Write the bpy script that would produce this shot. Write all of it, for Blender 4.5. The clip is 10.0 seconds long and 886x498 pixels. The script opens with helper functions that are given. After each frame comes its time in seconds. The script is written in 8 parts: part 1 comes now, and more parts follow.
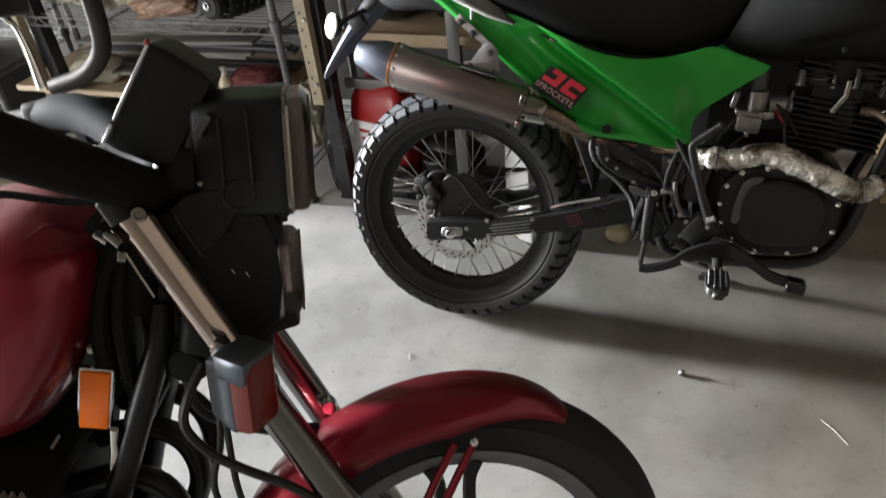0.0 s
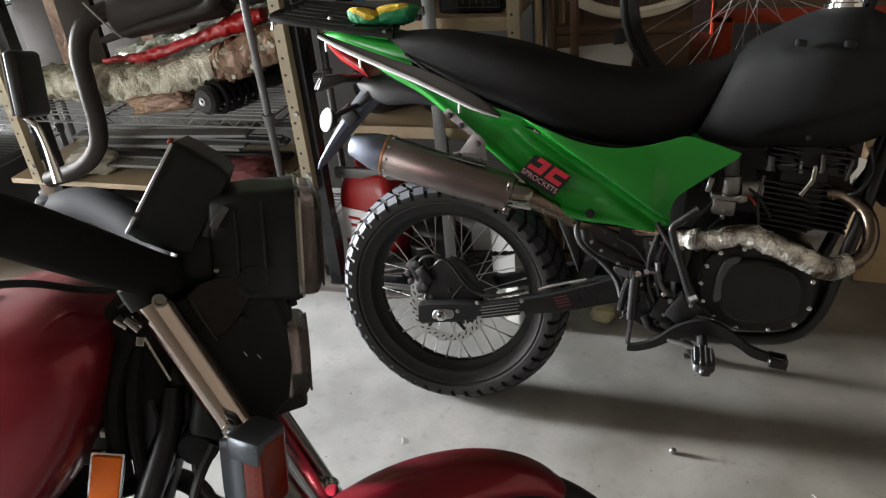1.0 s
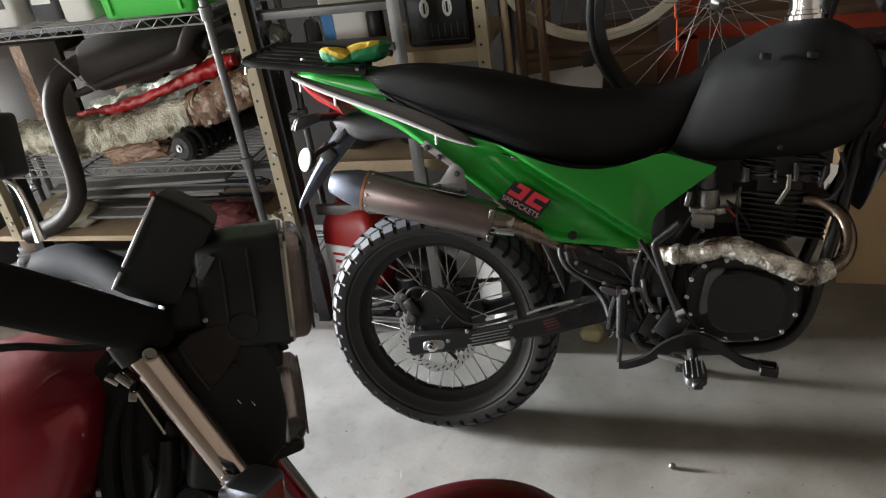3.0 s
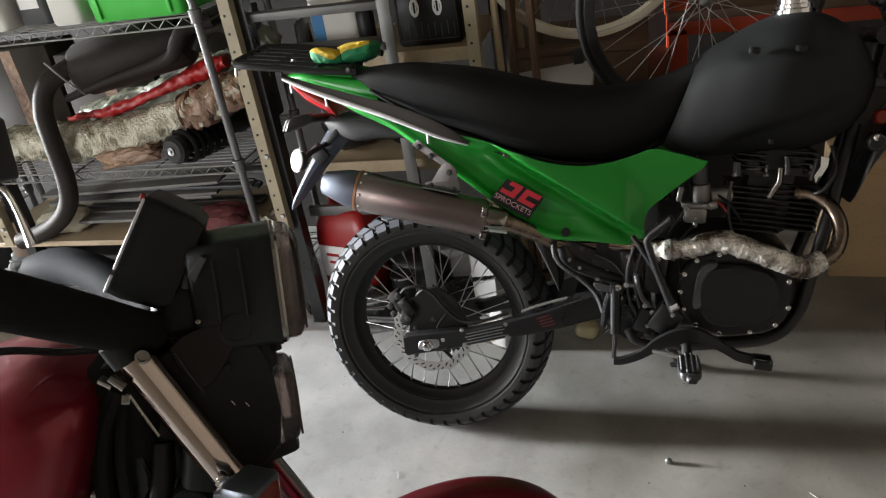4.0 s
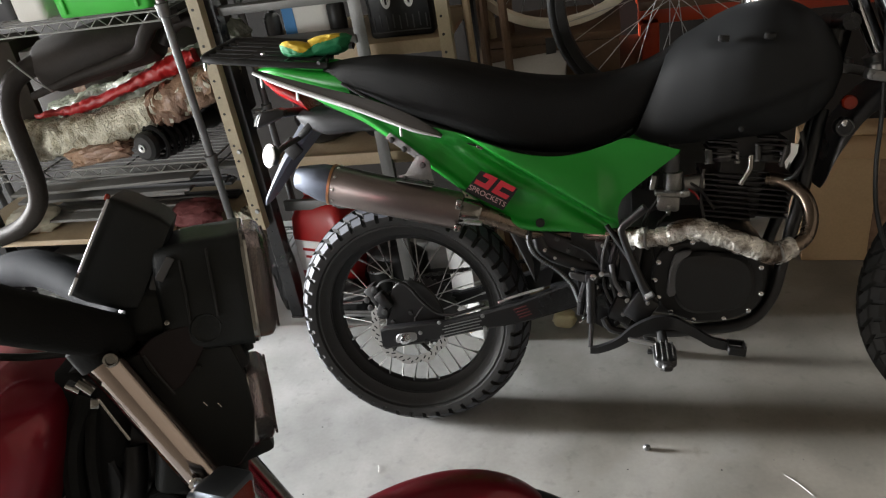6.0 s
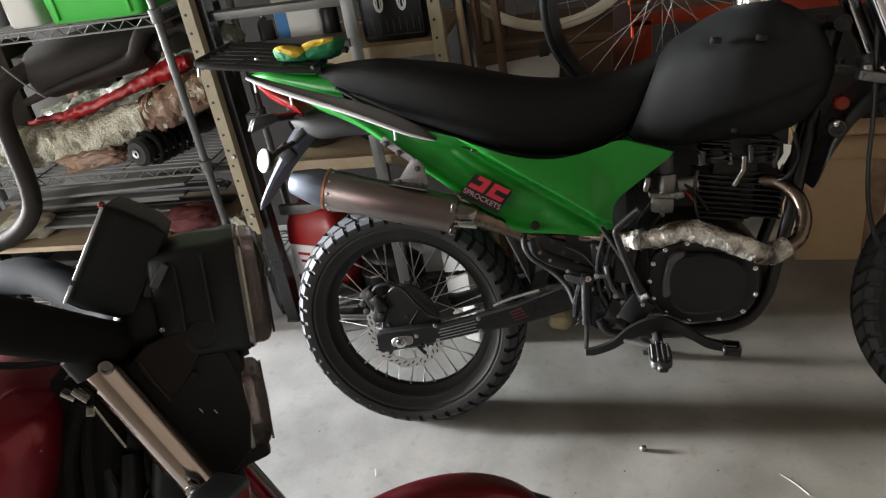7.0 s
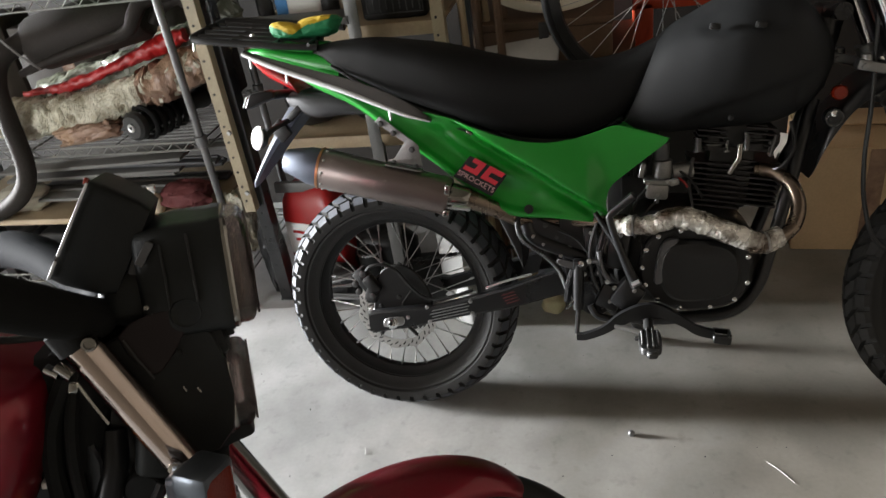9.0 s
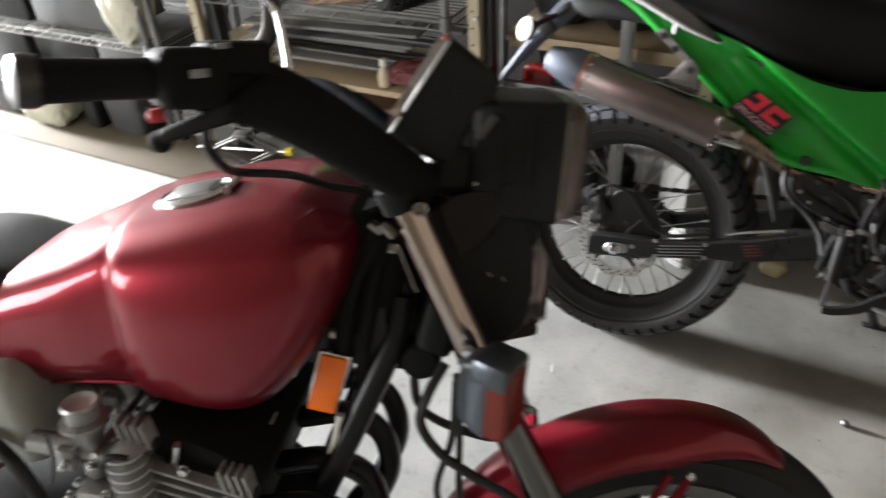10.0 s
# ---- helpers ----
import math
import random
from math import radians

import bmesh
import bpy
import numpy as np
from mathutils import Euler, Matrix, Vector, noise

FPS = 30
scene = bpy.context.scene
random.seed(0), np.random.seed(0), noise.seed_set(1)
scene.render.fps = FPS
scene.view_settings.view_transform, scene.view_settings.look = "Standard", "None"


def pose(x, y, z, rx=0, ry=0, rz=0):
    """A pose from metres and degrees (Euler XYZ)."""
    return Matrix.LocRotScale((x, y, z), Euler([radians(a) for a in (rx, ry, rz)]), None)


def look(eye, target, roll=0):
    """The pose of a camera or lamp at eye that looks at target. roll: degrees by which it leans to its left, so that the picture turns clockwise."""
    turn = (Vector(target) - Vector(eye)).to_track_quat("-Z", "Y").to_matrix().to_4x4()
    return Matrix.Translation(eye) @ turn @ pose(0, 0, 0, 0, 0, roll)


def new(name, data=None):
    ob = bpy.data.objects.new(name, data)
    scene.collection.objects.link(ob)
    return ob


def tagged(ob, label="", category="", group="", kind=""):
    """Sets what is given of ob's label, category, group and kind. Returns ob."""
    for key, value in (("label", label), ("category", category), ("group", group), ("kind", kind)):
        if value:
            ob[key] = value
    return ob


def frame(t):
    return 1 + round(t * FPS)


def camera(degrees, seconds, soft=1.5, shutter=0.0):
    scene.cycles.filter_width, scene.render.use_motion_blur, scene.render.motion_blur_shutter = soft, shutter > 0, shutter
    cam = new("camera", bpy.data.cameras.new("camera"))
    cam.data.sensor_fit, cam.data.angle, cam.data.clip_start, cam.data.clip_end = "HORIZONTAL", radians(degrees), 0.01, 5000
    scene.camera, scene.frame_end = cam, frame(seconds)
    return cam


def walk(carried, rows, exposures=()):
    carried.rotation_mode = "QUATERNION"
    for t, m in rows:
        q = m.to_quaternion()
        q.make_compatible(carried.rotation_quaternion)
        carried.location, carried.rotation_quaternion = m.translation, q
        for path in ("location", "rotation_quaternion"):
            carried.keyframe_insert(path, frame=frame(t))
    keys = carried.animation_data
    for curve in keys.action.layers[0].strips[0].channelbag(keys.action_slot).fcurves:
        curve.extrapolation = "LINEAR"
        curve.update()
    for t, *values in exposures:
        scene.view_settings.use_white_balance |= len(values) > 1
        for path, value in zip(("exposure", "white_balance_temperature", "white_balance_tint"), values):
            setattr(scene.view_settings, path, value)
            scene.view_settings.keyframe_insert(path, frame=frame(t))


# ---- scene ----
cam = camera(61.1, 10.0, soft=1.2, shutter=0.5)
PATH = [
    (0, (0.545, -1.49, 1.421), (-0.048, 0.001, 0.227), -6.1),
    (0.5, (0.555, -1.509, 1.441), (-0.061, 0.058, 0.362), -7.2),
    (1, (0.536, -1.54, 1.45), (-0.03, 0.089, 0.438), -5.6),
    (1.5, (0.536, -1.538, 1.449), (-0.036, 0.083, 0.427), -7.3),
    (2, (0.53, -1.548, 1.463), (-0.01, 0.117, 0.496), -7.2),
    (3.5, (0.538, -1.54, 1.458), (0.012, 0.138, 0.507), -9.1),
    (4, (0.539, -1.543, 1.457), (0.023, 0.137, 0.502), -9.3),
    (4.5, (0.543, -1.538, 1.457), (0.04, 0.14, 0.493), -9.5),
    (5, (0.543, -1.537, 1.457), (0.055, 0.14, 0.483), -9.6),
    (5.5, (0.547, -1.535, 1.457), (0.074, 0.141, 0.472), -9.6),
    (7, (0.55, -1.535, 1.461), (0.097, 0.148, 0.48), -10.0),
    (7.5, (0.555, -1.533, 1.461), (0.106, 0.152, 0.481), -10.1),
    (8, (0.558, -1.532, 1.462), (0.113, 0.15, 0.475), -10.0),
    (8.5, (0.564, -1.53, 1.46), (0.117, 0.143, 0.459), -9.7),
    (9, (0.564, -1.527, 1.461), (0.111, 0.129, 0.434), -8.9),
    (9.4, (0.533, -1.539, 1.466), (-0.024, 0.037, 0.368), -7.5),
    (9.5, (0.493, -1.537, 1.451), (-0.101, 0.017, 0.342), -6.5),
    (9.6, (0.459, -1.535, 1.441), (-0.168, -0.009, 0.311), -5.6),
    (9.8, (0.402, -1.545, 1.436), (-0.312, -0.079, 0.278), -4.9),
    (10, (0.34, -1.548, 1.434), (-0.437, -0.131, 0.256), -3.8),
]
walk(cam, [(t, look(eye, target, roll)) for t, eye, target, roll in PATH],
     exposures=[(0.0, 0.10), (0.9, 0.04), (2.0, 0.02), (5.0, 0.03), (7.0, 0.10), (9.0, 0.15), (9.5, 0.22), (10.0, 0.25)])

# ---- world and daylight ----
world = bpy.data.worlds.new("sky")
scene.world = world
world.use_nodes = True
wn = world.node_tree.nodes
sky = wn.new("ShaderNodeTexSky")
sky.sky_type, sky.sun_disc = "NISHITA", False
sky.sun_elevation, sky.sun_rotation = radians(48), radians(200)
world.node_tree.links.new(sky.outputs[0], wn["Background"].inputs[0])
wn["Background"].inputs[1].default_value = 0.12


def area_lamp(name, m, sx, sy, watts, colour):
    data = bpy.data.lights.new(name, "AREA")
    data.shape, data.size, data.size_y, data.energy, data.color = "RECTANGLE", sx, sy, watts, colour
    ob = new(name, data)
    ob.matrix_world = m
    return ob


# daylight that comes in through the open garage door
DOOR_X, DOOR_Y0, DOOR_Y1, DOOR_Z = -11.0, -0.22, 1.00, 3.0
door_light = area_lamp("door_daylight", look((DOOR_X + 0.04, (DOOR_Y0 + DOOR_Y1) / 2, DOOR_Z / 2 + 0.02), (0.4, -0.1, 0.5)),
                       DOOR_Y1 - DOOR_Y0 - 0.06, DOOR_Z - 0.1, 7400, (0.97, 0.985, 1.0))
# daylight from an unseen window behind the road motorcycle, assumed to light its near side
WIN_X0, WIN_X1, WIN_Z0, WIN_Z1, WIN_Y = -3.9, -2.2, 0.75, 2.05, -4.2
unseen_window_light = area_lamp("window_daylight", look(((WIN_X0 + WIN_X1) / 2, WIN_Y - 0.02, (WIN_Z0 + WIN_Z1) / 2), (-0.2, -0.6, 0.7)),
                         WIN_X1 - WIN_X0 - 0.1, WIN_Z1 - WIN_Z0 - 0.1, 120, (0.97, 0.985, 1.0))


# ---- materials ----
def mat(name, col, rough=0.5, metal=0.0, var=0.15, scale=30.0, bump=0.08, bscale=160.0, bdist=0.002, coat=0.0, col2=None, spots=0.5, rvar=0.12, spec=0.5):
    """A surface with a coarse and a fine variation of colour, gloss and relief; scale: features in a metre."""
    m = bpy.data.materials.new(name)
    m.use_nodes = True
    n, lk = m.node_tree.nodes, m.node_tree.links
    b = n["Principled BSDF"]
    b.inputs["Metallic"].default_value = metal
    b.inputs["Coat Weight"].default_value = coat
    b.inputs["Coat Roughness"].default_value = 0.06
    b.inputs["Specular IOR Level"].default_value = spec
    tc = n.new("ShaderNodeTexCoord")
    big, fine = n.new("ShaderNodeTexNoise"), n.new("ShaderNodeTexNoise")
    big.inputs["Scale"].default_value, big.inputs["Detail"].default_value = scale * 0.25, 6
    fine.inputs["Scale"].default_value, fine.inputs["Detail"].default_value = bscale, 4
    for t in (big, fine):
        lk.new(tc.outputs["Object"], t.inputs["Vector"])
    ramp = n.new("ShaderNodeValToRGB")
    c2 = col2 or tuple(c * (1 - var) for c in col)
    ramp.color_ramp.elements[0].position, ramp.color_ramp.elements[1].position = spots - 0.18, spots + 0.18
    ramp.color_ramp.elements[0].color, ramp.color_ramp.elements[1].color = (*c2, 1), (*col, 1)
    mixf = n.new("ShaderNodeMix")
    mixf.data_type, mixf.blend_type = "RGBA", "MULTIPLY"
    mixf.inputs["Factor"].default_value = var
    lk.new(big.outputs["Fac"], ramp.inputs["Fac"])
    lk.new(ramp.outputs["Color"], mixf.inputs["A"])
    lk.new(fine.outputs["Fac"], mixf.inputs["B"])
    lk.new(mixf.outputs["Result"], b.inputs["Base Color"])
    mr = n.new("ShaderNodeMapRange")
    mr.inputs["To Min"].default_value, mr.inputs["To Max"].default_value = max(0.02, rough - rvar), min(1, rough + rvar)
    lk.new(big.outputs["Fac"], mr.inputs["Value"])
    lk.new(mr.outputs["Result"], b.inputs["Roughness"])
    if bump:
        bp = n.new("ShaderNodeBump")
        bp.inputs["Strength"].default_value, bp.inputs["Distance"].default_value = bump, bdist
        lk.new(fine.outputs["Fac"], bp.inputs["Height"])
        lk.new(bp.outputs["Normal"], b.inputs["Normal"])
    return m


def lens_mat(name, col, rough=0.1, trans=0.6):
    m = mat(name, col, rough, 0, 0.1, 40, 0.3, 300)
    m.node_tree.nodes["Principled BSDF"].inputs["Transmission Weight"].default_value = trans
    return m


BLACK = mat("black_plastic", (0.017, 0.017, 0.0168), 0.42, 0, 0.3, 20, 0.12, 500, spec=0.3)
MATTE = mat("black_vinyl", (0.0080, 0.0079, 0.0077), 0.66, 0, 0.3, 14, 0.5, 420, spec=0.16)
LAMPBLACK = mat("flat_black_shell", (0.0108, 0.0120, 0.0114), 0.46, 0, 0.3, 20, 0.15, 500, spec=0.2)
DULLALLOY = mat("dull_aluminium", (0.20, 0.198, 0.19), 0.5, 0.4, 0.3, 30, 0.1, 200)
PALEGREY = mat("pale_grey_paint", (0.60, 0.60, 0.58), 0.5, 0, 0.2, 14, 0.1, 150)
DUSTGREY = mat("dusty_grey_plastic", (0.21, 0.205, 0.19), 0.6, 0, 0.3, 14, 0.2, 150)
TANK = mat("dark_grey_satin", (0.0102, 0.0110, 0.0116), 0.68, 0, 0.2, 8, 0.03, 700, spec=0.24)
PAD = mat("black_foam_pad", (0.0135, 0.0135, 0.0132), 0.86, 0, 0.2, 20, 0.3, 300, spec=0.06)
RIMBLACK = mat("black_rim_paint", (0.014, 0.014, 0.0145), 0.5, 0, 0.3, 25, 0.1, 300, spec=0.3)
# front lugs: same rubber, darkened for the shade on that wheel
DARKTREAD = mat("shaded_tread_rubber", (0.028, 0.027, 0.026), 0.62, 0, 0.35, 30, 0.2, 350, spec=0.3)
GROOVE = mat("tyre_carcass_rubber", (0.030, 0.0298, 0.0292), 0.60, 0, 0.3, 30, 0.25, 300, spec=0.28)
# rear lugs: bluish daylight on their faces put into the base colour
RUBBER = mat("lit_tread_rubber", (0.070, 0.075, 0.091), 0.58, 0, 0.35, 30, 0.2, 350, col2=(0.044, 0.047, 0.055), spec=0.35)
OLDRUBBER = mat("worn_rubber", (0.014, 0.0143, 0.0145), 0.62, 0, 0.3, 25, 0.2, 300, spec=0.3)
GLOSS = mat("black_enamel", (0.013, 0.013, 0.0138), 0.30, 0, 0.3, 25, 0.08, 300, spec=0.42)
ENGINE = mat("black_engine_paint", (0.0114, 0.0114, 0.0114), 0.40, 0, 0.3, 25, 0.2, 380, spec=0.4)
FRAMEBLACK = mat("blue_black_enamel", (0.0095, 0.0098, 0.0110), 0.34, 0, 0.3, 25, 0.08, 300, spec=0.28)
DULLBLACK = mat("dull_black_finish", (0.0135, 0.0135, 0.0128), 0.72, 0, 0.4, 30, 0.2, 260, spec=0.1)
FINBLACK = mat("black_fin_paint", (0.040, 0.040, 0.041), 0.36, 0.2, 0.3, 25, 0.15, 380)
FENDERGREY = mat("dark_grey_plastic", (0.030, 0.030, 0.032), 0.6, 0, 0.25, 18, 0.15, 300, spec=0.3)
# brownish tint stands in for the surroundings mirrored in the chrome
FORKCHROME = mat("brown_tinted_fork_chrome", (0.46, 0.385, 0.345), 0.12, 1, 0.12, 20, 0.03, 300, rvar=0.05)
DISCSTEEL = mat("bright_disc_steel", (0.62, 0.61, 0.59), 0.34, 0.75, 0.2, 30, 0.08, 300)
WORNBLACK = mat("worn_grey_paint", (0.13, 0.13, 0.135), 0.4, 0.3, 0.3, 40, 0.1, 300)
GREEN = mat("green_plastic", (0.010, 0.26, 0.022), 0.33, 0, 0.08, 10, 0.03, 600)
STRIPGREY = mat("grey_trim_paint", (0.085, 0.080, 0.078), 0.5, 0.1, 0.25, 25, 0.08, 400)
SILVER = mat("silver_paint", (0.58, 0.58, 0.585), 0.42, 0.2, 0.2, 30, 0.05, 400)
CHROME = mat("chrome", (0.75, 0.75, 0.76), 0.10, 1, 0.08, 20, 0.02, 300, rvar=0.06)
STEEL = mat("brushed_steel", (0.50, 0.50, 0.50), 0.32, 1, 0.2, 30, 0.1, 400)
POLISHED = mat("polished_alloy", (0.66, 0.66, 0.67), 0.17, 0.9, 0.2, 30, 0.05, 300)
ALLOY = mat("dull_alloy", (0.34, 0.34, 0.34), 0.42, 0.9, 0.35, 40, 0.2, 300)
DARKSTEEL = mat("dark_steel", (0.10, 0.10, 0.10), 0.45, 0.8, 0.4, 30, 0.2, 250)
TITAN = mat("browned_steel", (0.23, 0.19, 0.175), 0.36, 0.85, 0.25, 14, 0.08, 600, col2=(0.17, 0.14, 0.13))
BLUED = mat("blued_steel", (0.11, 0.125, 0.16), 0.52, 0.8, 0.2, 14, 0.06, 400)
COPPER = mat("coppery_clamp", (0.55, 0.27, 0.14), 0.35, 0.9, 0.25, 60, 0.1, 300)
WRAP = mat("silver_heat_wrap", (0.92, 0.89, 0.82), 0.26, 0.5, 0.35, 75, 0.8, 150, 0.006, col2=(0.10, 0.070, 0.048))
for e_, q_ in zip(WRAP.node_tree.nodes["Color Ramp"].color_ramp.elements, (0.38, 0.60)):
    e_.position = q_
BROWNPIPE = mat("browned_steel_pipe", (0.24, 0.19, 0.15), 0.26, 0.95, 0.4, 30, 0.1, 200, col2=(0.12, 0.09, 0.07))
PLATEBLUE = mat("blue_grey_plastic", (0.085, 0.098, 0.135), 0.52, 0, 0.2, 20, 0.08, 400, spec=0.3)
REDLENS = lens_mat("red_lens", (0.45, 0.012, 0.015), 0.15, 0.35)
AMBERRED = lens_mat("amber_red_lens", (0.15, 0.012, 0.004), 0.22, 0.0)
ORANGELENS = lens_mat("orange_lens", (1.0, 0.20, 0.004), 0.14, 0.0)
CLEARLENS = lens_mat("clear_lens", (0.85, 0.86, 0.86), 0.08, 0.5)
LAMPLENS = lens_mat("lamp_glass", (0.26, 0.19, 0.17), 0.03, 0.95)
WHITELENS = mat("glare_white", (0.95, 0.95, 0.95), 0.22, 0, 0.05, 60, 0.2, 700, coat=0.6)
REDPAINT = mat("dark_red_metallic", (0.205, 0.0100, 0.0205), 0.37, 0.64, 0.15, 6, 0.02, 900, coat=0.62, rvar=0.04, spec=0.05)
REDPAINT.node_tree.nodes["Principled BSDF"].inputs["Coat Roughness"].default_value = 0.10


def concrete_mat():
    """Smooth worn concrete: broad cloudy patches, finer mottling, small dark pits and pale scuffs."""
    m = mat("concrete_floor", (0.60, 0.61, 0.61), 0.52, 0, 0.16, 5.0, 0.10, 90, rvar=0.16, spec=0.3)
    n, lk = m.node_tree.nodes, m.node_tree.links
    b = n["Principled BSDF"]
    src = b.inputs["Base Color"].links[0].from_socket
    tc = n.new("ShaderNodeTexCoord")
    for sc, det, lo, hi, dark, amount in ((1.1, 7, 0.36, 0.66, (0.53, 0.53, 0.52), 0.75), (4.5, 8, 0.40, 0.62, (0.72, 0.72, 0.71), 0.7), (26, 5, 0.30, 0.42, (0.54, 0.54, 0.53), 0.3)):
        t, r, x = n.new("ShaderNodeTexNoise"), n.new("ShaderNodeValToRGB"), n.new("ShaderNodeMix")
        t.inputs["Scale"].default_value, t.inputs["Detail"].default_value = sc, det
        r.color_ramp.elements[0].position, r.color_ramp.elements[1].position = lo, hi
        r.color_ramp.elements[0].color, r.color_ramp.elements[1].color = (*dark, 1), (1, 1, 1, 1)
        x.data_type, x.blend_type = "RGBA", "MULTIPLY"
        x.inputs["Factor"].default_value = amount
        lk.new(tc.outputs["Object"], t.inputs["Vector"])
        lk.new(t.outputs["Fac"], r.inputs["Fac"])
        lk.new(src, x.inputs["A"])
        lk.new(r.outputs["Color"], x.inputs["B"])
        src = x.outputs["Result"]
    # tan dirt, with the shade at the floor's right end painted in
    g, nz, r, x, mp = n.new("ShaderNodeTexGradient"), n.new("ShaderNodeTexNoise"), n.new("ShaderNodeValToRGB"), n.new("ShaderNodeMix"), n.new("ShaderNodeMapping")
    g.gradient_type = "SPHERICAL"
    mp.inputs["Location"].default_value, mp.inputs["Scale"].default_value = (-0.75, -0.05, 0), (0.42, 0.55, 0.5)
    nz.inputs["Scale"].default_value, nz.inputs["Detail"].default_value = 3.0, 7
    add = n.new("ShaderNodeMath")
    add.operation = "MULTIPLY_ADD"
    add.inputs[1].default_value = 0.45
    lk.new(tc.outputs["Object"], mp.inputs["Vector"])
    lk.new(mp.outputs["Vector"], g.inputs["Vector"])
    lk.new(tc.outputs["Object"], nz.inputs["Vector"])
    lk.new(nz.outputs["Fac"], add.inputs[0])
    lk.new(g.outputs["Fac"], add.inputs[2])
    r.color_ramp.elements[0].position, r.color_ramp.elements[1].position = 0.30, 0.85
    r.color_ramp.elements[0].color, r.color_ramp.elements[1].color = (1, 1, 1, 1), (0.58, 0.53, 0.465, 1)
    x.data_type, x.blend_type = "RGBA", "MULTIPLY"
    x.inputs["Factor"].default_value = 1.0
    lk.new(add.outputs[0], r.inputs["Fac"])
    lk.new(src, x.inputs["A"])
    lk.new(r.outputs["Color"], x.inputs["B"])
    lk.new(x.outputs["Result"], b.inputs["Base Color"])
    return m


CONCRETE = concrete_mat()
# near-black brown stands in for the dark clutter and dim backdrop there
DARKWALL = mat("near_black_wall", (0.024, 0.018, 0.013), 0.75, 0, 0.35, 8, 0.3, 60)
PLASTER = mat("plaster_wall", (0.12, 0.099, 0.074), 0.8, 0, 0.2, 6, 0.3, 80)
WOOD = mat("pale_wood", (0.46, 0.36, 0.23), 0.6, 0, 0.35, 20, 0.2, 120, col2=(0.34, 0.25, 0.15))
DARKWOOD = mat("brown_wood", (0.15, 0.085, 0.045), 0.6, 0, 0.4, 20, 0.25, 120)
BEIGE = mat("beige_enamel", (0.45, 0.38, 0.25), 0.5, 0, 0.3, 25, 0.1, 200)
GREYMETAL = mat("galvanised_steel", (0.20, 0.20, 0.197), 0.45, 0.7, 0.3, 30, 0.1, 200)
WIRE = mat("chromed_wire", (0.28, 0.28, 0.265), 0.48, 0.6, 0.2, 30, 0.05, 200)
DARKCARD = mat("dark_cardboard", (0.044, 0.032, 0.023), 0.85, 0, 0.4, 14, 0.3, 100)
DUSTTAN = mat("dusty_tan", (0.19, 0.155, 0.11), 0.85, 0, 0.35, 10, 0.2, 150)
FINALLOY = mat("grey_cast_alloy", (0.56, 0.56, 0.55), 0.42, 0.5, 0.35, 40, 0.25, 260)
ENGALLOY = mat("oily_alloy", (0.48, 0.48, 0.465), 0.42, 0.75, 0.45, 40, 0.25, 260)
DARKCHROME = mat("dull_chrome", (0.30, 0.29, 0.27), 0.18, 1, 0.2, 20, 0.03, 300)
CARD = mat("brown_cardboard", (0.70, 0.49, 0.28), 0.8, 0, 0.2, 10, 0.2, 150)
ORANGERED = mat("orange_red_paint", (0.50, 0.055, 0.015), 0.4, 0, 0.25, 15, 0.08, 200)
CREAMRIM = mat("cream_rim_paint", (0.70, 0.64, 0.50), 0.4, 0, 0.2, 20, 0.1, 200)
BINGREEN = mat("bright_green_plastic", (0.06, 0.52, 0.06), 0.4, 0, 0.08, 8, 0.03, 300)
WHITEPLASTIC = mat("white_plastic", (0.72, 0.71, 0.66), 0.45, 0, 0.15, 10, 0.05, 200)
CREAM = mat("cream_cloth", (0.62, 0.59, 0.47), 0.75, 0, 0.25, 14, 0.4, 120)
REDPLASTIC = mat("red_plastic", (0.40, 0.014, 0.014), 0.35, 0, 0.2, 12, 0.05, 200)
BUBBLE = mat("bubble_wrap", (0.90, 0.87, 0.71), 0.14, 0, 0.35, 80, 1.0, 120, 0.009, col2=(0.30, 0.26, 0.17))
FILM = mat("brown_film", (0.47, 0.31, 0.20), 0.25, 0, 0.4, 25, 0.8, 50, 0.008, col2=(0.25, 0.15, 0.11))
YELLOWCLOTH = mat("yellow_cloth", (0.62, 0.42, 0.02), 0.75, 0, 0.25, 30, 0.4, 250)
GREENCLOTH = mat("green_cloth", (0.015, 0.24, 0.09), 0.7, 0, 0.25, 30, 0.4, 250)
GREYPLASTIC = mat("grey_plastic", (0.072, 0.072, 0.075), 0.5, 0, 0.2, 15, 0.1, 200)
PAPER = mat("white_paper", (0.84, 0.84, 0.82), 0.7, 0, 0.1, 20, 0.05, 200)
BLUE = mat("blue_label", (0.04, 0.20, 0.45), 0.5, 0, 0.1, 20, 0.05, 200)
YELLOW = mat("yellow_plastic", (0.70, 0.55, 0.02), 0.45, 0, 0.1, 20, 0.05, 200)


# ---- mesh tools ----
def mesh_of(name, bm, material, angle=38, smooth=True):
    bmesh.ops.recalc_face_normals(bm, faces=bm.faces[:])
    me = bpy.data.meshes.new(name)
    bm.to_mesh(me)
    bm.free()
    me.materials.append(material)
    if smooth:
        me.shade_smooth()
        me.set_sharp_from_angle(angle=radians(angle))
    return me


def part(name, bm, material, parent, label="", angle=38):
    ob = new(name, mesh_of(name, bm, material, angle))
    ob.parent = parent
    return tagged(ob, label)


def thing(name, label, category, m=None, group=""):
    ob = new(name)
    ob.empty_display_size = 0.05
    if m is not None:
        ob.matrix_world = m
    return tagged(ob, label, category, group)


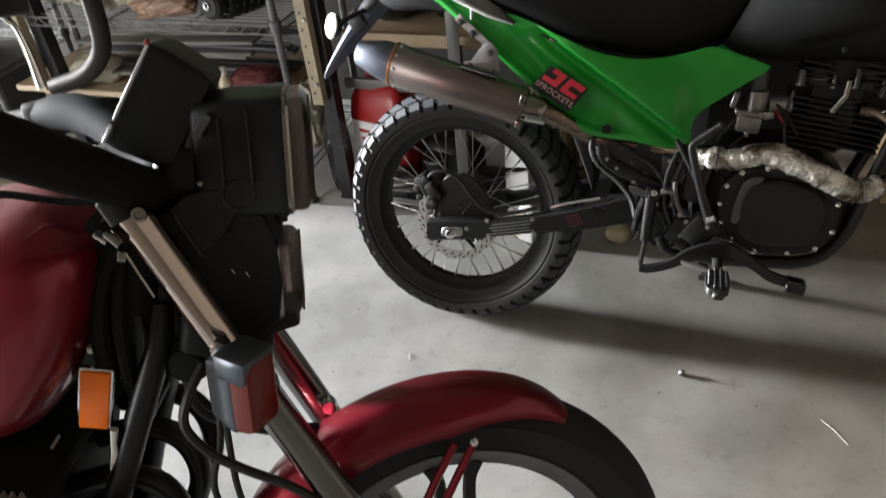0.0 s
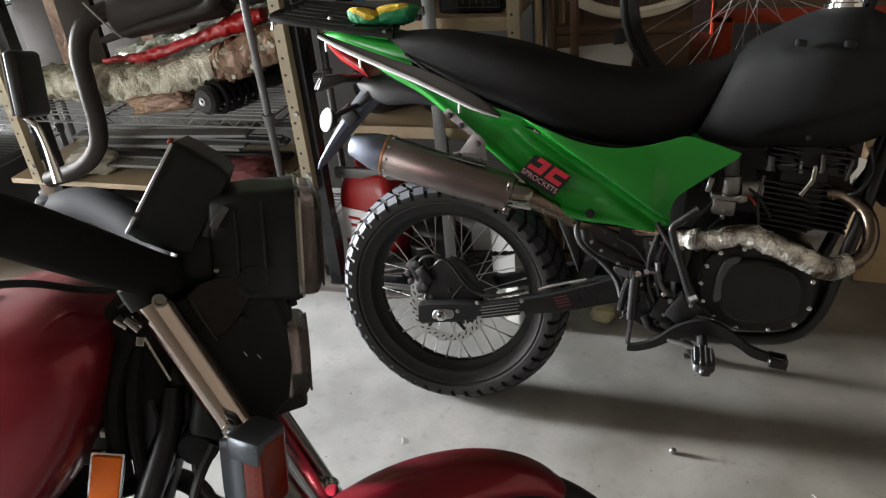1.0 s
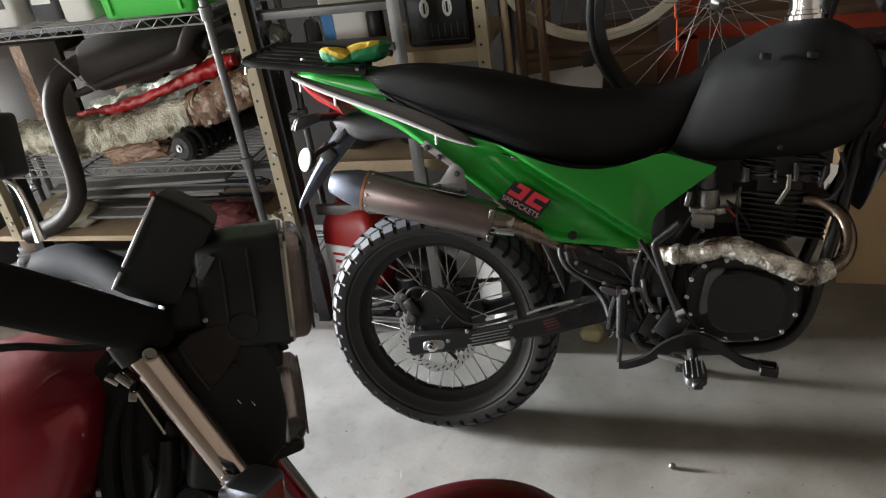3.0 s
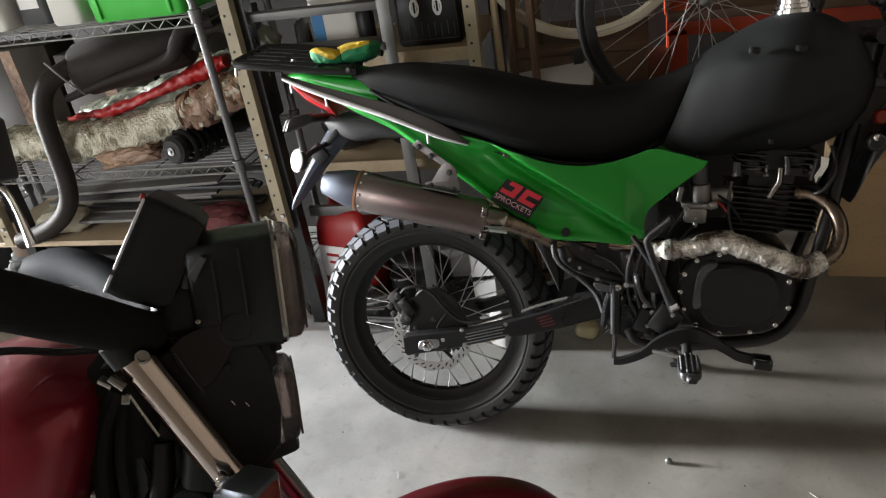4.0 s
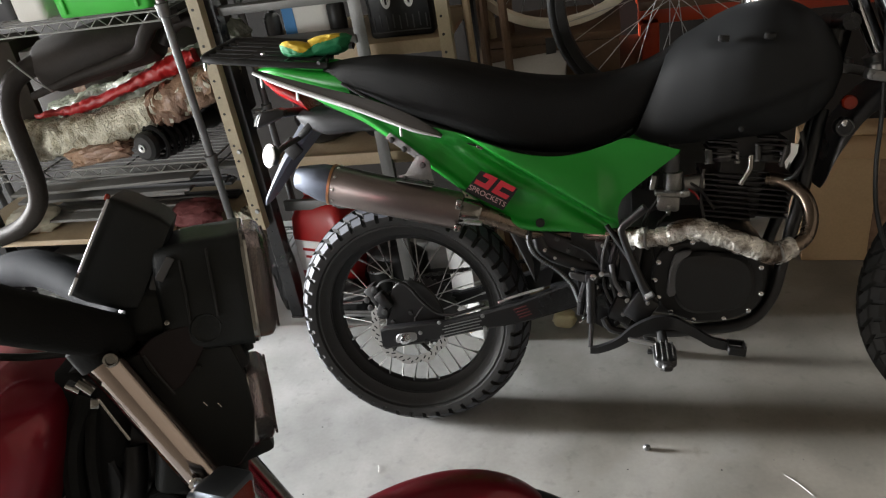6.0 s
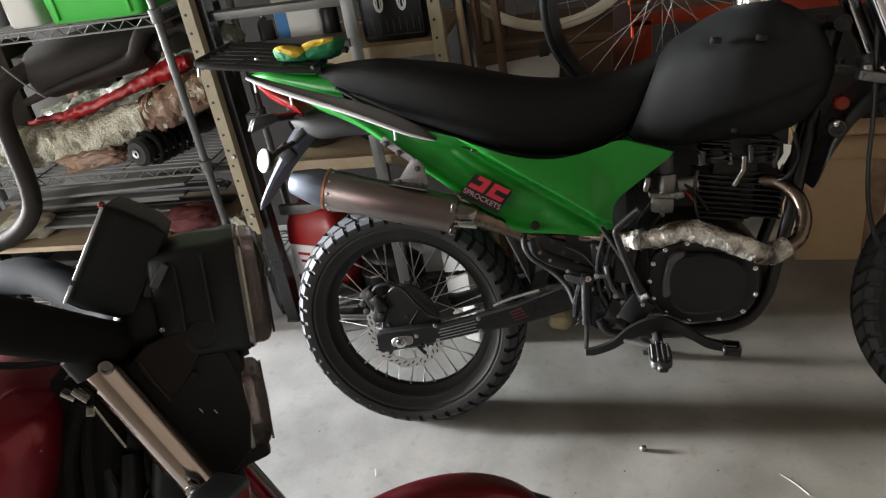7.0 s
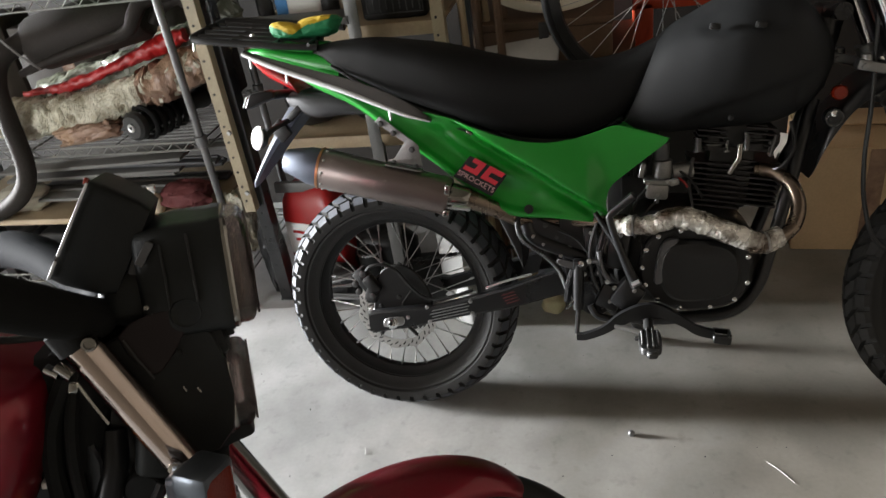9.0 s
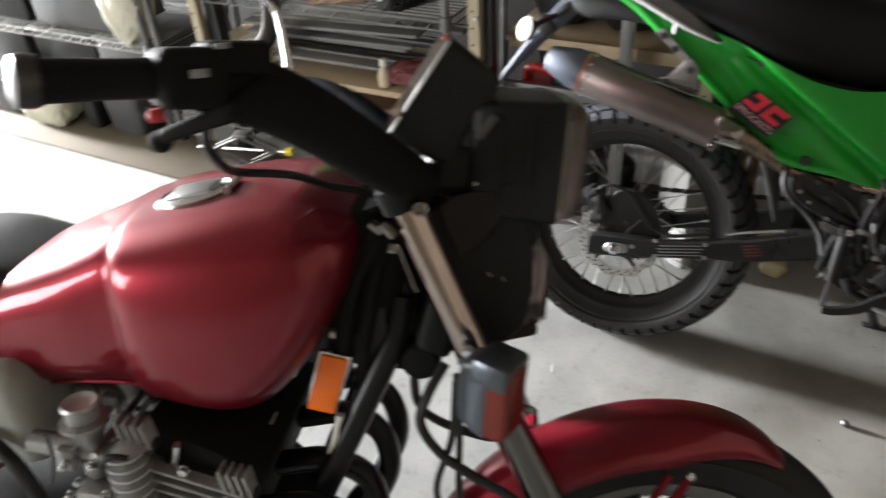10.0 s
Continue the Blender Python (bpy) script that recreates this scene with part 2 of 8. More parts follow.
def solid(name, bm, material, label, category, m=None, group="", kind=""):
    soft = any(w in name for w in ("bag", "parcel", "rag", "sack", "sponge"))
    ob = new(name, mesh_of(name, bm, material, 75 if soft else 38))
    if m is not None:
        ob.matrix_world = m
    return tagged(ob, label, category, group, kind)


def B():
    return bmesh.new()


def box(bm, c, s, rot=(0, 0, 0), bevel=0.003, seg=2, taper=1.0):
    m = pose(*c, *rot) @ Matrix.Diagonal((*s, 1))
    vs = bmesh.ops.create_cube(bm, size=1, matrix=Matrix.Identity(4))["verts"]
    for v in vs:
        if taper != 1.0 and v.co.z > 0:
            v.co.x *= taper
            v.co.y *= taper
        v.co = m @ v.co
    if bevel:
        es = list({e for v in vs for e in v.link_edges})
        bmesh.ops.bevel(bm, geom=es, offset=min(bevel, 0.45 * min(s)), segments=seg, profile=0.5, affect="EDGES")
    return bm


def spline(pts, n=6, closed=False):
    """A Catmull-Rom curve through the points."""
    p = [np.array(q, float) for q in pts]
    k = len(p)
    out = []
    for i in range(k if closed else k - 1):
        a, b, c, d = (p[(i - 1) % k] if closed or i else 2 * p[0] - p[1]), p[i], p[(i + 1) % k], (p[(i + 2) % k] if closed or i + 2 < k else 2 * p[-1] - p[-2])
        for j in range(n):
            t = j / n
            out.append(0.5 * (2 * b + (c - a) * t + (2 * a - 5 * b + 4 * c - d) * t * t + (3 * b - a - 3 * c + d) * t ** 3))
    if not closed:
        out.append(p[-1])
    return out


def bridge(bm, rings, closed=True, caps=True, loop=False):
    vs = [[bm.verts.new(tuple(q)) for q in ring] for ring in rings]
    k = len(vs[0])
    for a, b in zip(vs, vs[1:] + (vs[:1] if loop else [])):
        for i in range(k if closed else k - 1):
            j = (i + 1) % k
            bm.faces.new((a[i], a[j], b[j], b[i]))
    if caps and not loop:
        bm.faces.new(vs[0][::-1])
        bm.faces.new(vs[-1])
    return vs


def tube(bm, pts, r, seg=10, smooth=0, closed=False):
    """A round tube along the points; r: one radius, or one for each point (before smoothing)."""
    rs = list(r) if isinstance(r, (list, tuple)) else [r] * len(pts)
    if smooth:
        q = spline([(*p, w) for p, w in zip(pts, rs)], smooth, closed)
        pts, rs = [v[:3] for v in q], [v[3] for v in q]
    pts = [Vector(p) for p in pts]
    k, rings, up = len(pts), [], None
    for i, p in enumerate(pts):
        if closed:
            d = (pts[(i + 1) % k] - pts[i - 1]).normalized()
        else:
            d = (pts[min(i + 1, k - 1)] - pts[max(i - 1, 0)]).normalized()
        if up is None:
            up = d.orthogonal().normalized()
        up = (up - d * up.dot(d)).normalized()
        side = d.cross(up)
        rings.append([p + (up * math.cos(a) + side * math.sin(a)) * rs[i] for a in (2 * math.pi * j / seg for j in range(seg))])
    bridge(bm, rings, loop=closed)
    return bm


def lathe(bm, prof, seg=48, c=(0, 0, 0), axis="y", loop=False):
    """Turns the profile (radius, height along the axis) round the axis through c."""
    rings = []
    for r, h in prof:
        ring = []
        for j in range(seg):
            a = 2 * math.pi * j / seg
            u, v = r * math.cos(a), r * math.sin(a)
            ring.append({"y": (c[0] + u, c[1] + h, c[2] + v), "z": (c[0] + u, c[1] + v, c[2] + h), "x": (c[0] + h, c[1] + u, c[2] + v)}[axis])
        rings.append(ring)
    bridge(bm, rings, loop=loop)
    return bm


def plate(bm, outline, y0, y1, round_n=0, bevel=0.0015):
    """A flat plate in the x-z plane between y0 and y1."""
    pts = [tuple(q) for q in (spline(outline, round_n, True) if round_n else outline)]
    vs = [bm.verts.new((x, y0, z)) for x, z in pts]
    f = bm.faces.new(vs)
    ext = bmesh.ops.extrude_face_region(bm, geom=[f])
    nv = [g for g in ext["geom"] if isinstance(g, bmesh.types.BMVert)]
    for v in nv:
        v.co.y = y1
    if bevel:
        es = [e for v in vs + nv for e in v.link_edges if abs(e.verts[0].co.y - e.verts[1].co.y) < 1e-7]
        bmesh.ops.bevel(bm, geom=list(set(es)), offset=bevel, segments=1, affect="EDGES")
    return bm


def oval_loft(bm, stations, seg=28):
    """Stations: x, z bottom, z top, half width, squareness (1 round, lower squarer), shear of x with z, y of the middle."""
    rings = []
    for x, z0, z1, w, e, sh, *y in stations:
        zm, h, ring = (z0 + z1) / 2, (z1 - z0) / 2, []
        for j in range(seg):
            a = 2 * math.pi * j / seg
            c, s = math.cos(a), math.sin(a)
            dz = h * math.copysign(abs(s) ** e, s)
            ring.append((x + sh * dz, (y[0] if y else 0) + w * math.copysign(abs(c) ** e, c), zm + dz))
        rings.append(ring)
    bridge(bm, rings)
    return bm


def resample(stations, n):
    return [tuple(q) for q in spline(stations, n)]


def bolt(bm, c, r=0.006, h=0.006, axis="y", sign=-1):
    """A small hexagon head."""
    lathe(bm, [(r * 1.25, 0), (r * 1.25, sign * h * 0.25), (r, sign * h * 0.3), (r, sign * h), (r * 0.7, sign * h * 1.08)], 8, c, axis)


def text_mesh(word, size, depth=0.0004):
    cu = bpy.data.curves.new("word", "FONT")
    cu.body, cu.size, cu.extrude, cu.align_x, cu.align_y = word, size, depth, "CENTER", "CENTER"
    ob = new("word", cu)
    dg = bpy.context.evaluated_depsgraph_get()
    me = bpy.data.meshes.new_from_object(ob.evaluated_get(dg))
    bpy.data.objects.remove(ob)
    return me


def split(ob, name, under=True):
    """Every loose piece of a mesh past its largest becomes an object of its own."""
    bm = bmesh.new()
    bm.from_mesh(ob.data)
    bm.verts.ensure_lookup_table()
    seen, groups = set(), []
    for v in bm.verts:
        if v.index in seen:
            continue
        todo, grp = [v], []
        seen.add(v.index)
        while todo:
            q = todo.pop()
            grp.append(q.index)
            for e in q.link_edges:
                o = e.other_vert(q)
                if o.index not in seen:
                    seen.add(o.index)
                    todo.append(o)
        groups.append(grp)
    bm.free()
    if len(groups) < 2:
        return
    groups.sort(key=len, reverse=True)
    old = ob.data
    co = np.array([v.co[:] for v in old.vertices])
    where = np.zeros(len(co), int)
    for k, grp in enumerate(groups):
        where[grp] = k
    faces = [[] for _ in groups]
    for p in old.polygons:
        faces[where[p.vertices[0]]].append(tuple(p.vertices))
    for k, grp in enumerate(groups):
        new_i = {g: n for n, g in enumerate(grp)}
        me = bpy.data.meshes.new(name if k else old.name)
        me.from_pydata([co[g] for g in grp], [], [[new_i[i] for i in f] for f in faces[k]])
        me.materials.append(old.materials[0])
        me.shade_smooth()
        me.set_sharp_from_angle(angle=radians(38))
        if k == 0:
            ob.data = me
        else:
            o = new(name, me)
            o.parent = ob if under else ob.parent
# ---- the garage ----
X0, X1, Y0, Y1, ZC = -11.0, 3.0, -4.2, 1.25, 3.2
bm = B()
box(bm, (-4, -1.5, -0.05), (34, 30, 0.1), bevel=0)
solid("floor", bm, CONCRETE, "grey smooth concrete garage floor with stains and painted shade", "floor", kind="structure")
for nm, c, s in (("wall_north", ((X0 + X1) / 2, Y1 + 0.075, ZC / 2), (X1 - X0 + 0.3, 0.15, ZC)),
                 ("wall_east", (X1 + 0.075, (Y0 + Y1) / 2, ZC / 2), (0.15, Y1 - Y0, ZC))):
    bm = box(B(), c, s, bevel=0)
    solid(nm, bm, DARKWALL if nm == "wall_north" else PLASTER, "dark brown garage wall standing in for a dim backdrop" if nm == "wall_north" else "dim plaster garage wall", "wall", kind="structure")
bm = B()
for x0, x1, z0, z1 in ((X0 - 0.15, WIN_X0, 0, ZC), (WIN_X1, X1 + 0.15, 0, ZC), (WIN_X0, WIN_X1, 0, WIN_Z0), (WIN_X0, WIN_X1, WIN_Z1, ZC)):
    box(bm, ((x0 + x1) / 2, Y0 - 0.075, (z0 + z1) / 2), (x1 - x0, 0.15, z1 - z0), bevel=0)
solid("wall_south", bm, PLASTER, "dim plaster garage wall with an assumed side window", "wall", kind="structure")
bm = B()
box(bm, (X0 - 0.075, (Y0 + DOOR_Y0) / 2, ZC / 2), (0.15, DOOR_Y0 - Y0, ZC), bevel=0)
box(bm, (X0 - 0.075, (Y1 + DOOR_Y1) / 2, ZC / 2), (0.15, Y1 - DOOR_Y1, ZC), bevel=0)
box(bm, (X0 - 0.075, (DOOR_Y0 + DOOR_Y1) / 2, (ZC + DOOR_Z) / 2), (0.15, DOOR_Y1 - DOOR_Y0, ZC - DOOR_Z), bevel=0)
solid("wall_west", bm, PLASTER, "plaster wall round the open garage door", "wall", kind="structure")
bm = box(B(), ((X0 + X1) / 2, (Y0 + Y1) / 2, ZC + 0.05), (X1 - X0 + 0.3, Y1 - Y0 + 0.3, 0.1), bevel=0)
solid("ceiling", bm, PLASTER, "plain dim garage ceiling", "ceiling", kind="structure")
# ---- the green and black trail motorcycle ----
GREEN_LEAN = 13.95
trail = thing("trail_motorcycle", "black and green trail motorcycle leaning on its side stand", "motorcycle", pose(0, 0, 0, -GREEN_LEAN))


def ease(t):
    t = max(0.0, min(1.0, t))
    return t * t * (3 - 2 * t)


def polar(c, r, a, y):
    return (c[0] + r * math.cos(a), c[1] + y, c[2] + r * math.sin(a))


def knobbly_tyre(name, parent, c, R, half, bead, count, lug=RUBBER):
    """A dual-sport tyre: carcass with sidewalls, and rows of tread blocks."""
    bm = B()
    step = 2 * math.pi / count

    def surf(y):
        return R - 0.012 - 0.036 * (abs(y) / half) ** 1.8

    # rows across the tread with a zigzag shear; the walls of the carcass on both sides
    tread = [-1.0, -0.70, -0.64, -0.24, -0.17, 0.17, 0.24, 0.64, 0.70, 1.0]
    shear = [0.0, 0.08, 0.20, 0.80, 0.85, 0.35, 0.35, 0.95, 1.05, 1.15]
    wall = [(bead, 0.54), (bead + 0.012, 0.64), (bead + 0.020, 0.80), (bead + 0.024, 0.845), (bead + 0.029, 0.845), (bead + 0.030, 0.88), (bead + 0.032, 0.95)]
    rows = [(r, -y * half, 0.0) for r, y in wall] + [(surf(y * half), y * half, s) for y, s in zip(tread, shear)] + [(r, y * half, 0.0) for r, y in wall[::-1]]
    cuts = [k * step + q * step for k in range(count) for q in (0.0, 0.74)]
    grid = [[bm.verts.new(polar(c, r, a + s * step, y)) for a in cuts] for r, y, s in rows]
    nw, blocks = len(wall), []
    for i, (ra, rb) in enumerate(zip(grid, grid[1:] + grid[:1])):
        for k in range(len(cuts)):
            q = (k + 1) % len(cuts)
            f = bm.faces.new((ra[k], ra[q], rb[q], rb[k]))
            t = i - nw
            if 0 <= t < len(tread) - 1 and t % 2 == 0 and k % 2 == 0:
                blocks.append(f)
    bm.normal_update()
    mid = Vector(c)
    tall = bmesh.ops.extrude_discrete_faces(bm, faces=blocks)["faces"]
    for f in tall:
        m = f.calc_center_median()
        for v in f.verts:
            d = Vector((v.co.x - c[0], 0, v.co.z - c[2])).normalized()
            v.co = m + (v.co - m) * 0.94 + d * 0.012
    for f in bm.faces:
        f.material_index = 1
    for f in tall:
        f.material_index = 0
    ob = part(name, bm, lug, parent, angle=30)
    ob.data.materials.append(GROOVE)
    return ob


def spoked_wheel(parent, name, c, R, half, rim_r, count, spokes, hub_r, hub_half, rim_mat=RIMBLACK, lug=RUBBER):
    w = part(name, lathe(B(), [(hub_r, -hub_half), (hub_r * 1.02, -hub_half * 0.9), (hub_r * 0.62, -hub_half * 0.62), (hub_r * 0.55, 0), (hub_r * 0.62, hub_half * 0.62),
                                (hub_r * 1.02, hub_half * 0.9), (hub_r, hub_half), (0.012, hub_half + 0.004), (0.012, -hub_half - 0.004)], 40, c, loop=True), BLACK, parent)
    knobbly_tyre("tyre", w, c, R, half, rim_r, count, lug)
    rw = half * 0.58
    lathe_b = lathe(B(), [(rim_r + 0.012, -rw), (rim_r + 0.013, -rw * 0.86), (rim_r - 0.002, -rw * 0.80), (rim_r - 0.010, -rw * 0.45), (rim_r - 0.020, -rw * 0.3), (rim_r - 0.023, 0),
                          (rim_r - 0.020, rw * 0.3), (rim_r - 0.010, rw * 0.45), (rim_r - 0.002, rw * 0.80), (rim_r + 0.013, rw * 0.86), (rim_r + 0.012, rw)], 96, c, loop=True)
    part("rim", lathe_b, rim_mat, w, "black painted steel rim")
    # one spoke with its nipple, along +x
    data = {}
    for side in (-1, 1):
        for lean_k in (-1, 1):
            bm = B()
            a0 = lean_k * 0.62
            p0 = Vector((hub_r * 0.95 * math.cos(a0), side * hub_half * 0.86, hub_r * 0.95 * math.sin(a0)))
            p1 = Vector((rim_r - 0.022, side * 0.004, 0))
            d = (p1 - p0).normalized()
            tube(bm, [p0, p1 - d * 0.016], 0.0016, 6)
            tube(bm, [p1 - d * 0.016, p1], 0.0031, 6)
            data[side, lean_k] = mesh_of("spoke", bm, STEEL)
    for k in range(spokes):
        ob = new("spoke", data[(-1, 1)[k % 2], (-1, 1)[k // 2 % 2]])
        ob.parent = w
        ob.matrix_local = Matrix.Translation(c) @ Matrix.Rotation(-2 * math.pi * (k + 0.35) / spokes, 4, "Y")
    return w


RC = (-0.012, 0.019, 0.322)
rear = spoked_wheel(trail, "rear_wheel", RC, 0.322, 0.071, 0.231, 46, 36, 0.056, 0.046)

# brake disc with a wavy edge and slots
bm = B()
ring_o, ring_i = [], []
for k in range(120):
    a = 2 * math.pi * k / 120
    ro = 0.106 + 0.0032 * math.copysign(abs(math.sin(a * 10)) ** 0.6, math.sin(a * 10))
    ring_o.append((ro * math.cos(a), ro * math.sin(a)))
    ring_i.append((0.084 * math.cos(a), 0.084 * math.sin(a)))
bridge(bm, [[(x, -0.072, z + 0.305) for x, z in ring_i], [(x, -0.072, z + 0.305) for x, z in ring_o], [(x, -0.068, z + 0.305) for x, z in ring_o],
            [(x, -0.068, z + 0.305) for x, z in ring_i]], loop=True)
disc = part("brake_disc", bm, DISCSTEEL, rear, "wavy steel brake disc")
bm = B()
for k in range(26):
    a = 2 * math.pi * k / 26
    for rr, dq, ln in ((0.0925, 0.0, 0.011), (0.1005, 0.09, 0.008)):
        aa = a + dq
        box(bm, (rr * math.cos(aa), -0.0722, 0.305 + rr * math.sin(aa)), (ln, 0.0012, 0.0034), (0, -math.degrees(aa) + 48, 0), 0)
part("disc_hole", bm, BLACK, disc, "drilled cooling holes")
bm = B()
for k in range(5):
    a = 2 * math.pi * k / 5
    tube(bm, [(0.03 * math.cos(a), -0.066, 0.305 + 0.03 * math.sin(a)), (0.088 * math.cos(a + 0.3), -0.068, 0.305 + 0.088 * math.sin(a + 0.3))], 0.005, 6)
part("disc_carrier", bm, BLACK, rear)
for ob in rear.children:
    if ob.name.split(".")[0] in ("brake_disc", "disc_carrier"):
        for o in (ob, *ob.children):
            o.data.transform(Matrix.Translation((-0.005, 0, 0.007)))
# sprocket and chain on the far side
bm = B()
out = []
for k in range(84):
    a = 2 * math.pi * k / 84
    rr = 0.098 + (0.005 if k % 2 else -0.003)
    out.append((rr * math.cos(a), 0.305 + rr * math.sin(a)))
plate(bm, out, 0.060, 0.065, bevel=0)
part("sprocket", bm, DARKSTEEL, rear)
for z0, z1 in ((0.305 + 0.100, 0.43 + 0.034), (0.305 - 0.100, 0.43 - 0.034)):
    bm, n = B(), 34
    for k in range(n):
        t = k / n
        x, z = 0.0 + t * 0.50, z0 + (z1 - z0) * t
        box(bm, (x, 0.063 + (0.005 if k % 2 else 0), z), (0.0155, 0.004, 0.009), (0, -math.degrees(math.atan2(z1 - z0, 0.5)), 0), 0.002, 1)
        box(bm, (x, 0.078 - (0.005 if k % 2 else 0), z), (0.0155, 0.004, 0.009), (0, -math.degrees(math.atan2(z1 - z0, 0.5)), 0), 0.002, 1)
    part("chain", bm, DARKSTEEL, trail, "dark oily drive chain")

# swingarm
def beam(bm, pts, y, wy, bevel=0.005):
    """A tapered box beam through (x, z, height)."""
    rings = []
    for x, z, h in pts:
        rings.append([(x, y - wy / 2 + bevel, z - h / 2), (x, y - wy / 2, z - h / 2 + bevel), (x, y - wy / 2, z + h / 2 - bevel), (x, y - wy / 2 + bevel, z + h / 2),
                      (x, y + wy / 2 - bevel, z + h / 2), (x, y + wy / 2, z + h / 2 - bevel), (x, y + wy / 2, z - h / 2 + bevel), (x, y + wy / 2 - bevel, z - h / 2)])
    bridge(bm, rings)
    return bm


bm = B()
for y in (-0.112, 0.112):
    beam(bm, [(-0.066, 0.300, 0.050), (-0.05, 0.302, 0.058), (0.08, 0.320, 0.050), (0.10, 0.322, 0.040), (0.22, 0.350, 0.046), (0.30, 0.368, 0.056), (0.42, 0.408, 0.066), (0.49, 0.425, 0.060)], y, 0.030)
box(bm, (0.40, 0, 0.405), (0.05, 0.20, 0.05), (0, -16, 0), 0.008)
swing = part("swingarm", bm, GLOSS, trail, "black painted box-section swingarm")
bm = B()
plate(bm, [(-0.022, 0.291), (0.022, 0.296), (0.030, 0.308), (0.024, 0.320), (-0.016, 0.316), (-0.026, 0.305)], -0.127, -0.131, 3)
part("axle_plate", bm, STEEL, swing)
bm = B()
lathe(bm, [(0.0150, -0.131), (0.0150, -0.134), (0.0125, -0.1345), (0.0125, -0.146), (0.0095, -0.147), (0.0085, -0.153), (0.004, -0.154)], 6, (0, 0, 0.305))
part("axle_nut", bm, CHROME, swing)
bm = B()
for k, dz in enumerate((-0.012, -0.004, 0.004, 0.012)):
    box(bm, (0.150, -0.1278, 0.334 + dz), (0.105 - 0.01 * (k % 2), 0.002, 0.0022), (0, -13, 0), 0)
part("adjuster_mark", bm, STEEL, swing)
bm = B()
for x, z in ((0.092, 0.346), (0.096, 0.306), (0.205, 0.362), (0.208, 0.330), (0.04, 0.318)):
    bolt(bm, (x, -0.127, z), 0.0045, 0.004)
part("bolt", bm, STEEL, swing)
bm = B()
for k in range(4):
    box(bm, (0.300 + 0.004 * k, -0.1278, 0.382 - 0.007 * k), (0.034, 0.0015, 0.0030), (0, -18, 0), 0)
part("swingarm_sticker", bm, mat("faded_red_print", (0.12, 0.02, 0.022), 0.5), swing, "small faded red printed bars")
# hose clip strip on top of the arm
bm = tube(B(), [(0.245, -0.115, 0.392), (0.29, -0.118, 0.41), (0.36, -0.12, 0.43)], 0.0035, 8, 4)
part("hose_clip", bm, STEEL, swing)

# brake caliper, its guard plate and hose
bm = plate(B(), [(-0.062, 0.33), (-0.046, 0.400), (-0.022, 0.438), (0.025, 0.446), (0.064, 0.422), (0.098, 0.358), (0.080, 0.300), (0.03, 0.272), (-0.02, 0.272), (-0.048, 0.29)], -0.082, -0.092, 3, 0.003)
guard = part("brake_guard", bm, BLACK, trail, "black plastic disc guard")
bm = B()
bolt(bm, (0.010, -0.092, 0.36), 0.006, 0.004)
bolt(bm, (-0.040, -0.092, 0.335), 0.006, 0.004)
tube(bm, [(0.012, -0.096, 0.30), (0.020, -0.096, 0.345), (0.045, -0.096, 0.378)], 0.0022, 6)
part("bolt", bm, DARKSTEEL, guard)
bm = B()
box(bm, (-0.078, -0.078, 0.402), (0.072, 0.036, 0.038), (0, 55, 0), 0.008)
box(bm, (-0.055, -0.10, 0.398), (0.050, 0.026, 0.030), (0, 55, 0), 0.007)
box(bm, (-0.060, -0.085, 0.372), (0.034, 0.03, 0.05), (0, 20, 0), 0.006)
caliper = part("brake_caliper", bm, ENGINE, trail, "black rear brake caliper")
bm = B()
for x, z in ((-0.096, 0.405), (-0.073, 0.432), (-0.052, 0.372), (-0.088, 0.384)):
    lathe(bm, [(0.009, -0.112), (0.009, -0.118), (0.006, -0.119)], 12, (x, 0, z))
part("pin", bm, DARKSTEEL, caliper)
bm = tube(B(), [(-0.075, -0.10, 0.425), (-0.055, -0.105, 0.448), (-0.02, -0.105, 0.453), (0.015, -0.105, 0.436), (0.045, -0.106, 0.398), (0.080, -0.11, 0.368), (0.125, -0.115, 0.362),
                (0.21, -0.11, 0.385)], 0.0042, 8, 6)
part("brake_hose", bm, BLACK, trail, "black rubber brake hose")
bm = tube(B(), [(0.345, -0.135, 0.60), (0.335, -0.14, 0.56), (0.35, -0.14, 0.52), (0.395, -0.14, 0.485), (0.43, -0.14, 0.445), (0.445, -0.138, 0.40)], 0.0055, 10, 8)
hose = part("spring_hose", bm, BLACK, trail, "hose in a coiled wire guard")
bm = B()
hp = spline([(0.345, -0.135, 0.60), (0.335, -0.14, 0.56), (0.35, -0.14, 0.52), (0.395, -0.14, 0.485), (0.43, -0.14, 0.445), (0.445, -0.138, 0.40)], 60)
co = []
for k, p in enumerate(hp):
    d = Vector(hp[min(k + 1, len(hp) - 1)] - hp[max(k - 1, 0)]).normalized()
    u = d.cross(Vector((0, 1, 0))).normalized()
    v = d.cross(u)
    a = k * 0.9
    co.append(Vector(p) + (u * math.cos(a) + v * math.sin(a)) * 0.0068)
tube(bm, co, 0.0011, 4)
part("coil", bm, DARKSTEEL, hose)

# exhaust: silencer, clamp, middle pipe, wrapped header
ax0, ax1 = Vector((-0.116, -0.185, 0.725)), Vector((0.186, -0.172, 0.642))
d = (ax1 - ax0).normalized()
up = (Vector((0, 0, 1)) - d * d.z).normalized()
sd = d.cross(up)


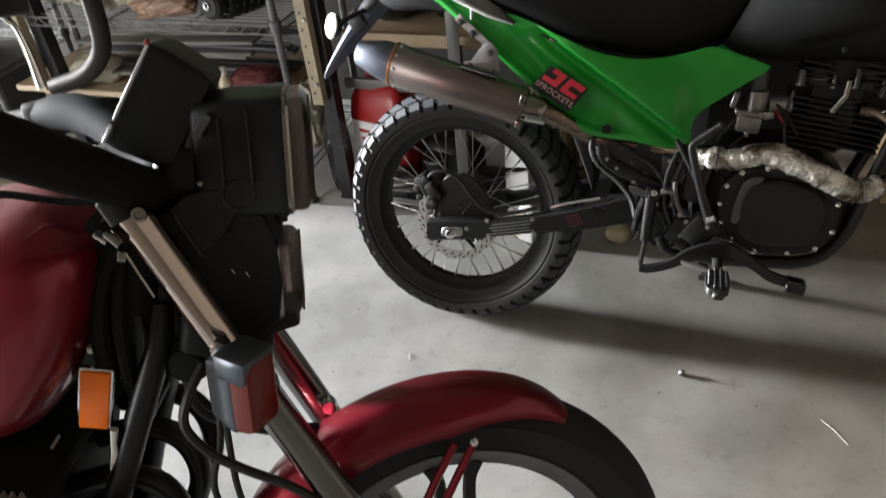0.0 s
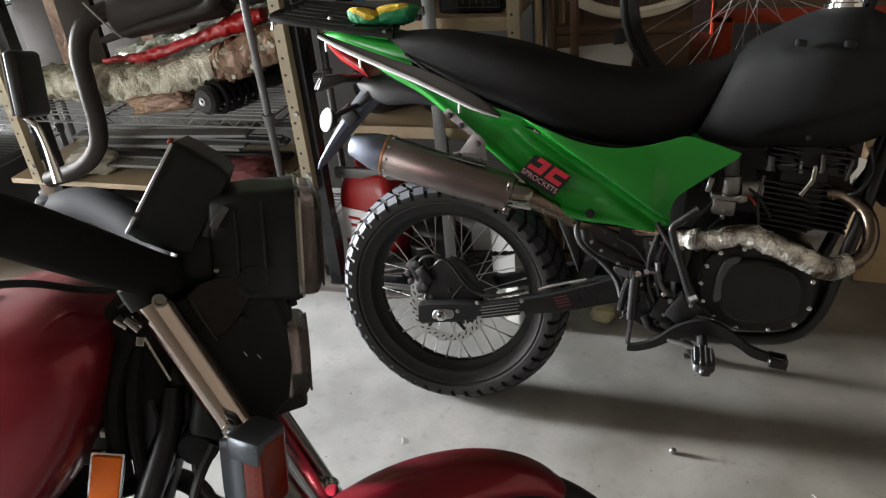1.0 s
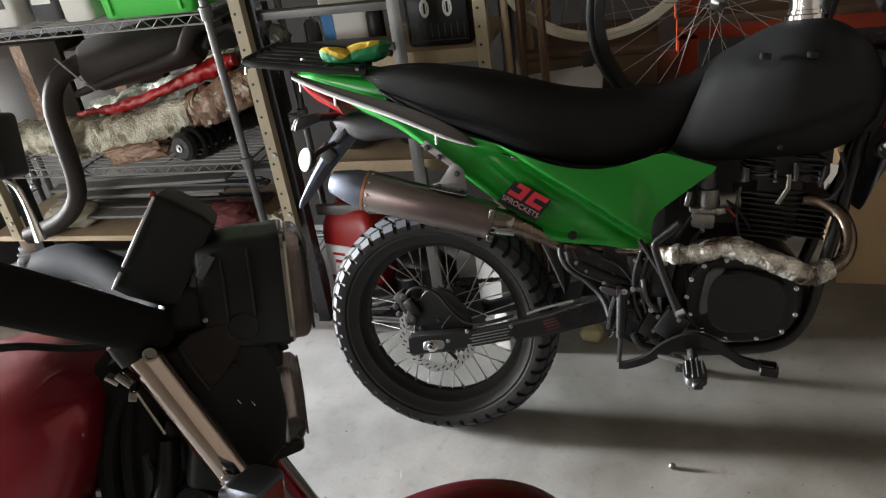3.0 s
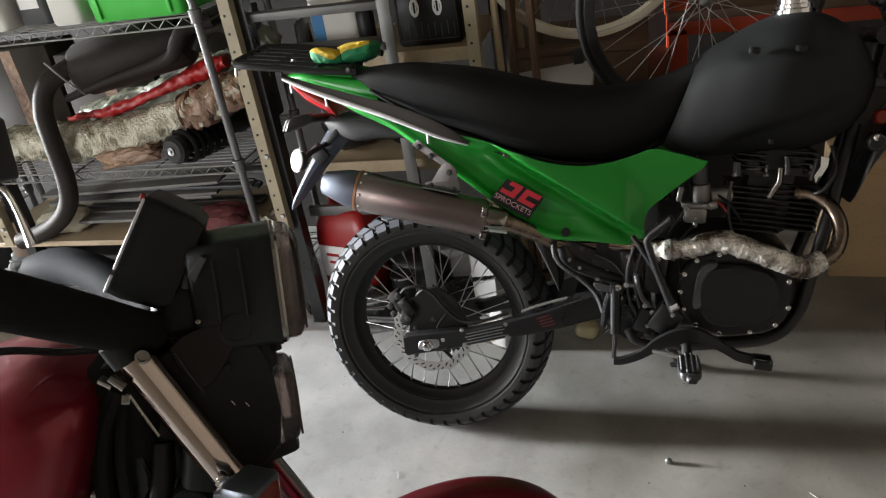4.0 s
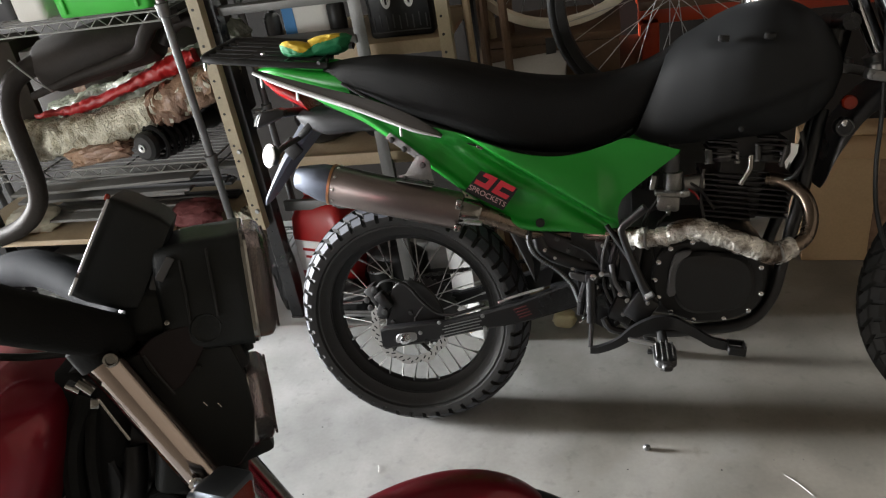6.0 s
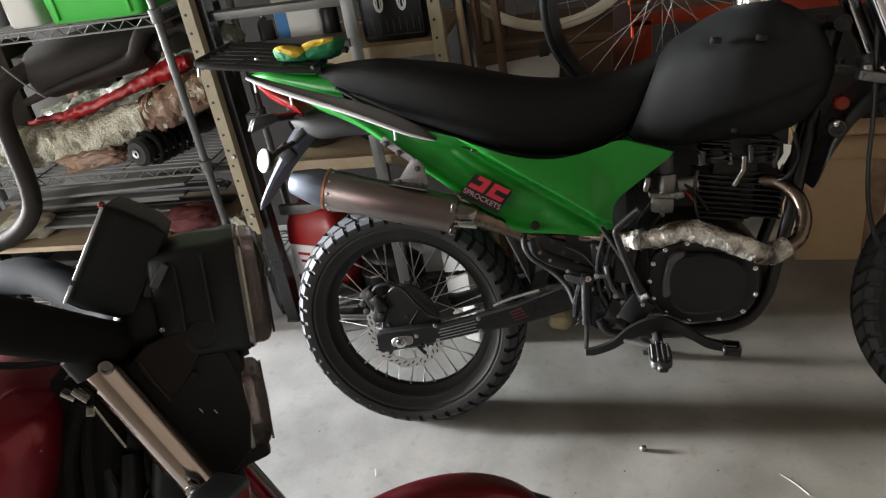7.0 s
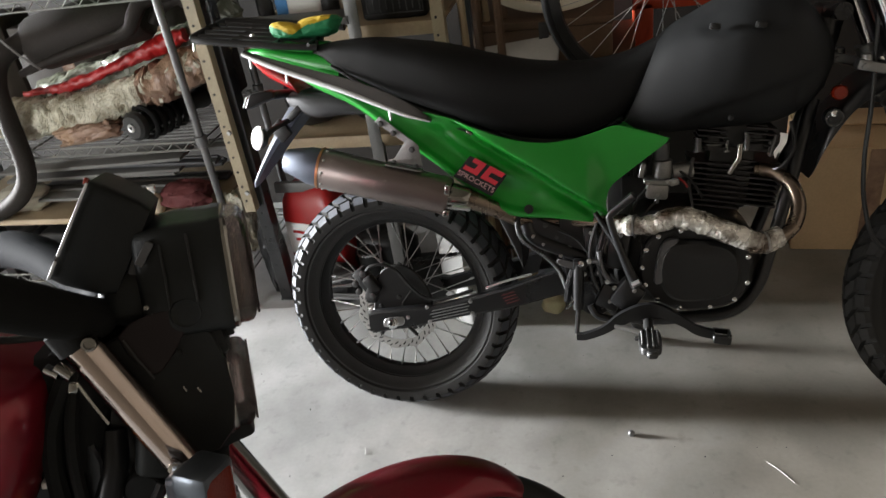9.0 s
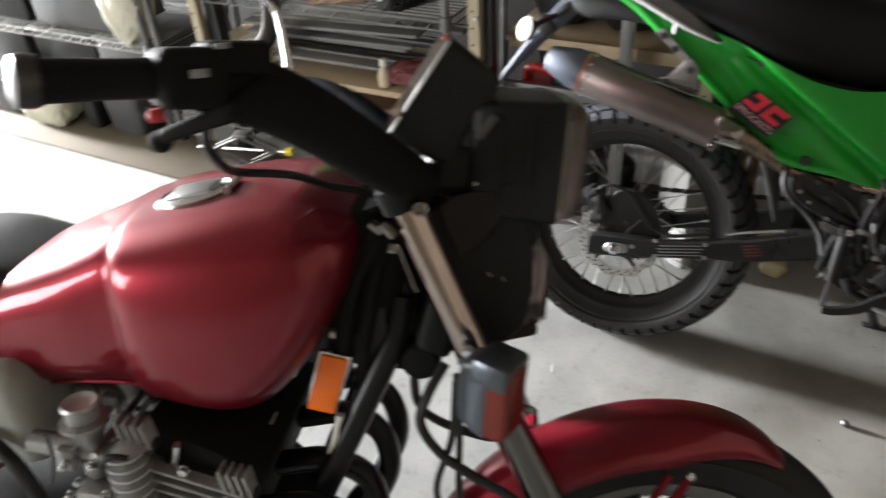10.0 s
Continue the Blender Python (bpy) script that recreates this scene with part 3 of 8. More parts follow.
def along(bm, rows, seg=32, sq=0.9):
    rings = []
    for t, a, b in rows:
        p = ax0 + d * t
        rings.append([p + up * a * math.copysign(abs(math.sin(2 * math.pi * j / seg)) ** sq, math.sin(2 * math.pi * j / seg))
                      + sd * b * math.copysign(abs(math.cos(2 * math.pi * j / seg)) ** sq, math.cos(2 * math.pi * j / seg)) for j in range(seg)])
    bridge(bm, rings)
    return bm


LEN = (ax1 - ax0).length
silencer = part("silencer", along(B(), [(0.0, 0.046, 0.040), (0.004, 0.0475, 0.042), (LEN - 0.01, 0.0445, 0.039), (LEN, 0.040, 0.035)]), TITAN, trail, "brownish brushed steel exhaust silencer")
part("end_cap", along(B(), [(0.0, 0.0455, 0.040), (-0.03, 0.044, 0.039), (-0.088, 0.027, 0.024), (-0.090, 0.024, 0.022), (-0.080, 0.022, 0.020)]), BLUED, silencer, "blue-grey tapered end cap")
part("clamp_ring", along(B(), [(-0.003, 0.046, 0.041), (-0.003, 0.0492, 0.0437), (0.003, 0.0492, 0.0437), (0.003, 0.046, 0.041)]), COPPER, silencer, "coppery clamp ring with rivets")
bm = B()
for k in range(10):
    a = 2 * math.pi * k / 10
    p = ax0 + d * 0.012 + up * 0.048 * math.sin(a) + sd * 0.0425 * math.cos(a)
    bmesh.ops.create_icosphere(bm, subdivisions=1, radius=0.0042, matrix=Matrix.Translation(p))
part("rivet", bm, STEEL, silencer)
bm = B()
plate(bm, [(0.045, 0.735), (0.062, 0.738), (0.080, 0.762), (0.094, 0.780), (0.108, 0.780), (0.122, 0.765), (0.126, 0.735), (0.128, 0.718), (0.045, 0.732)], -0.172, -0.175, 0, 0.0006)
box(bm, (0.086, -0.184, 0.719), (0.086, 0.030, 0.003), (0, 13, 0), 0.001, 1)
plate(bm, [(0.020, 0.824), (0.034, 0.836), (0.106, 0.776), (0.098, 0.764)], -0.160, -0.166, 0, 0.001)
bracket = part("silencer_bracket", bm, ALLOY, trail, "bent steel silencer bracket")
bm = B()
for x, z in ((0.106, 0.757), (0.06, 0.728), (0.112, 0.716), (0.038, 0.820), (0.066, 0.797)):
    bolt(bm, (x, -0.175, z), 0.006, 0.005)
part("bolt", bm, DARKSTEEL, bracket)
bm = B()
tube(bm, [tuple(ax1), (0.235, -0.162, 0.630), (0.29, -0.142, 0.600), (0.345, -0.118, 0.568), (0.42, -0.105, 0.560), (0.50, -0.122, 0.560), (0.58, -0.165, 0.566)], [0.030, 0.023, 0.0195, 0.0175, 0.0175, 0.018, 0.0205], 16, 6)
part("middle_pipe", bm, BROWNPIPE, trail, "browned shiny steel exhaust pipe")
bm = B()
tube(bm, [(0.176, -0.173, 0.646), (0.184, -0.173, 0.643), (0.226, -0.168, 0.634), (0.232, -0.168, 0.632)], [0.030, 0.034, 0.029, 0.026], 18)
box(bm, (0.190, -0.208, 0.668), (0.014, 0.012, 0.024), (0, 14, 0), 0.003)
box(bm, (0.182, -0.208, 0.612), (0.016, 0.012, 0.018), (0, 14, 0), 0.003)
clamp = part("pipe_clamp", bm, DARKCHROME, trail, "dull steel pipe clamp")
part("bolt", tube(B(), [(0.20, -0.215, 0.628), (0.24, -0.215, 0.622)], 0.005, 8), STEEL, clamp)
# heat wrap in uneven turns
wp = spline([(0.565, -0.165, 0.562), (0.63, -0.185, 0.566), (0.69, -0.192, 0.584), (0.75, -0.192, 0.568), (0.82, -0.190, 0.538), (0.865, -0.182, 0.520), (0.905, -0.165, 0.530)], 16)
rng = random.Random(4)
bm = B()
tube(bm, wp, [0.0185 + 0.0045 * min(1, k / 40) + 0.0016 * ((k // 5) % 2) + rng.uniform(-0.0010, 0.0012) for k in range(len(wp))], 28)
for v in bm.verts:
    v.co += Vector(noise.noise_vector(v.co * 38)) * 0.0036 + Vector(noise.noise_vector(v.co * 120)) * 0.0024
header = part("exhaust_header", bm, WRAP, trail, "exhaust header in frayed silver heat wrap", angle=60)
bm = tube(B(), [(0.90, -0.170, 0.524), (0.935, -0.150, 0.545), (0.950, -0.125, 0.585), (0.940, -0.095, 0.625), (0.905, -0.06, 0.650), (0.87, -0.05, 0.655)], 0.0160, 16, 6)
part("header_bend", bm, BROWNPIPE, header, "bare browned header bend")
bm = B()
for t in (9, 82):
    p0, p1 = Vector(wp[t]), Vector(wp[t + 1])
    tube(bm, [p0, p0 + (p1 - p0).normalized() * 0.004], 0.0262, 16)
part("wrap_tie", bm, ALLOY, header)

# seat
seat_st = [(-0.165, 0.975, 1.000, 0.055, 0.8, 0.3), (-0.10, 0.945, 1.008, 0.095, 0.72, 0.3), (-0.02, 0.905, 1.008, 0.112, 0.66, 0.2), (0.06, 0.862, 0.997, 0.122, 0.62, 0.1), (0.165, 0.815, 0.980, 0.128, 0.60, 0.0),
           (0.26, 0.775, 0.953, 0.128, 0.60, 0.0), (0.34, 0.752, 0.932, 0.124, 0.62, 0.0), (0.42, 0.742, 0.920, 0.118, 0.62, 0.05), (0.50, 0.750, 0.918, 0.112, 0.62, 0.15), (0.57, 0.772, 0.932, 0.105, 0.64, 0.3),
           (0.625, 0.80, 0.958, 0.096, 0.66, 0.4), (0.655, 0.85, 0.972, 0.085, 0.7, 0.4)]
bm = oval_loft(B(), resample(seat_st, 4), 36)
seat = part("seat", bm, MATTE, trail, "long black vinyl seat", angle=60)
bm = tube(B(), [(-0.095, -0.092, 0.952), (0.0, -0.116, 0.897), (0.117, -0.130, 0.832), (0.25, -0.132, 0.781), (0.34, -0.130, 0.756), (0.42, -0.125, 0.745), (0.50, -0.119, 0.752), (0.575, -0.112, 0.778)], 0.004, 8, 5)
part("seam", bm, BLACK, seat)

# tank
tank_st = [(0.62, 0.775, 0.955, 0.112, 0.62, 0.42), (0.655, 0.757, 0.985, 0.132, 0.66, 0.36), (0.70, 0.748, 1.004, 0.148, 0.70, 0.26), (0.76, 0.746, 1.028, 0.162, 0.74, 0.14), (0.83, 0.748, 1.046, 0.168, 0.76, 0.06),
           (0.90, 0.753, 1.044, 0.160, 0.76, 0.02), (0.955, 0.775, 1.018, 0.136, 0.78, 0.0), (0.995, 0.815, 0.975, 0.100, 0.82, 0.0), (1.02, 0.86, 0.93, 0.05, 0.9, 0.0)]
bm = oval_loft(B(), resample(tank_st, 10), 96)
for v in bm.verts:
    # scooped lower flank behind a raised line
    if v.co.y < 0 and 0.70 < v.co.x < 0.99:
        line = 0.80 + 0.32 * (v.co.x - 0.72)
        t = max(0.0, min(1.0, (line - v.co.z) / 0.012)) * min(1, (v.co.x - 0.70) / 0.05, (0.99 - v.co.x) / 0.05)
        v.co.y += 0.016 * t
        if v.co.z > 0.955 and 0.72 < v.co.x < 0.93:
            v.co.y += 0.010 * ease((v.co.z - 0.955) / 0.012) * ease((v.co.x - 0.72) / 0.05) * ease((0.93 - v.co.x) / 0.05)
tank = part("fuel_tank", bm, TANK, trail, "satin dark grey fuel tank", angle=50)
bm = B()
for x, z, y in ((0.766, 0.977, -0.153), (0.854, 0.974, -0.157)):
    box(bm, (x, y + 0.004, z), (0.022, 0.014, 0.014), (0, 8, 0), 0.004)
    bolt(bm, (x - 0.003, y - 0.002, z), 0.005, 0.004)
bolt(bm, (0.80, -0.161, 0.79), 0.005, 0.005)
part("tank_bolt", bm, BLACK, tank)
bm = lathe(B(), [(0.046, 1.040), (0.046, 1.052), (0.040, 1.055), (0.040, 1.062), (0.036, 1.064), (0.036, 1.085), (0.030, 1.090), (0.018, 1.093)], 32, (0.865, 0, 0), "z")
part("filler_cap", bm, CHROME, tank, "stepped chrome filler cap")

# side panel: a pressed sheet between its upper and lower edges
pairs = [((-0.180, 0.938), (-0.181, 0.934)), ((-0.105, 0.914), (-0.110, 0.896)), ((-0.02, 0.886), (-0.029, 0.856)), ((0.075, 0.846), (0.061, 0.788)), ((0.155, 0.832), (0.135, 0.732)),
         ((0.25, 0.800), (0.246, 0.641)), ((0.33, 0.770), (0.318, 0.590)), ((0.408, 0.756), (0.43, 0.577)), ((0.47, 0.760), (0.535, 0.566)), ((0.52, 0.772), (0.540, 0.615)),
         ((0.565, 0.784), (0.552, 0.648)), ((0.615, 0.772), (0.595, 0.684)), ((0.678, 0.751), (0.672, 0.742))]


def panel(side, parent):
    bm = B()
    rows = resample([(*a, *b) for a, b in pairs], 14)
    n = 84
    rings = []
    for xa, za, xb, zb in rows:
        ring = []
        for j in range(n + 1):
            v = j / n
            x, z = xa + (xb - xa) * v, za + (zb - za) * v
            y = 0.085 + 0.062 * min(1, max(0, (x + 0.30) / 0.42)) ** 0.8
            tall, low = math.hypot(xa - xb, za - zb), (1 - v) * math.hypot(xa - xb, za - zb)
            room = min(1, tall / 0.12)
            front = ease((0.46 - x) / 0.10)
            # rolled lower lip, a hollow behind it, and the raised upper field with its crease
            y += front * (0.011 * math.exp(-((low - 0.010) / 0.0075) ** 2) * min(1, tall / 0.03) - 0.021 * room * math.exp(-((low - 0.055) / 0.035) ** 2))
            crease = 0.791 - 0.67 * (x - 0.231)
            k = ease((x - 0.17) / 0.08) * ease((0.555 - x) / 0.06)
            y += k * (0.026 * ease((z - crease) / 0.014) * ease((0.16 - (z - crease)) / 0.14) - 0.016 * math.exp(-((z - crease + 0.016) / 0.018) ** 2))
            # shallow dent under the seat's edge
            y -= 0.006 * math.exp(-((x - 0.215) / 0.045) ** 2 - ((z - 0.793) / 0.012) ** 2)
            ring.append((x, side * y, z))
        rings.append(ring)
    bridge(bm, rings, closed=False, caps=False)
    ob = part("side_panel", bm, GREEN, parent, "glossy green plastic side panel", angle=60)
    so = ob.modifiers.new("thickness", "SOLIDIFY")
    so.thickness, so.offset = 0.004, 0
    return ob


pan = panel(-1, trail)
panel(1, trail)
part("panel_clip", box(B(), (0.240, -0.158, 0.787), (0.016, 0.010, 0.007), (0, 30, 0), 0.002), DARKCHROME, pan)
bm = lathe(B(), [(0.0105, -0.154), (0.0105, -0.160), (0.006, -0.161)], 16, (0.366, 0, 0.603))
part("grommet", bm, BLACK, pan)
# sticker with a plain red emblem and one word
sx = Vector((0.316 - 0.231, 0, 0.683 - 0.733)).normalized()
sz = Vector((0, 1, 0)).cross(sx) * -1
if sz.z < 0:
    sz = -sz
cs = Vector((0.259, -0.1655, 0.688))
sm = Matrix((( *sx, 0), (*sz, 0), (0, -1, 0, 0), (0, 0, 0, 1))).transposed()
sm.translation = cs


def flat(bm, pts, h=0.0008, z0=0.0):
    vs = [bm.verts.new((x, y, z0)) for x, y in pts]
    f = bm.faces.new(vs)
    e = bmesh.ops.extrude_face_region(bm, geom=[f])
    for g in e["geom"]:
        if isinstance(g, bmesh.types.BMVert):
            g.co.z += h
    return bm


bm = flat(B(), [(-0.054, -0.031), (0.046, -0.031), (0.054, 0.031), (-0.041, 0.031)])
stick = part("sticker", bm, BLACK, pan, "black sticker with red emblem and lettering")
stick.matrix_local = sm
RED_INK = mat("red_print", (0.62, 0.02, 0.04), 0.45, 0, 0.1)
bm = B()
flat(bm, [(-0.040, -0.003), (-0.006, -0.003), (0.002, 0.026), (-0.026, 0.026), (-0.029, 0.017), (-0.013, 0.017), (-0.017, 0.006), (-0.038, 0.006)], 0.0005, 0.0009)
flat(bm, [(0.002, -0.003), (0.038, -0.003), (0.041, 0.006), (0.016, 0.006), (0.019, 0.016), (0.043, 0.016), (0.046, 0.026), (0.010, 0.026)], 0.0005, 0.0009)
bm.transform(Matrix.Diagonal((1.08, 1.22, 1, 1)))
part("emblem", bm, RED_INK, stick)
wd = new("lettering", text_mesh("SPROCKETS", 0.0178))
wd.data.materials.clear()
wd.data.materials.append(mat("pale_pink_print", (0.62, 0.40, 0.40), 0.5, 0, 0.1))
wd.parent = stick
wd.matrix_local = pose(-0.002, -0.0165, 0.0012)

# tail: cowl, silver strips, lamp, rack
bm = B()
oval_loft(bm, resample([(-0.328, 0.990, 1.006, 0.050, 0.8, 0), (-0.27, 0.975, 1.008, 0.074, 0.6, 0), (-0.20, 0.955, 0.994, 0.086, 0.5, 0), (-0.13, 0.930, 0.984, 0.092, 0.5, 0), (-0.08, 0.915, 0.980, 0.092, 0.55, 0)], 4), 28)
cowl = part("tail_cowl", bm, GREEN, trail, "green plastic tail cowl", angle=50)
bm = B()
box(bm, (-0.185, -0.052, 1.000), (0.085, 0.040, 0.022), (0, 8, 0), 0.007)
box(bm, (-0.185, 0.052, 1.000), (0.085, 0.040, 0.022), (0, 8, 0), 0.007)
part("cowl_boss", bm, GREEN, cowl)
for s in (-1, 1):
    bm = B()
    rows = [(-0.322, 0.082, 0.999, 0.009), (-0.25, 0.096, 0.972, 0.018), (-0.15, 0.110, 0.938, 0.026), (-0.05, 0.126, 0.905, 0.034), (0.03, 0.138, 0.874, 0.038), (0.085, 0.146, 0.850, 0.034), (0.125, 0.150, 0.832, 0.020), (0.152, 0.152, 0.818, 0.004)]
    rings = [[(x, s * (y + q), z - h / 2 + h * v) for q, v in ((0.004, 0), (0.010, 0.06), (0.0105, 0.18), (0.006, 0.34), (0.002, 0.7), (-0.006, 1), (-0.012, 0.9), (-0.006, 0.1))] for x, y, z, h in resample(rows, 5)]
    bridge(bm, rings)
    strip = part("trim_strip", bm, STRIPGREY, trail, "grey tail trim strip with a silver rim")
    rim = [(x, s * (y + 0.0095), z - h * 0.38) for x, y, z, h in rows]
    part("strip_rim", tube(B(), rim, [0.0042, 0.0062, 0.0066, 0.0060, 0.0052, 0.0042, 0.0030, 0.0015], 8, 4), SILVER, strip, "bright silver lower rim")
bm = B()
for x, y, z in ((-0.205, -0.105, 0.935), (0.055, -0.143, 0.835), (-0.30, -0.09, 0.972)):
    tube(bm, [(x, y - 0.006, z + 0.014), (x + 0.001, y - 0.008, z - 0.012)], 0.0030, 10)
part("trim_pin", bm, SILVER, trail)
bm = oval_loft(B(), [(-0.315, 0.955, 0.99, 0.055, 0.7, -0.6), (-0.29, 0.925, 0.985, 0.066, 0.7, -0.6), (-0.24, 0.895, 0.965, 0.070, 0.7, -0.6), (-0.21, 0.875, 0.94, 0.070, 0.7, -0.6)], 24)
tail = part("tail_light", bm, REDLENS, trail, "red tail light lens")
bm = B()
tube(bm, [(-0.455, -0.075, 1.036), (-0.462, -0.05, 1.040), (-0.463, 0.11, 1.040), (-0.455, 0.13, 1.036)], 0.008, 10, 5)
for y in (-0.085, 0.145):
    tube(bm, [(-0.455, y * 0.9, 1.036), (-0.40, y, 1.034), (-0.25, y * 1.02, 1.026), (-0.13, y * 0.9, 1.020)], 0.0085, 10, 5)
for y in (-0.045, -0.005, 0.035, 0.075, 0.11):
    tube(bm, [(-0.46, y, 1.038), (-0.14, y, 1.024)], 0.006, 8)
for x in (-0.36, -0.24, -0.15):
    tube(bm, [(x, -0.086, 1.028), (x, 0.146, 1.028)], 0.005, 8)
for y in (-0.05, 0.05):
    tube(bm, [(-0.17, y, 1.024), (-0.17, y, 1.004)], 0.009, 8)
for v in bm.verts:
    v.co.z += 0.19 * (v.co.y + 0.085) - 0.08 * (v.co.x + 0.44)
rack = part("luggage_rack", bm, GLOSS, trail, "black tubular luggage rack")
bm = B()
bolt(bm, (-0.29, -0.085, 1.036), 0.005, 0.005, "z", 1)
bolt(bm, (-0.46, -0.04, 1.046), 0.004, 0.004, "z", 1)
tube(bm, [(-0.452, -0.08, 1.03), (-0.452, -0.082, 1.012)], 0.004, 8)
part("bolt", bm, STEEL, rack)

# rear fender, plate holder and turn signals
bm = oval_loft(B(), resample([(-0.235, 0.845, 0.900, 0.06, 0.6, -0.5), (-0.17, 0.825, 0.895, 0.085, 0.55, -0.3), (-0.08, 0.83, 0.89, 0.10, 0.55, 0), (0.02, 0.82, 0.85, 0.10, 0.55, 0), (0.12, 0.77, 0.80, 0.09, 0.6, 0.0)], 3), 24)
part("rear_fender", bm, FENDERGREY, trail, "black plastic rear fender", angle=50)
bm = B()
rows = [(-0.180, 0.880, 0.066, 0.040), (-0.225, 0.842, 0.062, 0.034), (-0.285, 0.775, 0.056, 0.022), (-0.335, 0.712, 0.046, 0.013), (-0.370, 0.667, 0.030, 0.008), (-0.388, 0.645, 0.008, 0.004)]
rings = []
for x, z, w, th in resample(rows, 4):
    nx, nz = 0.76, -0.65
    rings.append([(x + nx * q * th, y * w, z + nz * q * th * -1 * -1) for y, q in ((-1, 0), (-0.92, -0.5), (0.92, -0.5), (1, 0), (0.92, 0.5), (-0.92, 0.5))])
bridge(bm, rings)
hold = part("plate_holder", bm, PLATEBLUE, trail, "blue-grey plastic plate holder")
bm = B()
box(bm, (-0.262, -0.062, 0.80), (0.05, 0.014, 0.04), (0, 50, 0), 0.005)
box(bm, (-0.215, -0.066, 0.845), (0.018, 0.014, 0.05), (0, 50, 0), 0.004)
part("holder_bracket", bm, BLACK, hold)
# far signal, seen dark from its back, and the near round one, its daylight glare painted white
bm = B()
oval_loft(bm, [(-0.316, 0.872, 0.892, 0.020, 0.35, 0.5), (-0.306, 0.864, 0.904, 0.026, 0.35, 0.5), (-0.262, 0.880, 0.908, 0.020, 0.4, 0.3), (-0.246, 0.888, 0.902, 0.011, 0.5, 0)], 24)
for v in bm.verts:
    v.co.y += -0.105
tube(bm, [(-0.258, -0.105, 0.894), (-0.24, -0.06, 0.892), (-0.22, -0.03, 0.888)], 0.011, 10)
sig = part("turn_signal", bm, BLACK, trail, "black rear turn signal on its stalk")
bm = oval_loft(B(), [(-0.3215, 0.874, 0.890, 0.016, 0.4, 0.5), (-0.3195, 0.868, 0.897, 0.022, 0.35, 0.5), (-0.314, 0.868, 0.898, 0.023, 0.35, 0.5)], 20)
for v in bm.verts:
    v.co.y += -0.105
part("lens", bm, CLEARLENS, sig)
bm = B()
rc = Vector((-0.262, -0.20, 0.806))
nrm = Vector((-0.46, -0.86, 0.22)).normalized()
qm = nrm.to_track_quat("Z", "Y").to_matrix().to_4x4()
qm.translation = rc
rings = []
for r, h in ((0.004, 0.006), (0.014, 0.005), (0.0225, 0.001), (0.024, -0.004)):
    rings.append([qm @ Vector((r * math.cos(a), r * 1.12 * math.sin(a), h)) for a in (2 * math.pi * k / 28 for k in range(28))])
bridge(bm, rings)
ref = part("round_reflector", bm, WHITELENS, trail, "round reflector in plain white for its daylight glare")
bm = B()
rings = []
for r, h in ((0.0252, -0.001), (0.0252, -0.006), (0.02, -0.018), (0.008, -0.024)):
    rings.append([qm @ Vector((r * math.cos(a), r * 1.12 * math.sin(a), h)) for a in (2 * math.pi * k / 28 for k in range(28))])
bridge(bm, rings)
tube(bm, [tuple(rc + Vector((0.01, 0.01, -0.005))), (-0.25, -0.14, 0.815), (-0.24, -0.06, 0.825)], 0.007, 8, 4)
part("reflector_back", bm, BLACK, ref)

# frame
bm = B()
for s in (-1, 1):
    tube(bm, [(0.99, s * 0.02, 0.80), (0.955, s * 0.05, 0.66), (0.905, s * 0.085, 0.48), (0.875, s * 0.10, 0.385), (0.82, s * 0.112, 0.332), (0.72, s * 0.116, 0.318), (0.60, s * 0.116, 0.315), (0.53, s * 0.116, 0.36), (0.485, s * 0.112, 0.44), (0.46, s * 0.105, 0.55), (0.43, s * 0.10, 0.66)], 0.0145, 12, 5)
    tube(bm, [(0.48, s * 0.10, 0.48), (0.36, s * 0.11, 0.58), (0.22, s * 0.11, 0.70), (0.05, s * 0.10, 0.82), (-0.15, s * 0.07, 0.91)], 0.011, 10, 4)
    tube(bm, [(0.44, s * 0.09, 0.70), (0.2, s * 0.095, 0.80), (-0.1, s * 0.08, 0.92)], 0.012, 10, 4)
tube(bm, [(1.00, 0, 0.90), (0.80, 0, 0.86), (0.60, 0, 0.80), (0.44, 0, 0.70)], 0.02, 12, 5)
tube(bm, [(1.015, 0, 0.97), (0.985, 0, 0.83)], 0.032, 16)
tube(bm, [(0.50, -0.116, 0.40), (0.47, 0.116, 0.40)], 0.02, 12)
frame_ob = part("frame", bm, GLOSS, trail, "black tubular steel frame")
bm = B()
for x, y, z in ((0.455, -0.125, 0.50), (0.425, -0.125, 0.525), (0.40, -0.128, 0.555), (0.505, -0.128, 0.53), (0.475, -0.132, 0.40), (0.53, -0.135, 0.345), (0.455, -0.13, 0.36)):
    bolt(bm, (x, y, z), 0.0055, 0.006)
part("bolt", bm, DARKSTEEL, frame_ob)
bm = plate(B(), [(0.435, 0.60), (0.50, 0.60), (0.535, 0.48), (0.55, 0.36), (0.51, 0.325), (0.46, 0.36), (0.44, 0.45)], -0.121, -0.128, 3, 0.002)
part("pivot_plate", bm, GLOSS, trail)
# lugs, links and small black fittings round the swingarm pivot
bm = B()
tube(bm, [(0.355, -0.118, 0.562), (0.37, -0.118, 0.525), (0.44, -0.12, 0.492), (0.505, -0.122, 0.468)], [0.017, 0.019, 0.018, 0.015], 12, 4)
box(bm, (0.395, -0.118, 0.540), (0.11, 0.022, 0.05), (0, 24, 0), 0.006)
box(bm, (0.505, -0.136, 0.515), (0.030, 0.022, 0.075), (0, -6, 0), 0.006)
box(bm, (0.565, -0.140, 0.500), (0.050, 0.030, 0.10), (0, 10, 0), 0.010)
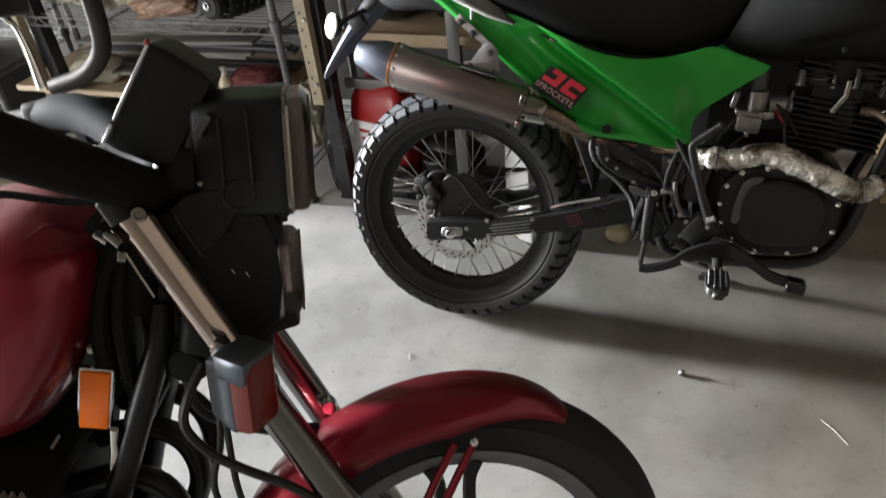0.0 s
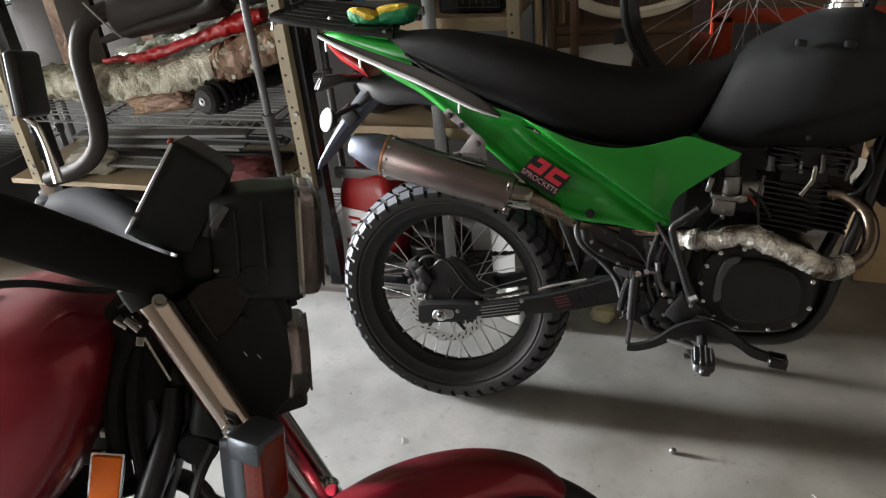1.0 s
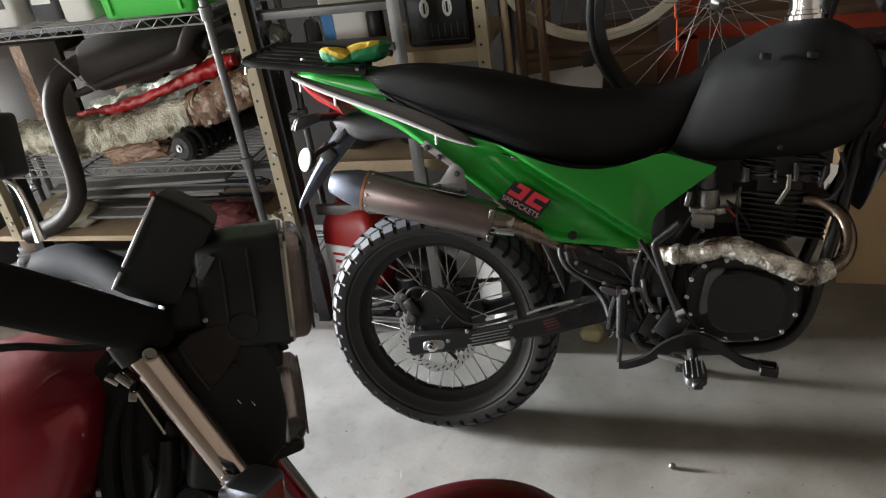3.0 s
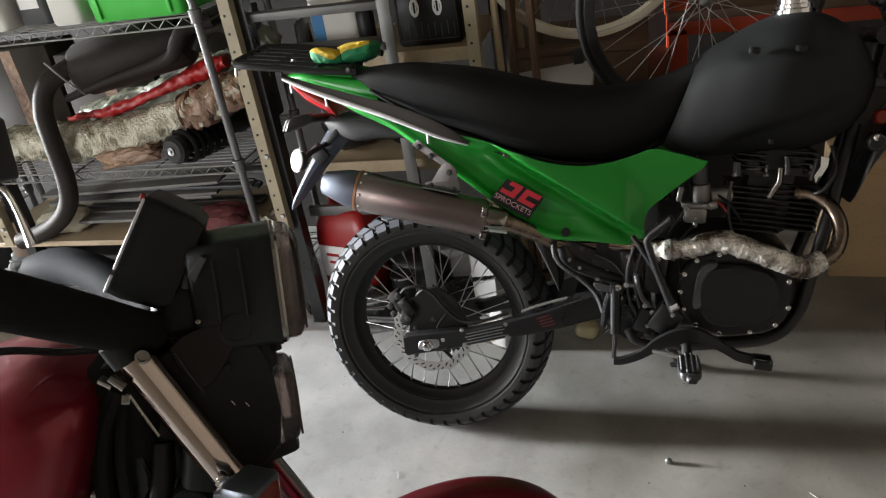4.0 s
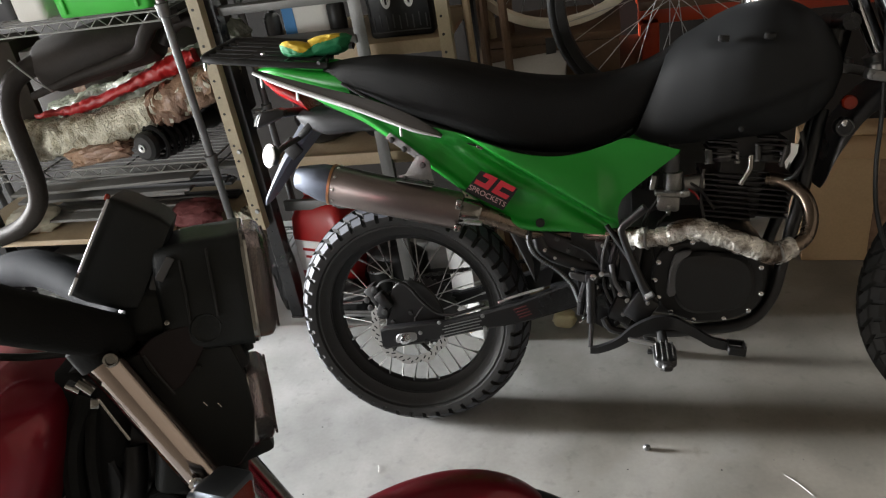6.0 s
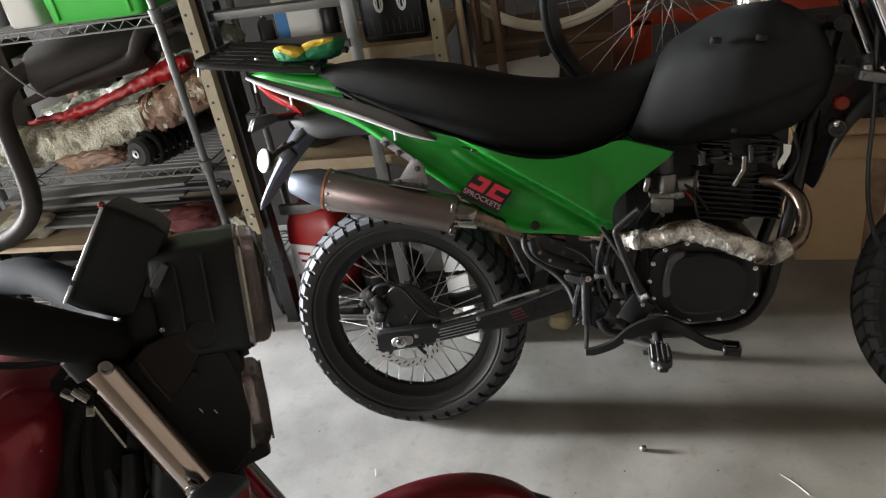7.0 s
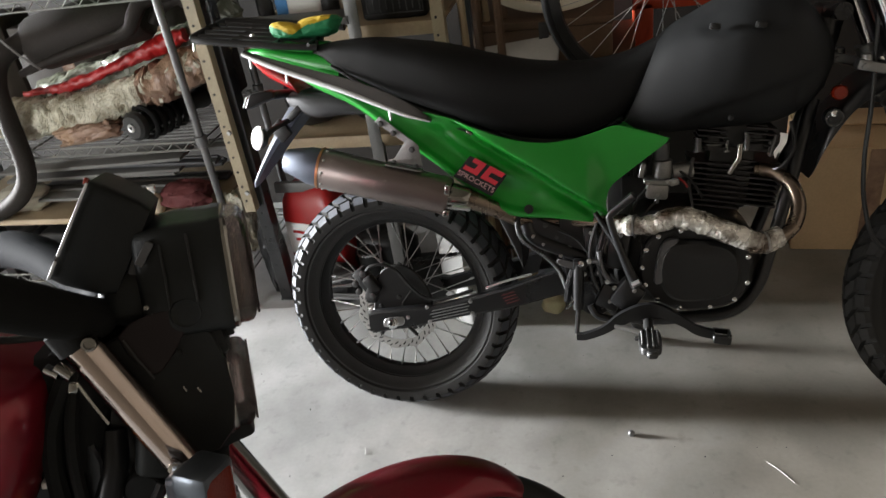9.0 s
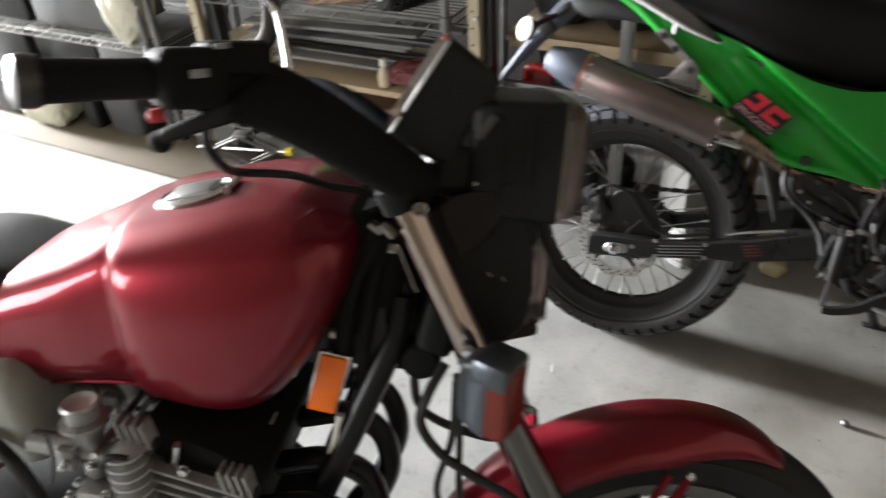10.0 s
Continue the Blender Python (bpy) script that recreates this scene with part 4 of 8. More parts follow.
box(bm, (0.545, -0.150, 0.385), (0.055, 0.035, 0.06), (0, 25, 0), 0.008)
box(bm, (0.585, -0.165, 0.395), (0.060, 0.040, 0.070), (0, 35, 0), 0.010)
lathe(bm, [(0.020, -0.128), (0.022, -0.136), (0.015, -0.142), (0.010, -0.140)], 16, (0.488, 0, 0.434))
lathe(bm, [(0.012, -0.13), (0.013, -0.150), (0.008, -0.154)], 12, (0.520, 0, 0.445))
tube(bm, [(0.445, -0.150, 0.372), (0.452, -0.15, 0.42), (0.462, -0.15, 0.452)], 0.008, 8, 3)
tube(bm, [(0.50, -0.145, 0.36), (0.515, -0.15, 0.335), (0.55, -0.15, 0.325)], 0.009, 8, 3)
lug = part("pivot_lug", bm, GLOSS, frame_ob)
bm = B()
for x, y, z in ((0.370, -0.134, 0.530), (0.393, -0.132, 0.510), (0.433, -0.138, 0.482), (0.487, -0.142, 0.437), (0.505, -0.148, 0.54), (0.572, -0.156, 0.535), (0.60, -0.187, 0.412), (0.545, -0.168, 0.378), (0.520, -0.152, 0.445)):
    bolt(bm, (x, y, z), 0.0042, 0.005)
part("bolt", bm, STEEL, frame_ob)
bm = B()
tube(bm, [(0.519, -0.155, 0.565), (0.505, -0.160, 0.52), (0.502, -0.160, 0.478), (0.507, -0.158, 0.435), (0.521, -0.156, 0.401)], 0.0042, 8, 5)
tube(bm, [(0.548, -0.150, 0.56), (0.532, -0.155, 0.51), (0.524, -0.155, 0.475), (0.53, -0.15, 0.42)], 0.0038, 8, 5)
tube(bm, [(0.43, -0.14, 0.545), (0.47, -0.145, 0.525), (0.50, -0.15, 0.49), (0.54, -0.15, 0.46), (0.58, -0.15, 0.47)], 0.003, 6, 5)
part("oil_hose", bm, GLOSS, trail)
bm = plate(B(), [(0.428, 0.478), (0.470, 0.468), (0.482, 0.456), (0.470, 0.450), (0.436, 0.460), (0.426, 0.468)], -0.146, -0.151, 2, 0.001)
part("worn_lug", bm, WORNBLACK, frame_ob, "worn bare-metal lug")
bm = tube(B(), [(0.470, -0.150, 0.452), (0.505, -0.158, 0.474), (0.530, -0.162, 0.470)], 0.0062, 10, 4)
tube(bm, [(0.522, -0.164, 0.500), (0.530, -0.166, 0.455), (0.548, -0.166, 0.425)], 0.0055, 10, 4)
part("clamp_tube", bm, WORNBLACK, frame_ob, "scuffed link tube")
bm = B()
for x, z in ((0.500, 0.478), (0.540, 0.428), (0.556, 0.412), (0.590, 0.372), (0.606, 0.405)):
    lathe(bm, [(0.0062, -0.166), (0.0062, -0.171), (0.0035, -0.172)], 8, (x, 0, z))
part("bolt", bm, STEEL, frame_ob)
# shock absorber and air box glimpsed behind the wheel
bm = tube(B(), [(0.33, 0.02, 0.72), (0.40, 0.02, 0.46)], 0.022, 14)
shock = part("shock_absorber", bm, DARKSTEEL, trail)
bm = B()
tube(bm, [(0.33 + 0.07 * t + 0.036 * math.cos(t * 44) * 0.95, 0.02 + 0.036 * math.sin(t * 44), 0.72 - 0.26 * t) for t in (k / 120 for k in range(121))], 0.0055, 6)
part("spring", bm, GLOSS, shock)
bm = box(B(), (0.38, 0.0, 0.69), (0.22, 0.16, 0.17), (0, 18, 0), 0.02, 3)
part("air_box", bm, BLACK, trail)
bm = oval_loft(B(), resample([(0.27, 0.58, 0.63, 0.085, 0.5, 0), (0.31, 0.48, 0.60, 0.085, 0.5, 0), (0.335, 0.42, 0.50, 0.08, 0.5, 0)], 3), 20)
part("inner_mudguard", bm, BLACK, trail)

# engine
bm = B()
oval_loft(bm, resample([(0.555, 0.40, 0.50, 0.085, 0.5, 0), (0.58, 0.355, 0.54, 0.115, 0.5, 0), (0.66, 0.335, 0.575, 0.125, 0.5, 0), (0.78, 0.330, 0.57, 0.125, 0.5, 0), (0.85, 0.345, 0.53, 0.115, 0.5, 0), (0.885, 0.39, 0.48, 0.08, 0.6, 0)], 3), 32)
engine = part("engine_case", bm, ENGINE, trail, "black painted engine case", angle=45)
cov = [(0.612, 0.455), (0.622, 0.500), (0.650, 0.534), (0.70, 0.548), (0.77, 0.545), (0.825, 0.525), (0.852, 0.480), (0.852, 0.415), (0.825, 0.372), (0.77, 0.352), (0.70, 0.350), (0.648, 0.372), (0.620, 0.41)]
bm = plate(B(), cov, -0.120, -0.152, 4, 0.006)
cover = part("clutch_cover", bm, ENGINE, engine, "black clutch cover with bright bolts")
inner = [(0.655, 0.46), (0.665, 0.50), (0.69, 0.520), (0.74, 0.522), (0.80, 0.510), (0.828, 0.475), (0.828, 0.42), (0.80, 0.388), (0.74, 0.376), (0.69, 0.380), (0.662, 0.41)]
bm = plate(B(), inner, -0.150, -0.170, 4, 0.008)
part("cover_face", bm, ENGINE, cover)
# left facet in paler grey: wear, plus daylight painted on that side
bm = plate(B(), [(0.644, 0.425), (0.656, 0.500), (0.674, 0.526), (0.698, 0.526), (0.684, 0.500), (0.670, 0.462), (0.664, 0.425)], -0.150, -0.168, 3, 0.003)
part("cover_rib", bm, WORNBLACK, cover, "worn edge, paler on the lit side")
bm = B()
for x, z in cov:
    cxm, czm = 0.735, 0.45
    bolt(bm, (x + (cxm - x) * 0.05, -0.152, z + (czm - z) * 0.06), 0.0046, 0.005)
part("bolt", bm, CHROME, cover)
# cylinder and head, each fin a piece
cyl = part("cylinder", box(B(), (0.815, 0, 0.64), (0.100, 0.085, 0.15), (0, 8, 0), 0.01), ENGINE, trail, "black finned air-cooled cylinder")
fin_a = mesh_of("fin", box(B(), (0, 0, 0), (0.104, 0.128, 0.0048), (0, 8, 0), 0.0018, 1), FINBLACK)
fin_b = mesh_of("fin", box(B(), (0, 0, 0), (0.064, 0.112, 0.0045), (0, 8, 0), 0.0016, 1), FINBLACK)
for k in range(9):
    ob = new("fin", fin_a)
    ob.parent, ob.location = cyl, (0.786 - 0.0008 * k, 0, 0.572 + 0.0125 * k)
    ob = new("fin", fin_a)
    ob.parent, ob.location = cyl, (0.866 + 0.001 * k, 0.012, 0.570 + 0.0125 * k)
head = part("cylinder_head", box(B(), (0.83, 0, 0.735), (0.13, 0.12, 0.06), (0, 8, 0), 0.012), ENGINE, trail)
for k in range(4):
    for x0 in (0.775, 0.880):
        ob = new("fin", fin_b)
        ob.parent, ob.location = head, (x0, -0.02, 0.712 + 0.0125 * k)
bm = B()
tube(bm, [(0.832, -0.090, 0.720), (0.830, -0.094, 0.690), (0.810, -0.092, 0.655)], 0.0065, 10)
part("head_fitting", bm, DARKCHROME, engine)
bm = B()
tube(bm, [(0.845, -0.09, 0.74), (0.845, -0.095, 0.71)], 0.006, 10)
tube(bm, [(0.745, -0.08, 0.735), (0.745, -0.085, 0.705)], 0.007, 10)
for x in (0.905, 0.92):
    tube(bm, [(x, -0.085, 0.735), (x - 0.012, -0.09, 0.690)], 0.0042, 8)
part("head_fitting", bm, DARKSTEEL, engine)
bm = plate(B(), [(0.912, 0.742), (0.928, 0.738), (0.926, 0.72), (0.915, 0.70), (0.903, 0.685), (0.90, 0.70), (0.912, 0.72)], -0.090, -0.093, 0, 0.0005)
part("tag", bm, PAPER, engine, "small white tag")
# rocker covers, head studs, spark plug and oil line on the head
bm = B()
lathe(bm, [(0.026, 0.0), (0.026, 0.012), (0.022, 0.016), (0.021, 0.030), (0.016, 0.036), (0.006, 0.038)], 22, (0.778, -0.052, 0.706), "z")
lathe(bm, [(0.030, 0.0), (0.030, 0.014), (0.025, 0.019), (0.024, 0.034), (0.018, 0.040), (0.006, 0.042)], 22, (0.868, -0.050, 0.702), "z")
part("rocker_cover", bm, ENGINE, head)
bm = B()
for x, y, z, h in ((0.742, -0.060, 0.700, 0.034), (0.806, -0.070, 0.700, 0.026), (0.846, -0.072, 0.702, 0.040), (0.898, -0.066, 0.690, 0.030)):
    lathe(bm, [(0.0062, 0.0), (0.0062, 0.005), (0.0040, 0.006), (0.0040, h), (0.0020, h + 0.001)], 10, (x, y, z), "z")
part("head_stud", bm, ALLOY, head, "bright head stud with nut")
bm = B()
lathe(bm, [(0.0275, 0.0), (0.0285, 0.002), (0.0275, 0.004)], 22, (0.778, -0.052, 0.716), "z")
part("cover_ring", bm, ALLOY, head)
bm = tube(B(), [(0.735, -0.068, 0.69), (0.728, -0.072, 0.65), (0.729, -0.072, 0.61), (0.735, -0.070, 0.575)], 0.0036, 8, 5)
part("oil_line", bm, DARKSTEEL, engine)
bm = tube(B(), [(0.905, -0.07, 0.655), (0.925, -0.085, 0.67), (0.945, -0.08, 0.71), (0.94, -0.06, 0.76)], 0.0048, 8, 5)
part("plug_lead", bm, GLOSS, engine)
# carburettor, intake boot and linkage behind the cylinder
bm = B()
box(bm, (0.655, -0.072, 0.618), (0.050, 0.048, 0.036), (0, 6, 0), 0.007, 2)
box(bm, (0.655, -0.072, 0.641), (0.060, 0.054, 0.010), (0, 6, 0), 0.002, 1)
lathe(bm, [(0.020, -0.010), (0.022, -0.004), (0.022, 0.030), (0.019, 0.032)], 20, (0.668, -0.060, 0.655), "z")
tube(bm, [(0.690, -0.055, 0.655), (0.735, -0.050, 0.658)], 0.020, 14)
box(bm, (0.622, -0.085, 0.668), (0.012, 0.010, 0.034), (0, 12, 0), 0.002, 1)
box(bm, (0.692, -0.092, 0.640), (0.022, 0.012, 0.016), (0, -15, 0), 0.003, 1)
carb = part("carburettor", bm, ENGALLOY, trail, "dull alloy carburettor")
bm = B()
lathe(bm, [(0.017, 0), (0.019, 0.003), (0.019, 0.038), (0.014, 0.044), (0.006, 0.046)], 16, (0.664, -0.062, 0.688), "z")
part("slide_top", bm, WORNBLACK, carb, "grey carburettor top")
bm = B()
for k in range(5):
    lathe(bm, [(0.020, -0.004), (0.026, -0.002), (0.026, 0.002), (0.020, 0.004)], 18, (0.628 - 0.0115 * k, -0.050, 0.668 + 0.002 * k), "x")
tube(bm, [(0.635, -0.05, 0.666), (0.575, -0.05, 0.678)], 0.019, 16)
part("intake_boot", bm, FENDERGREY, carb, "ribbed black rubber intake boot")
bm = B()
for x, z in ((0.634, 0.640), (0.676, 0.642), (0.655, 0.612), (0.692, 0.642)):
    bolt(bm, (x, -0.097, z), 0.0034, 0.005)
lathe(bm, [(0.004, -0.004), (0.0055, 0), (0.0055, 0.008), (0.003, 0.012)], 10, (0.655, -0.072, 0.590), "z")
part("bolt", bm, STEEL, carb)
bm = B()
tube(bm, [(0.664, -0.062, 0.732), (0.662, -0.06, 0.755), (0.690, -0.05, 0.775)], 0.0042, 8, 4)
tube(bm, [(0.630, -0.085, 0.625), (0.60, -0.09, 0.58), (0.59, -0.10, 0.52)], 0.004, 8, 4)
tube(bm, [(0.705, -0.07, 0.66), (0.73, -0.08, 0.64), (0.755, -0.09, 0.60)], 0.0035, 8, 4)
tube(bm, [(0.650, -0.095, 0.596), (0.625, -0.115, 0.57), (0.615, -0.13, 0.53), (0.620, -0.14, 0.49)], 0.0036, 8, 4)
part("cable", bm, BLACK, carb)
bm = tube(B(), [(0.700, -0.082, 0.648), (0.712, -0.088, 0.640), (0.722, -0.09, 0.626)], 0.0026, 6, 4)
part("fuel_line", bm, REDPLASTIC, carb, "short red fuel line")
# kick-start lever, brake pedal, master cylinder, foot peg
bm = B()
tube(bm, [(0.605, -0.185, 0.425), (0.59, -0.195, 0.46), (0.565, -0.20, 0.53), (0.548, -0.20, 0.585), (0.552, -0.20, 0.600)], [0.014, 0.0105, 0.009, 0.008, 0.008], 10, 5)
tube(bm, [(0.552, -0.20, 0.600), (0.60, -0.212, 0.642)], 0.0095, 10)
kick = part("kick_starter", bm, GLOSS, trail, "black kick-start lever")
part("bolt", tube(B(), [(0.596, -0.205, 0.432), (0.612, -0.207, 0.442)], 0.007, 8), STEEL, kick)
bm = B()
tube(bm, [(0.60, -0.16, 0.425), (0.57, -0.17, 0.50), (0.535, -0.165, 0.56), (0.515, -0.155, 0.59)], 0.006, 8, 4)
tube(bm, [(0.535, -0.15, 0.40), (0.52, -0.155, 0.48), (0.535, -0.155, 0.55), (0.555, -0.15, 0.60)], 0.0065, 8, 4)
part("oil_hose", bm, GLOSS, trail)
bm = B()
ped = [(0.468, 0.302, 0.014), (0.49, 0.304, 0.016), (0.53, 0.320, 0.020), (0.565, 0.345, 0.030), (0.61, 0.365, 0.034), (0.655, 0.368, 0.030), (0.70, 0.345, 0.024), (0.735, 0.322, 0.022), (0.770, 0.312, 0.020)]
rings = []
for x, z, h in resample(ped, 4):
    rings.append([(x, -0.205, z - h / 2), (x, -0.205, z + h / 2), (x, -0.190, z + h / 2), (x, -0.190, z - h / 2)])
bridge(bm, rings)
pedal = part("brake_pedal", bm, GLOSS, trail, "black rear brake pedal")
bm = B()
box(bm, (0.788, -0.222, 0.307), (0.038, 0.005, 0.020), (0, 8, 0), 0.002, 1)
box(bm, (0.788, -0.186, 0.314), (0.038, 0.005, 0.014), (0, 8, 0), 0.002, 1)
for x in (0.771, 0.805):
    box(bm, (x, -0.204, 0.312), (0.005, 0.038, 0.015), (0, 8, 0), 0.002, 1)
box(bm, (0.788, -0.204, 0.304), (0.034, 0.036, 0.004), (0, 8, 0), 0.001, 1)
part("pedal_pad", bm, GLOSS, pedal)
bm = B()
tube(bm, [(0.476, -0.165, 0.470), (0.472, -0.168, 0.36)], 0.0125, 12)
tube(bm, [(0.472, -0.168, 0.36), (0.468, -0.19, 0.305)], 0.0055, 8)
box(bm, (0.478, -0.16, 0.468), (0.03, 0.03, 0.022), (0, 4, 0), 0.004)
mc = part("brake_master_cylinder", bm, GLOSS, trail, "black rear brake master cylinder")
bm = B()
bolt(bm, (0.481, -0.176, 0.474), 0.006, 0.006)
tube(bm, [(0.445, -0.17, 0.36), (0.468, -0.172, 0.385)], 0.003, 6)
part("bolt", bm, CHROME, mc)
bm = B()
pc = Vector((0.630, -0.290, 0.334))
ring = [(0.024 * math.copysign(abs(math.cos(a)) ** 0.5, math.cos(a)), 0.052 * math.copysign(abs(math.sin(a)) ** 0.5, math.sin(a))) for a in (2 * math.pi * k / 28 for k in range(28))]
bridge(bm, [[pc + Vector((x * k, y * k, h)) for x, y in ring] for k, h in ((0.92, -0.012), (1.0, -0.009), (1.0, 0.003), (0.96, 0.005))])
for i in range(4):
    for k in range(7):
        if i in (0, 3) and k in (0, 6):
            continue
        box(bm, tuple(pc + Vector((-0.0165 + 0.011 * i, -0.042 + 0.014 * k, 0.009))), (0.0065, 0.0085, 0.011), (0, 0, 0), 0.0018, 1, 0.75)
box(bm, tuple(pc + Vector((0.002, -0.060, -0.003))), (0.022, 0.018, 0.016), (0, 0, 4), 0.004, 1)
tube(bm, [tuple(pc + Vector((0, 0.045, -0.002))), tuple(pc + Vector((-0.002, 0.10, 0.012))), (0.60, -0.12, 0.345)], 0.011, 10)
peg = part("foot_peg", bm, DARKSTEEL, trail, "toothed steel foot peg")
part("peg_spring", tube(B(), [(0.555, -0.235, 0.345), (0.575, -0.24, 0.343), (0.612, -0.25, 0.338)], [0.0045, 0.006, 0.006], 8), STEEL, peg)
# side stand
bm = tube(B(), [(0.56, 0.12, 0.31), (0.60, 0.20, 0.18), (0.64, 0.27, 0.085)], 0.012, 10)
box(bm, (0.645, 0.275, 0.082), (0.07, 0.05, 0.006), (-12, 0, 0), 0.002, 1)
part("side_stand", bm, GLOSS, trail)

# front end, turned a little to its left
steer = part("steering", tube(B(), [(1.02, -0.10, 0.985), (1.02, 0.10, 0.985)], 0.018, 12), GLOSS, trail)
bm = B()
for s in (-1, 1):
    tube(bm, [(1.070, s * 0.10, 1.06), (1.275, s * 0.10, 0.55)], 0.0205, 16)
part("fork_tube", bm, CHROME, steer, "bright fork tubes")
for s in (-1, 1):
    bm = tube(B(), [(1.125, s * 0.10, 0.905), (1.140, s * 0.10, 0.870)], 0.0285, 18)
    box(bm, (1.078, s * 0.10, 0.872), (0.060, 0.034, 0.022), (0, 14, 0), 0.006, 2)
    bolt(bm, (1.062, s * 0.10 - 0.018, 0.874), 0.007, 0.008)
    lathe(bm, [(0.012, 0.0), (0.013, 0.004), (0.011, 0.014), (0.004, 0.018)], 14, (1.068, s * 0.10, 0.882), "z")
    part("lower_clamp", bm, ALLOY, steer, "bright alloy fork clamp")
bm = B()
for s in (-1, 1):
    tube(bm, [(1.235, s * 0.10, 0.61), (1.255, s * 0.10, 0.56), (1.40, s * 0.10, 0.29)], [0.032, 0.028, 0.026], 16)
    box(bm, (1.14, s * 0.10, 0.80), (0.055, 0.06, 0.05), (0, 24, 0), 0.01)
part("fork_slider", bm, GLOSS, steer)
bm = oval_loft(B(), resample([(0.985, 0.628, 0.640, 0.056, 0.5, 0.3), (0.998, 0.634, 0.735, 0.072, 0.42, 0.22), (1.028, 0.700, 0.800, 0.080, 0.42, 0.28), (1.085, 0.785, 0.850, 0.082, 0.45, 0.3),
                              (1.18, 0.838, 0.872, 0.080, 0.45, 0.1), (1.32, 0.862, 0.884, 0.070, 0.5, 0.05), (1.46, 0.858, 0.878, 0.066, 0.5, 0), (1.62, 0.83, 0.85, 0.055, 0.5, 0), (1.72, 0.80, 0.81, 0.03, 0.6, 0)], 4), 22)
part("front_fender", bm, GLOSS, steer, "dark high front fender", angle=50)
bm = tube(B(), [(0.94, -0.40, 1.19), (0.97, -0.28, 1.20), (1.02, -0.12, 1.12), (1.03, -0.05, 1.06), (1.03, 0.05, 1.06), (1.02, 0.12, 1.12), (0.97, 0.28, 1.20), (0.94, 0.40, 1.19)], 0.012, 12, 6)
part("handlebar", bm, GLOSS, steer)
bm = box(B(), (1.17, 0, 1.0), (0.10, 0.22, 0.24), (0, -18, 0), 0.03, 3)
part("headlight_shroud", bm, BLACK, steer)
bm = lathe(B(), [(0.018, -0.062), (0.021, -0.068), (0.021, -0.084), (0.016, -0.092), (0.009, -0.095)], 22, (1.018, 0, 0.768))
horn = part("horn", bm, GLOSS, steer, "small black horn with a bright nut")
part("horn_rim", lathe(B(), [(0.015, -0.0925), (0.018, -0.0930), (0.018, -0.090), (0.015, -0.090)], 22, (1.018, 0, 0.768), "y", True), DARKSTEEL, horn)
part("horn_nut", lathe(B(), [(0.006, -0.094), (0.007, -0.098), (0.003, -0.101)], 10, (1.016, 0, 0.778)), CHROME, horn)
bm = lathe(B(), [(0.013, -0.135), (0.016, -0.130), (0.016, -0.118), (0.013, -0.115)], 20, (1.022, 0.025, 0.822))
part("side_reflector", bm, AMBERRED, steer)
bm = tube(B(), [(1.09, -0.08, 1.02), (1.085, -0.10, 0.80), (1.080, -0.10, 0.68), (1.092, -0.09, 0.57), (1.13, -0.09, 0.48), (1.25, -0.09, 0.44)], 0.005, 8, 6)
part("front_brake_hose", bm, BLACK, steer)
spoked_wheel(steer, "front_wheel", (1.43, 0, 0.345), 0.345, 0.045, 0.268, 46, 36, 0.05, 0.045, lug=DARKTREAD)
# ---- the dark red road motorcycle ----
RED_LEAN, FORK_LEAN, RED_HEAD, RED_STEER = 9.5, 17.4, 20.0, 30.55


def leaning(x, y, heading, lean):
    return Matrix.Translation((x, y, 0)) @ Matrix.Rotation(radians(heading), 4, "Z") @ Matrix.Rotation(radians(-lean), 4, "X")


body_m, steer_m = leaning(0.2690, -0.9498, RED_HEAD, RED_LEAN), leaning(0.338, -1.002, RED_STEER, FORK_LEAN)
road = thing("road_motorcycle", "dark red road motorcycle leaning on its side stand, front wheel turned", "motorcycle", body_m)
turned = body_m.inverted() @ steer_m


def fork_part(name, bm, material, label="", parent=None, angle=38):
    """A part that turns with the fork: its mesh is laid into the body's space."""
    bm.transform(turned)
    return part(name, bm, material, parent or road, label, angle)


# fuel tank
tank_rows = [(-0.97, 0.728, 0.800, 0.05, 0.8, 0.1), (-0.93, 0.715, 0.822, 0.085, 0.66, 0.1), (-0.83, 0.722, 0.876, 0.106, 0.54, 0.08), (-0.77, 0.732, 0.903, 0.112, 0.52, 0.06), (-0.70, 0.740, 0.930, 0.117, 0.51, 0.04),
             (-0.645, 0.742, 0.955, 0.119, 0.51, 0.02), (-0.622, 0.736, 0.962, 0.122, 0.51, 0.0), (-0.610, 0.733, 0.966, 0.137, 0.51, 0.0), (-0.575, 0.724, 0.974, 0.146, 0.54, 0.0), (-0.515, 0.716, 0.986, 0.151, 0.56, 0.0), (-0.46, 0.728, 0.995, 0.149, 0.60, 0.02),
             (-0.405, 0.780, 0.997, 0.138, 0.65, 0.08), (-0.365, 0.843, 0.976, 0.115, 0.70, 0.12), (-0.343, 0.89, 0.962, 0.078, 0.78, 0.15), (-0.335, 0.92, 0.945, 0.03, 0.85, 0.15)]
bm = oval_loft(B(), resample(tank_rows, 6), 56)
rtank = part("fuel_tank", bm, REDPAINT, road, "glossy dark red metallic fuel tank", angle=60)
for s in (-1, 1):
    seam = [(x, s * w * 0.80, z0 + 0.010) for x, z0, z1, w, e, sh in tank_rows[1:-7]]
    part("tank_seam", tube(B(), seam, 0.0035, 8, 4), REDPAINT, rtank, "rolled lower seam")
bm = B()
outl = []
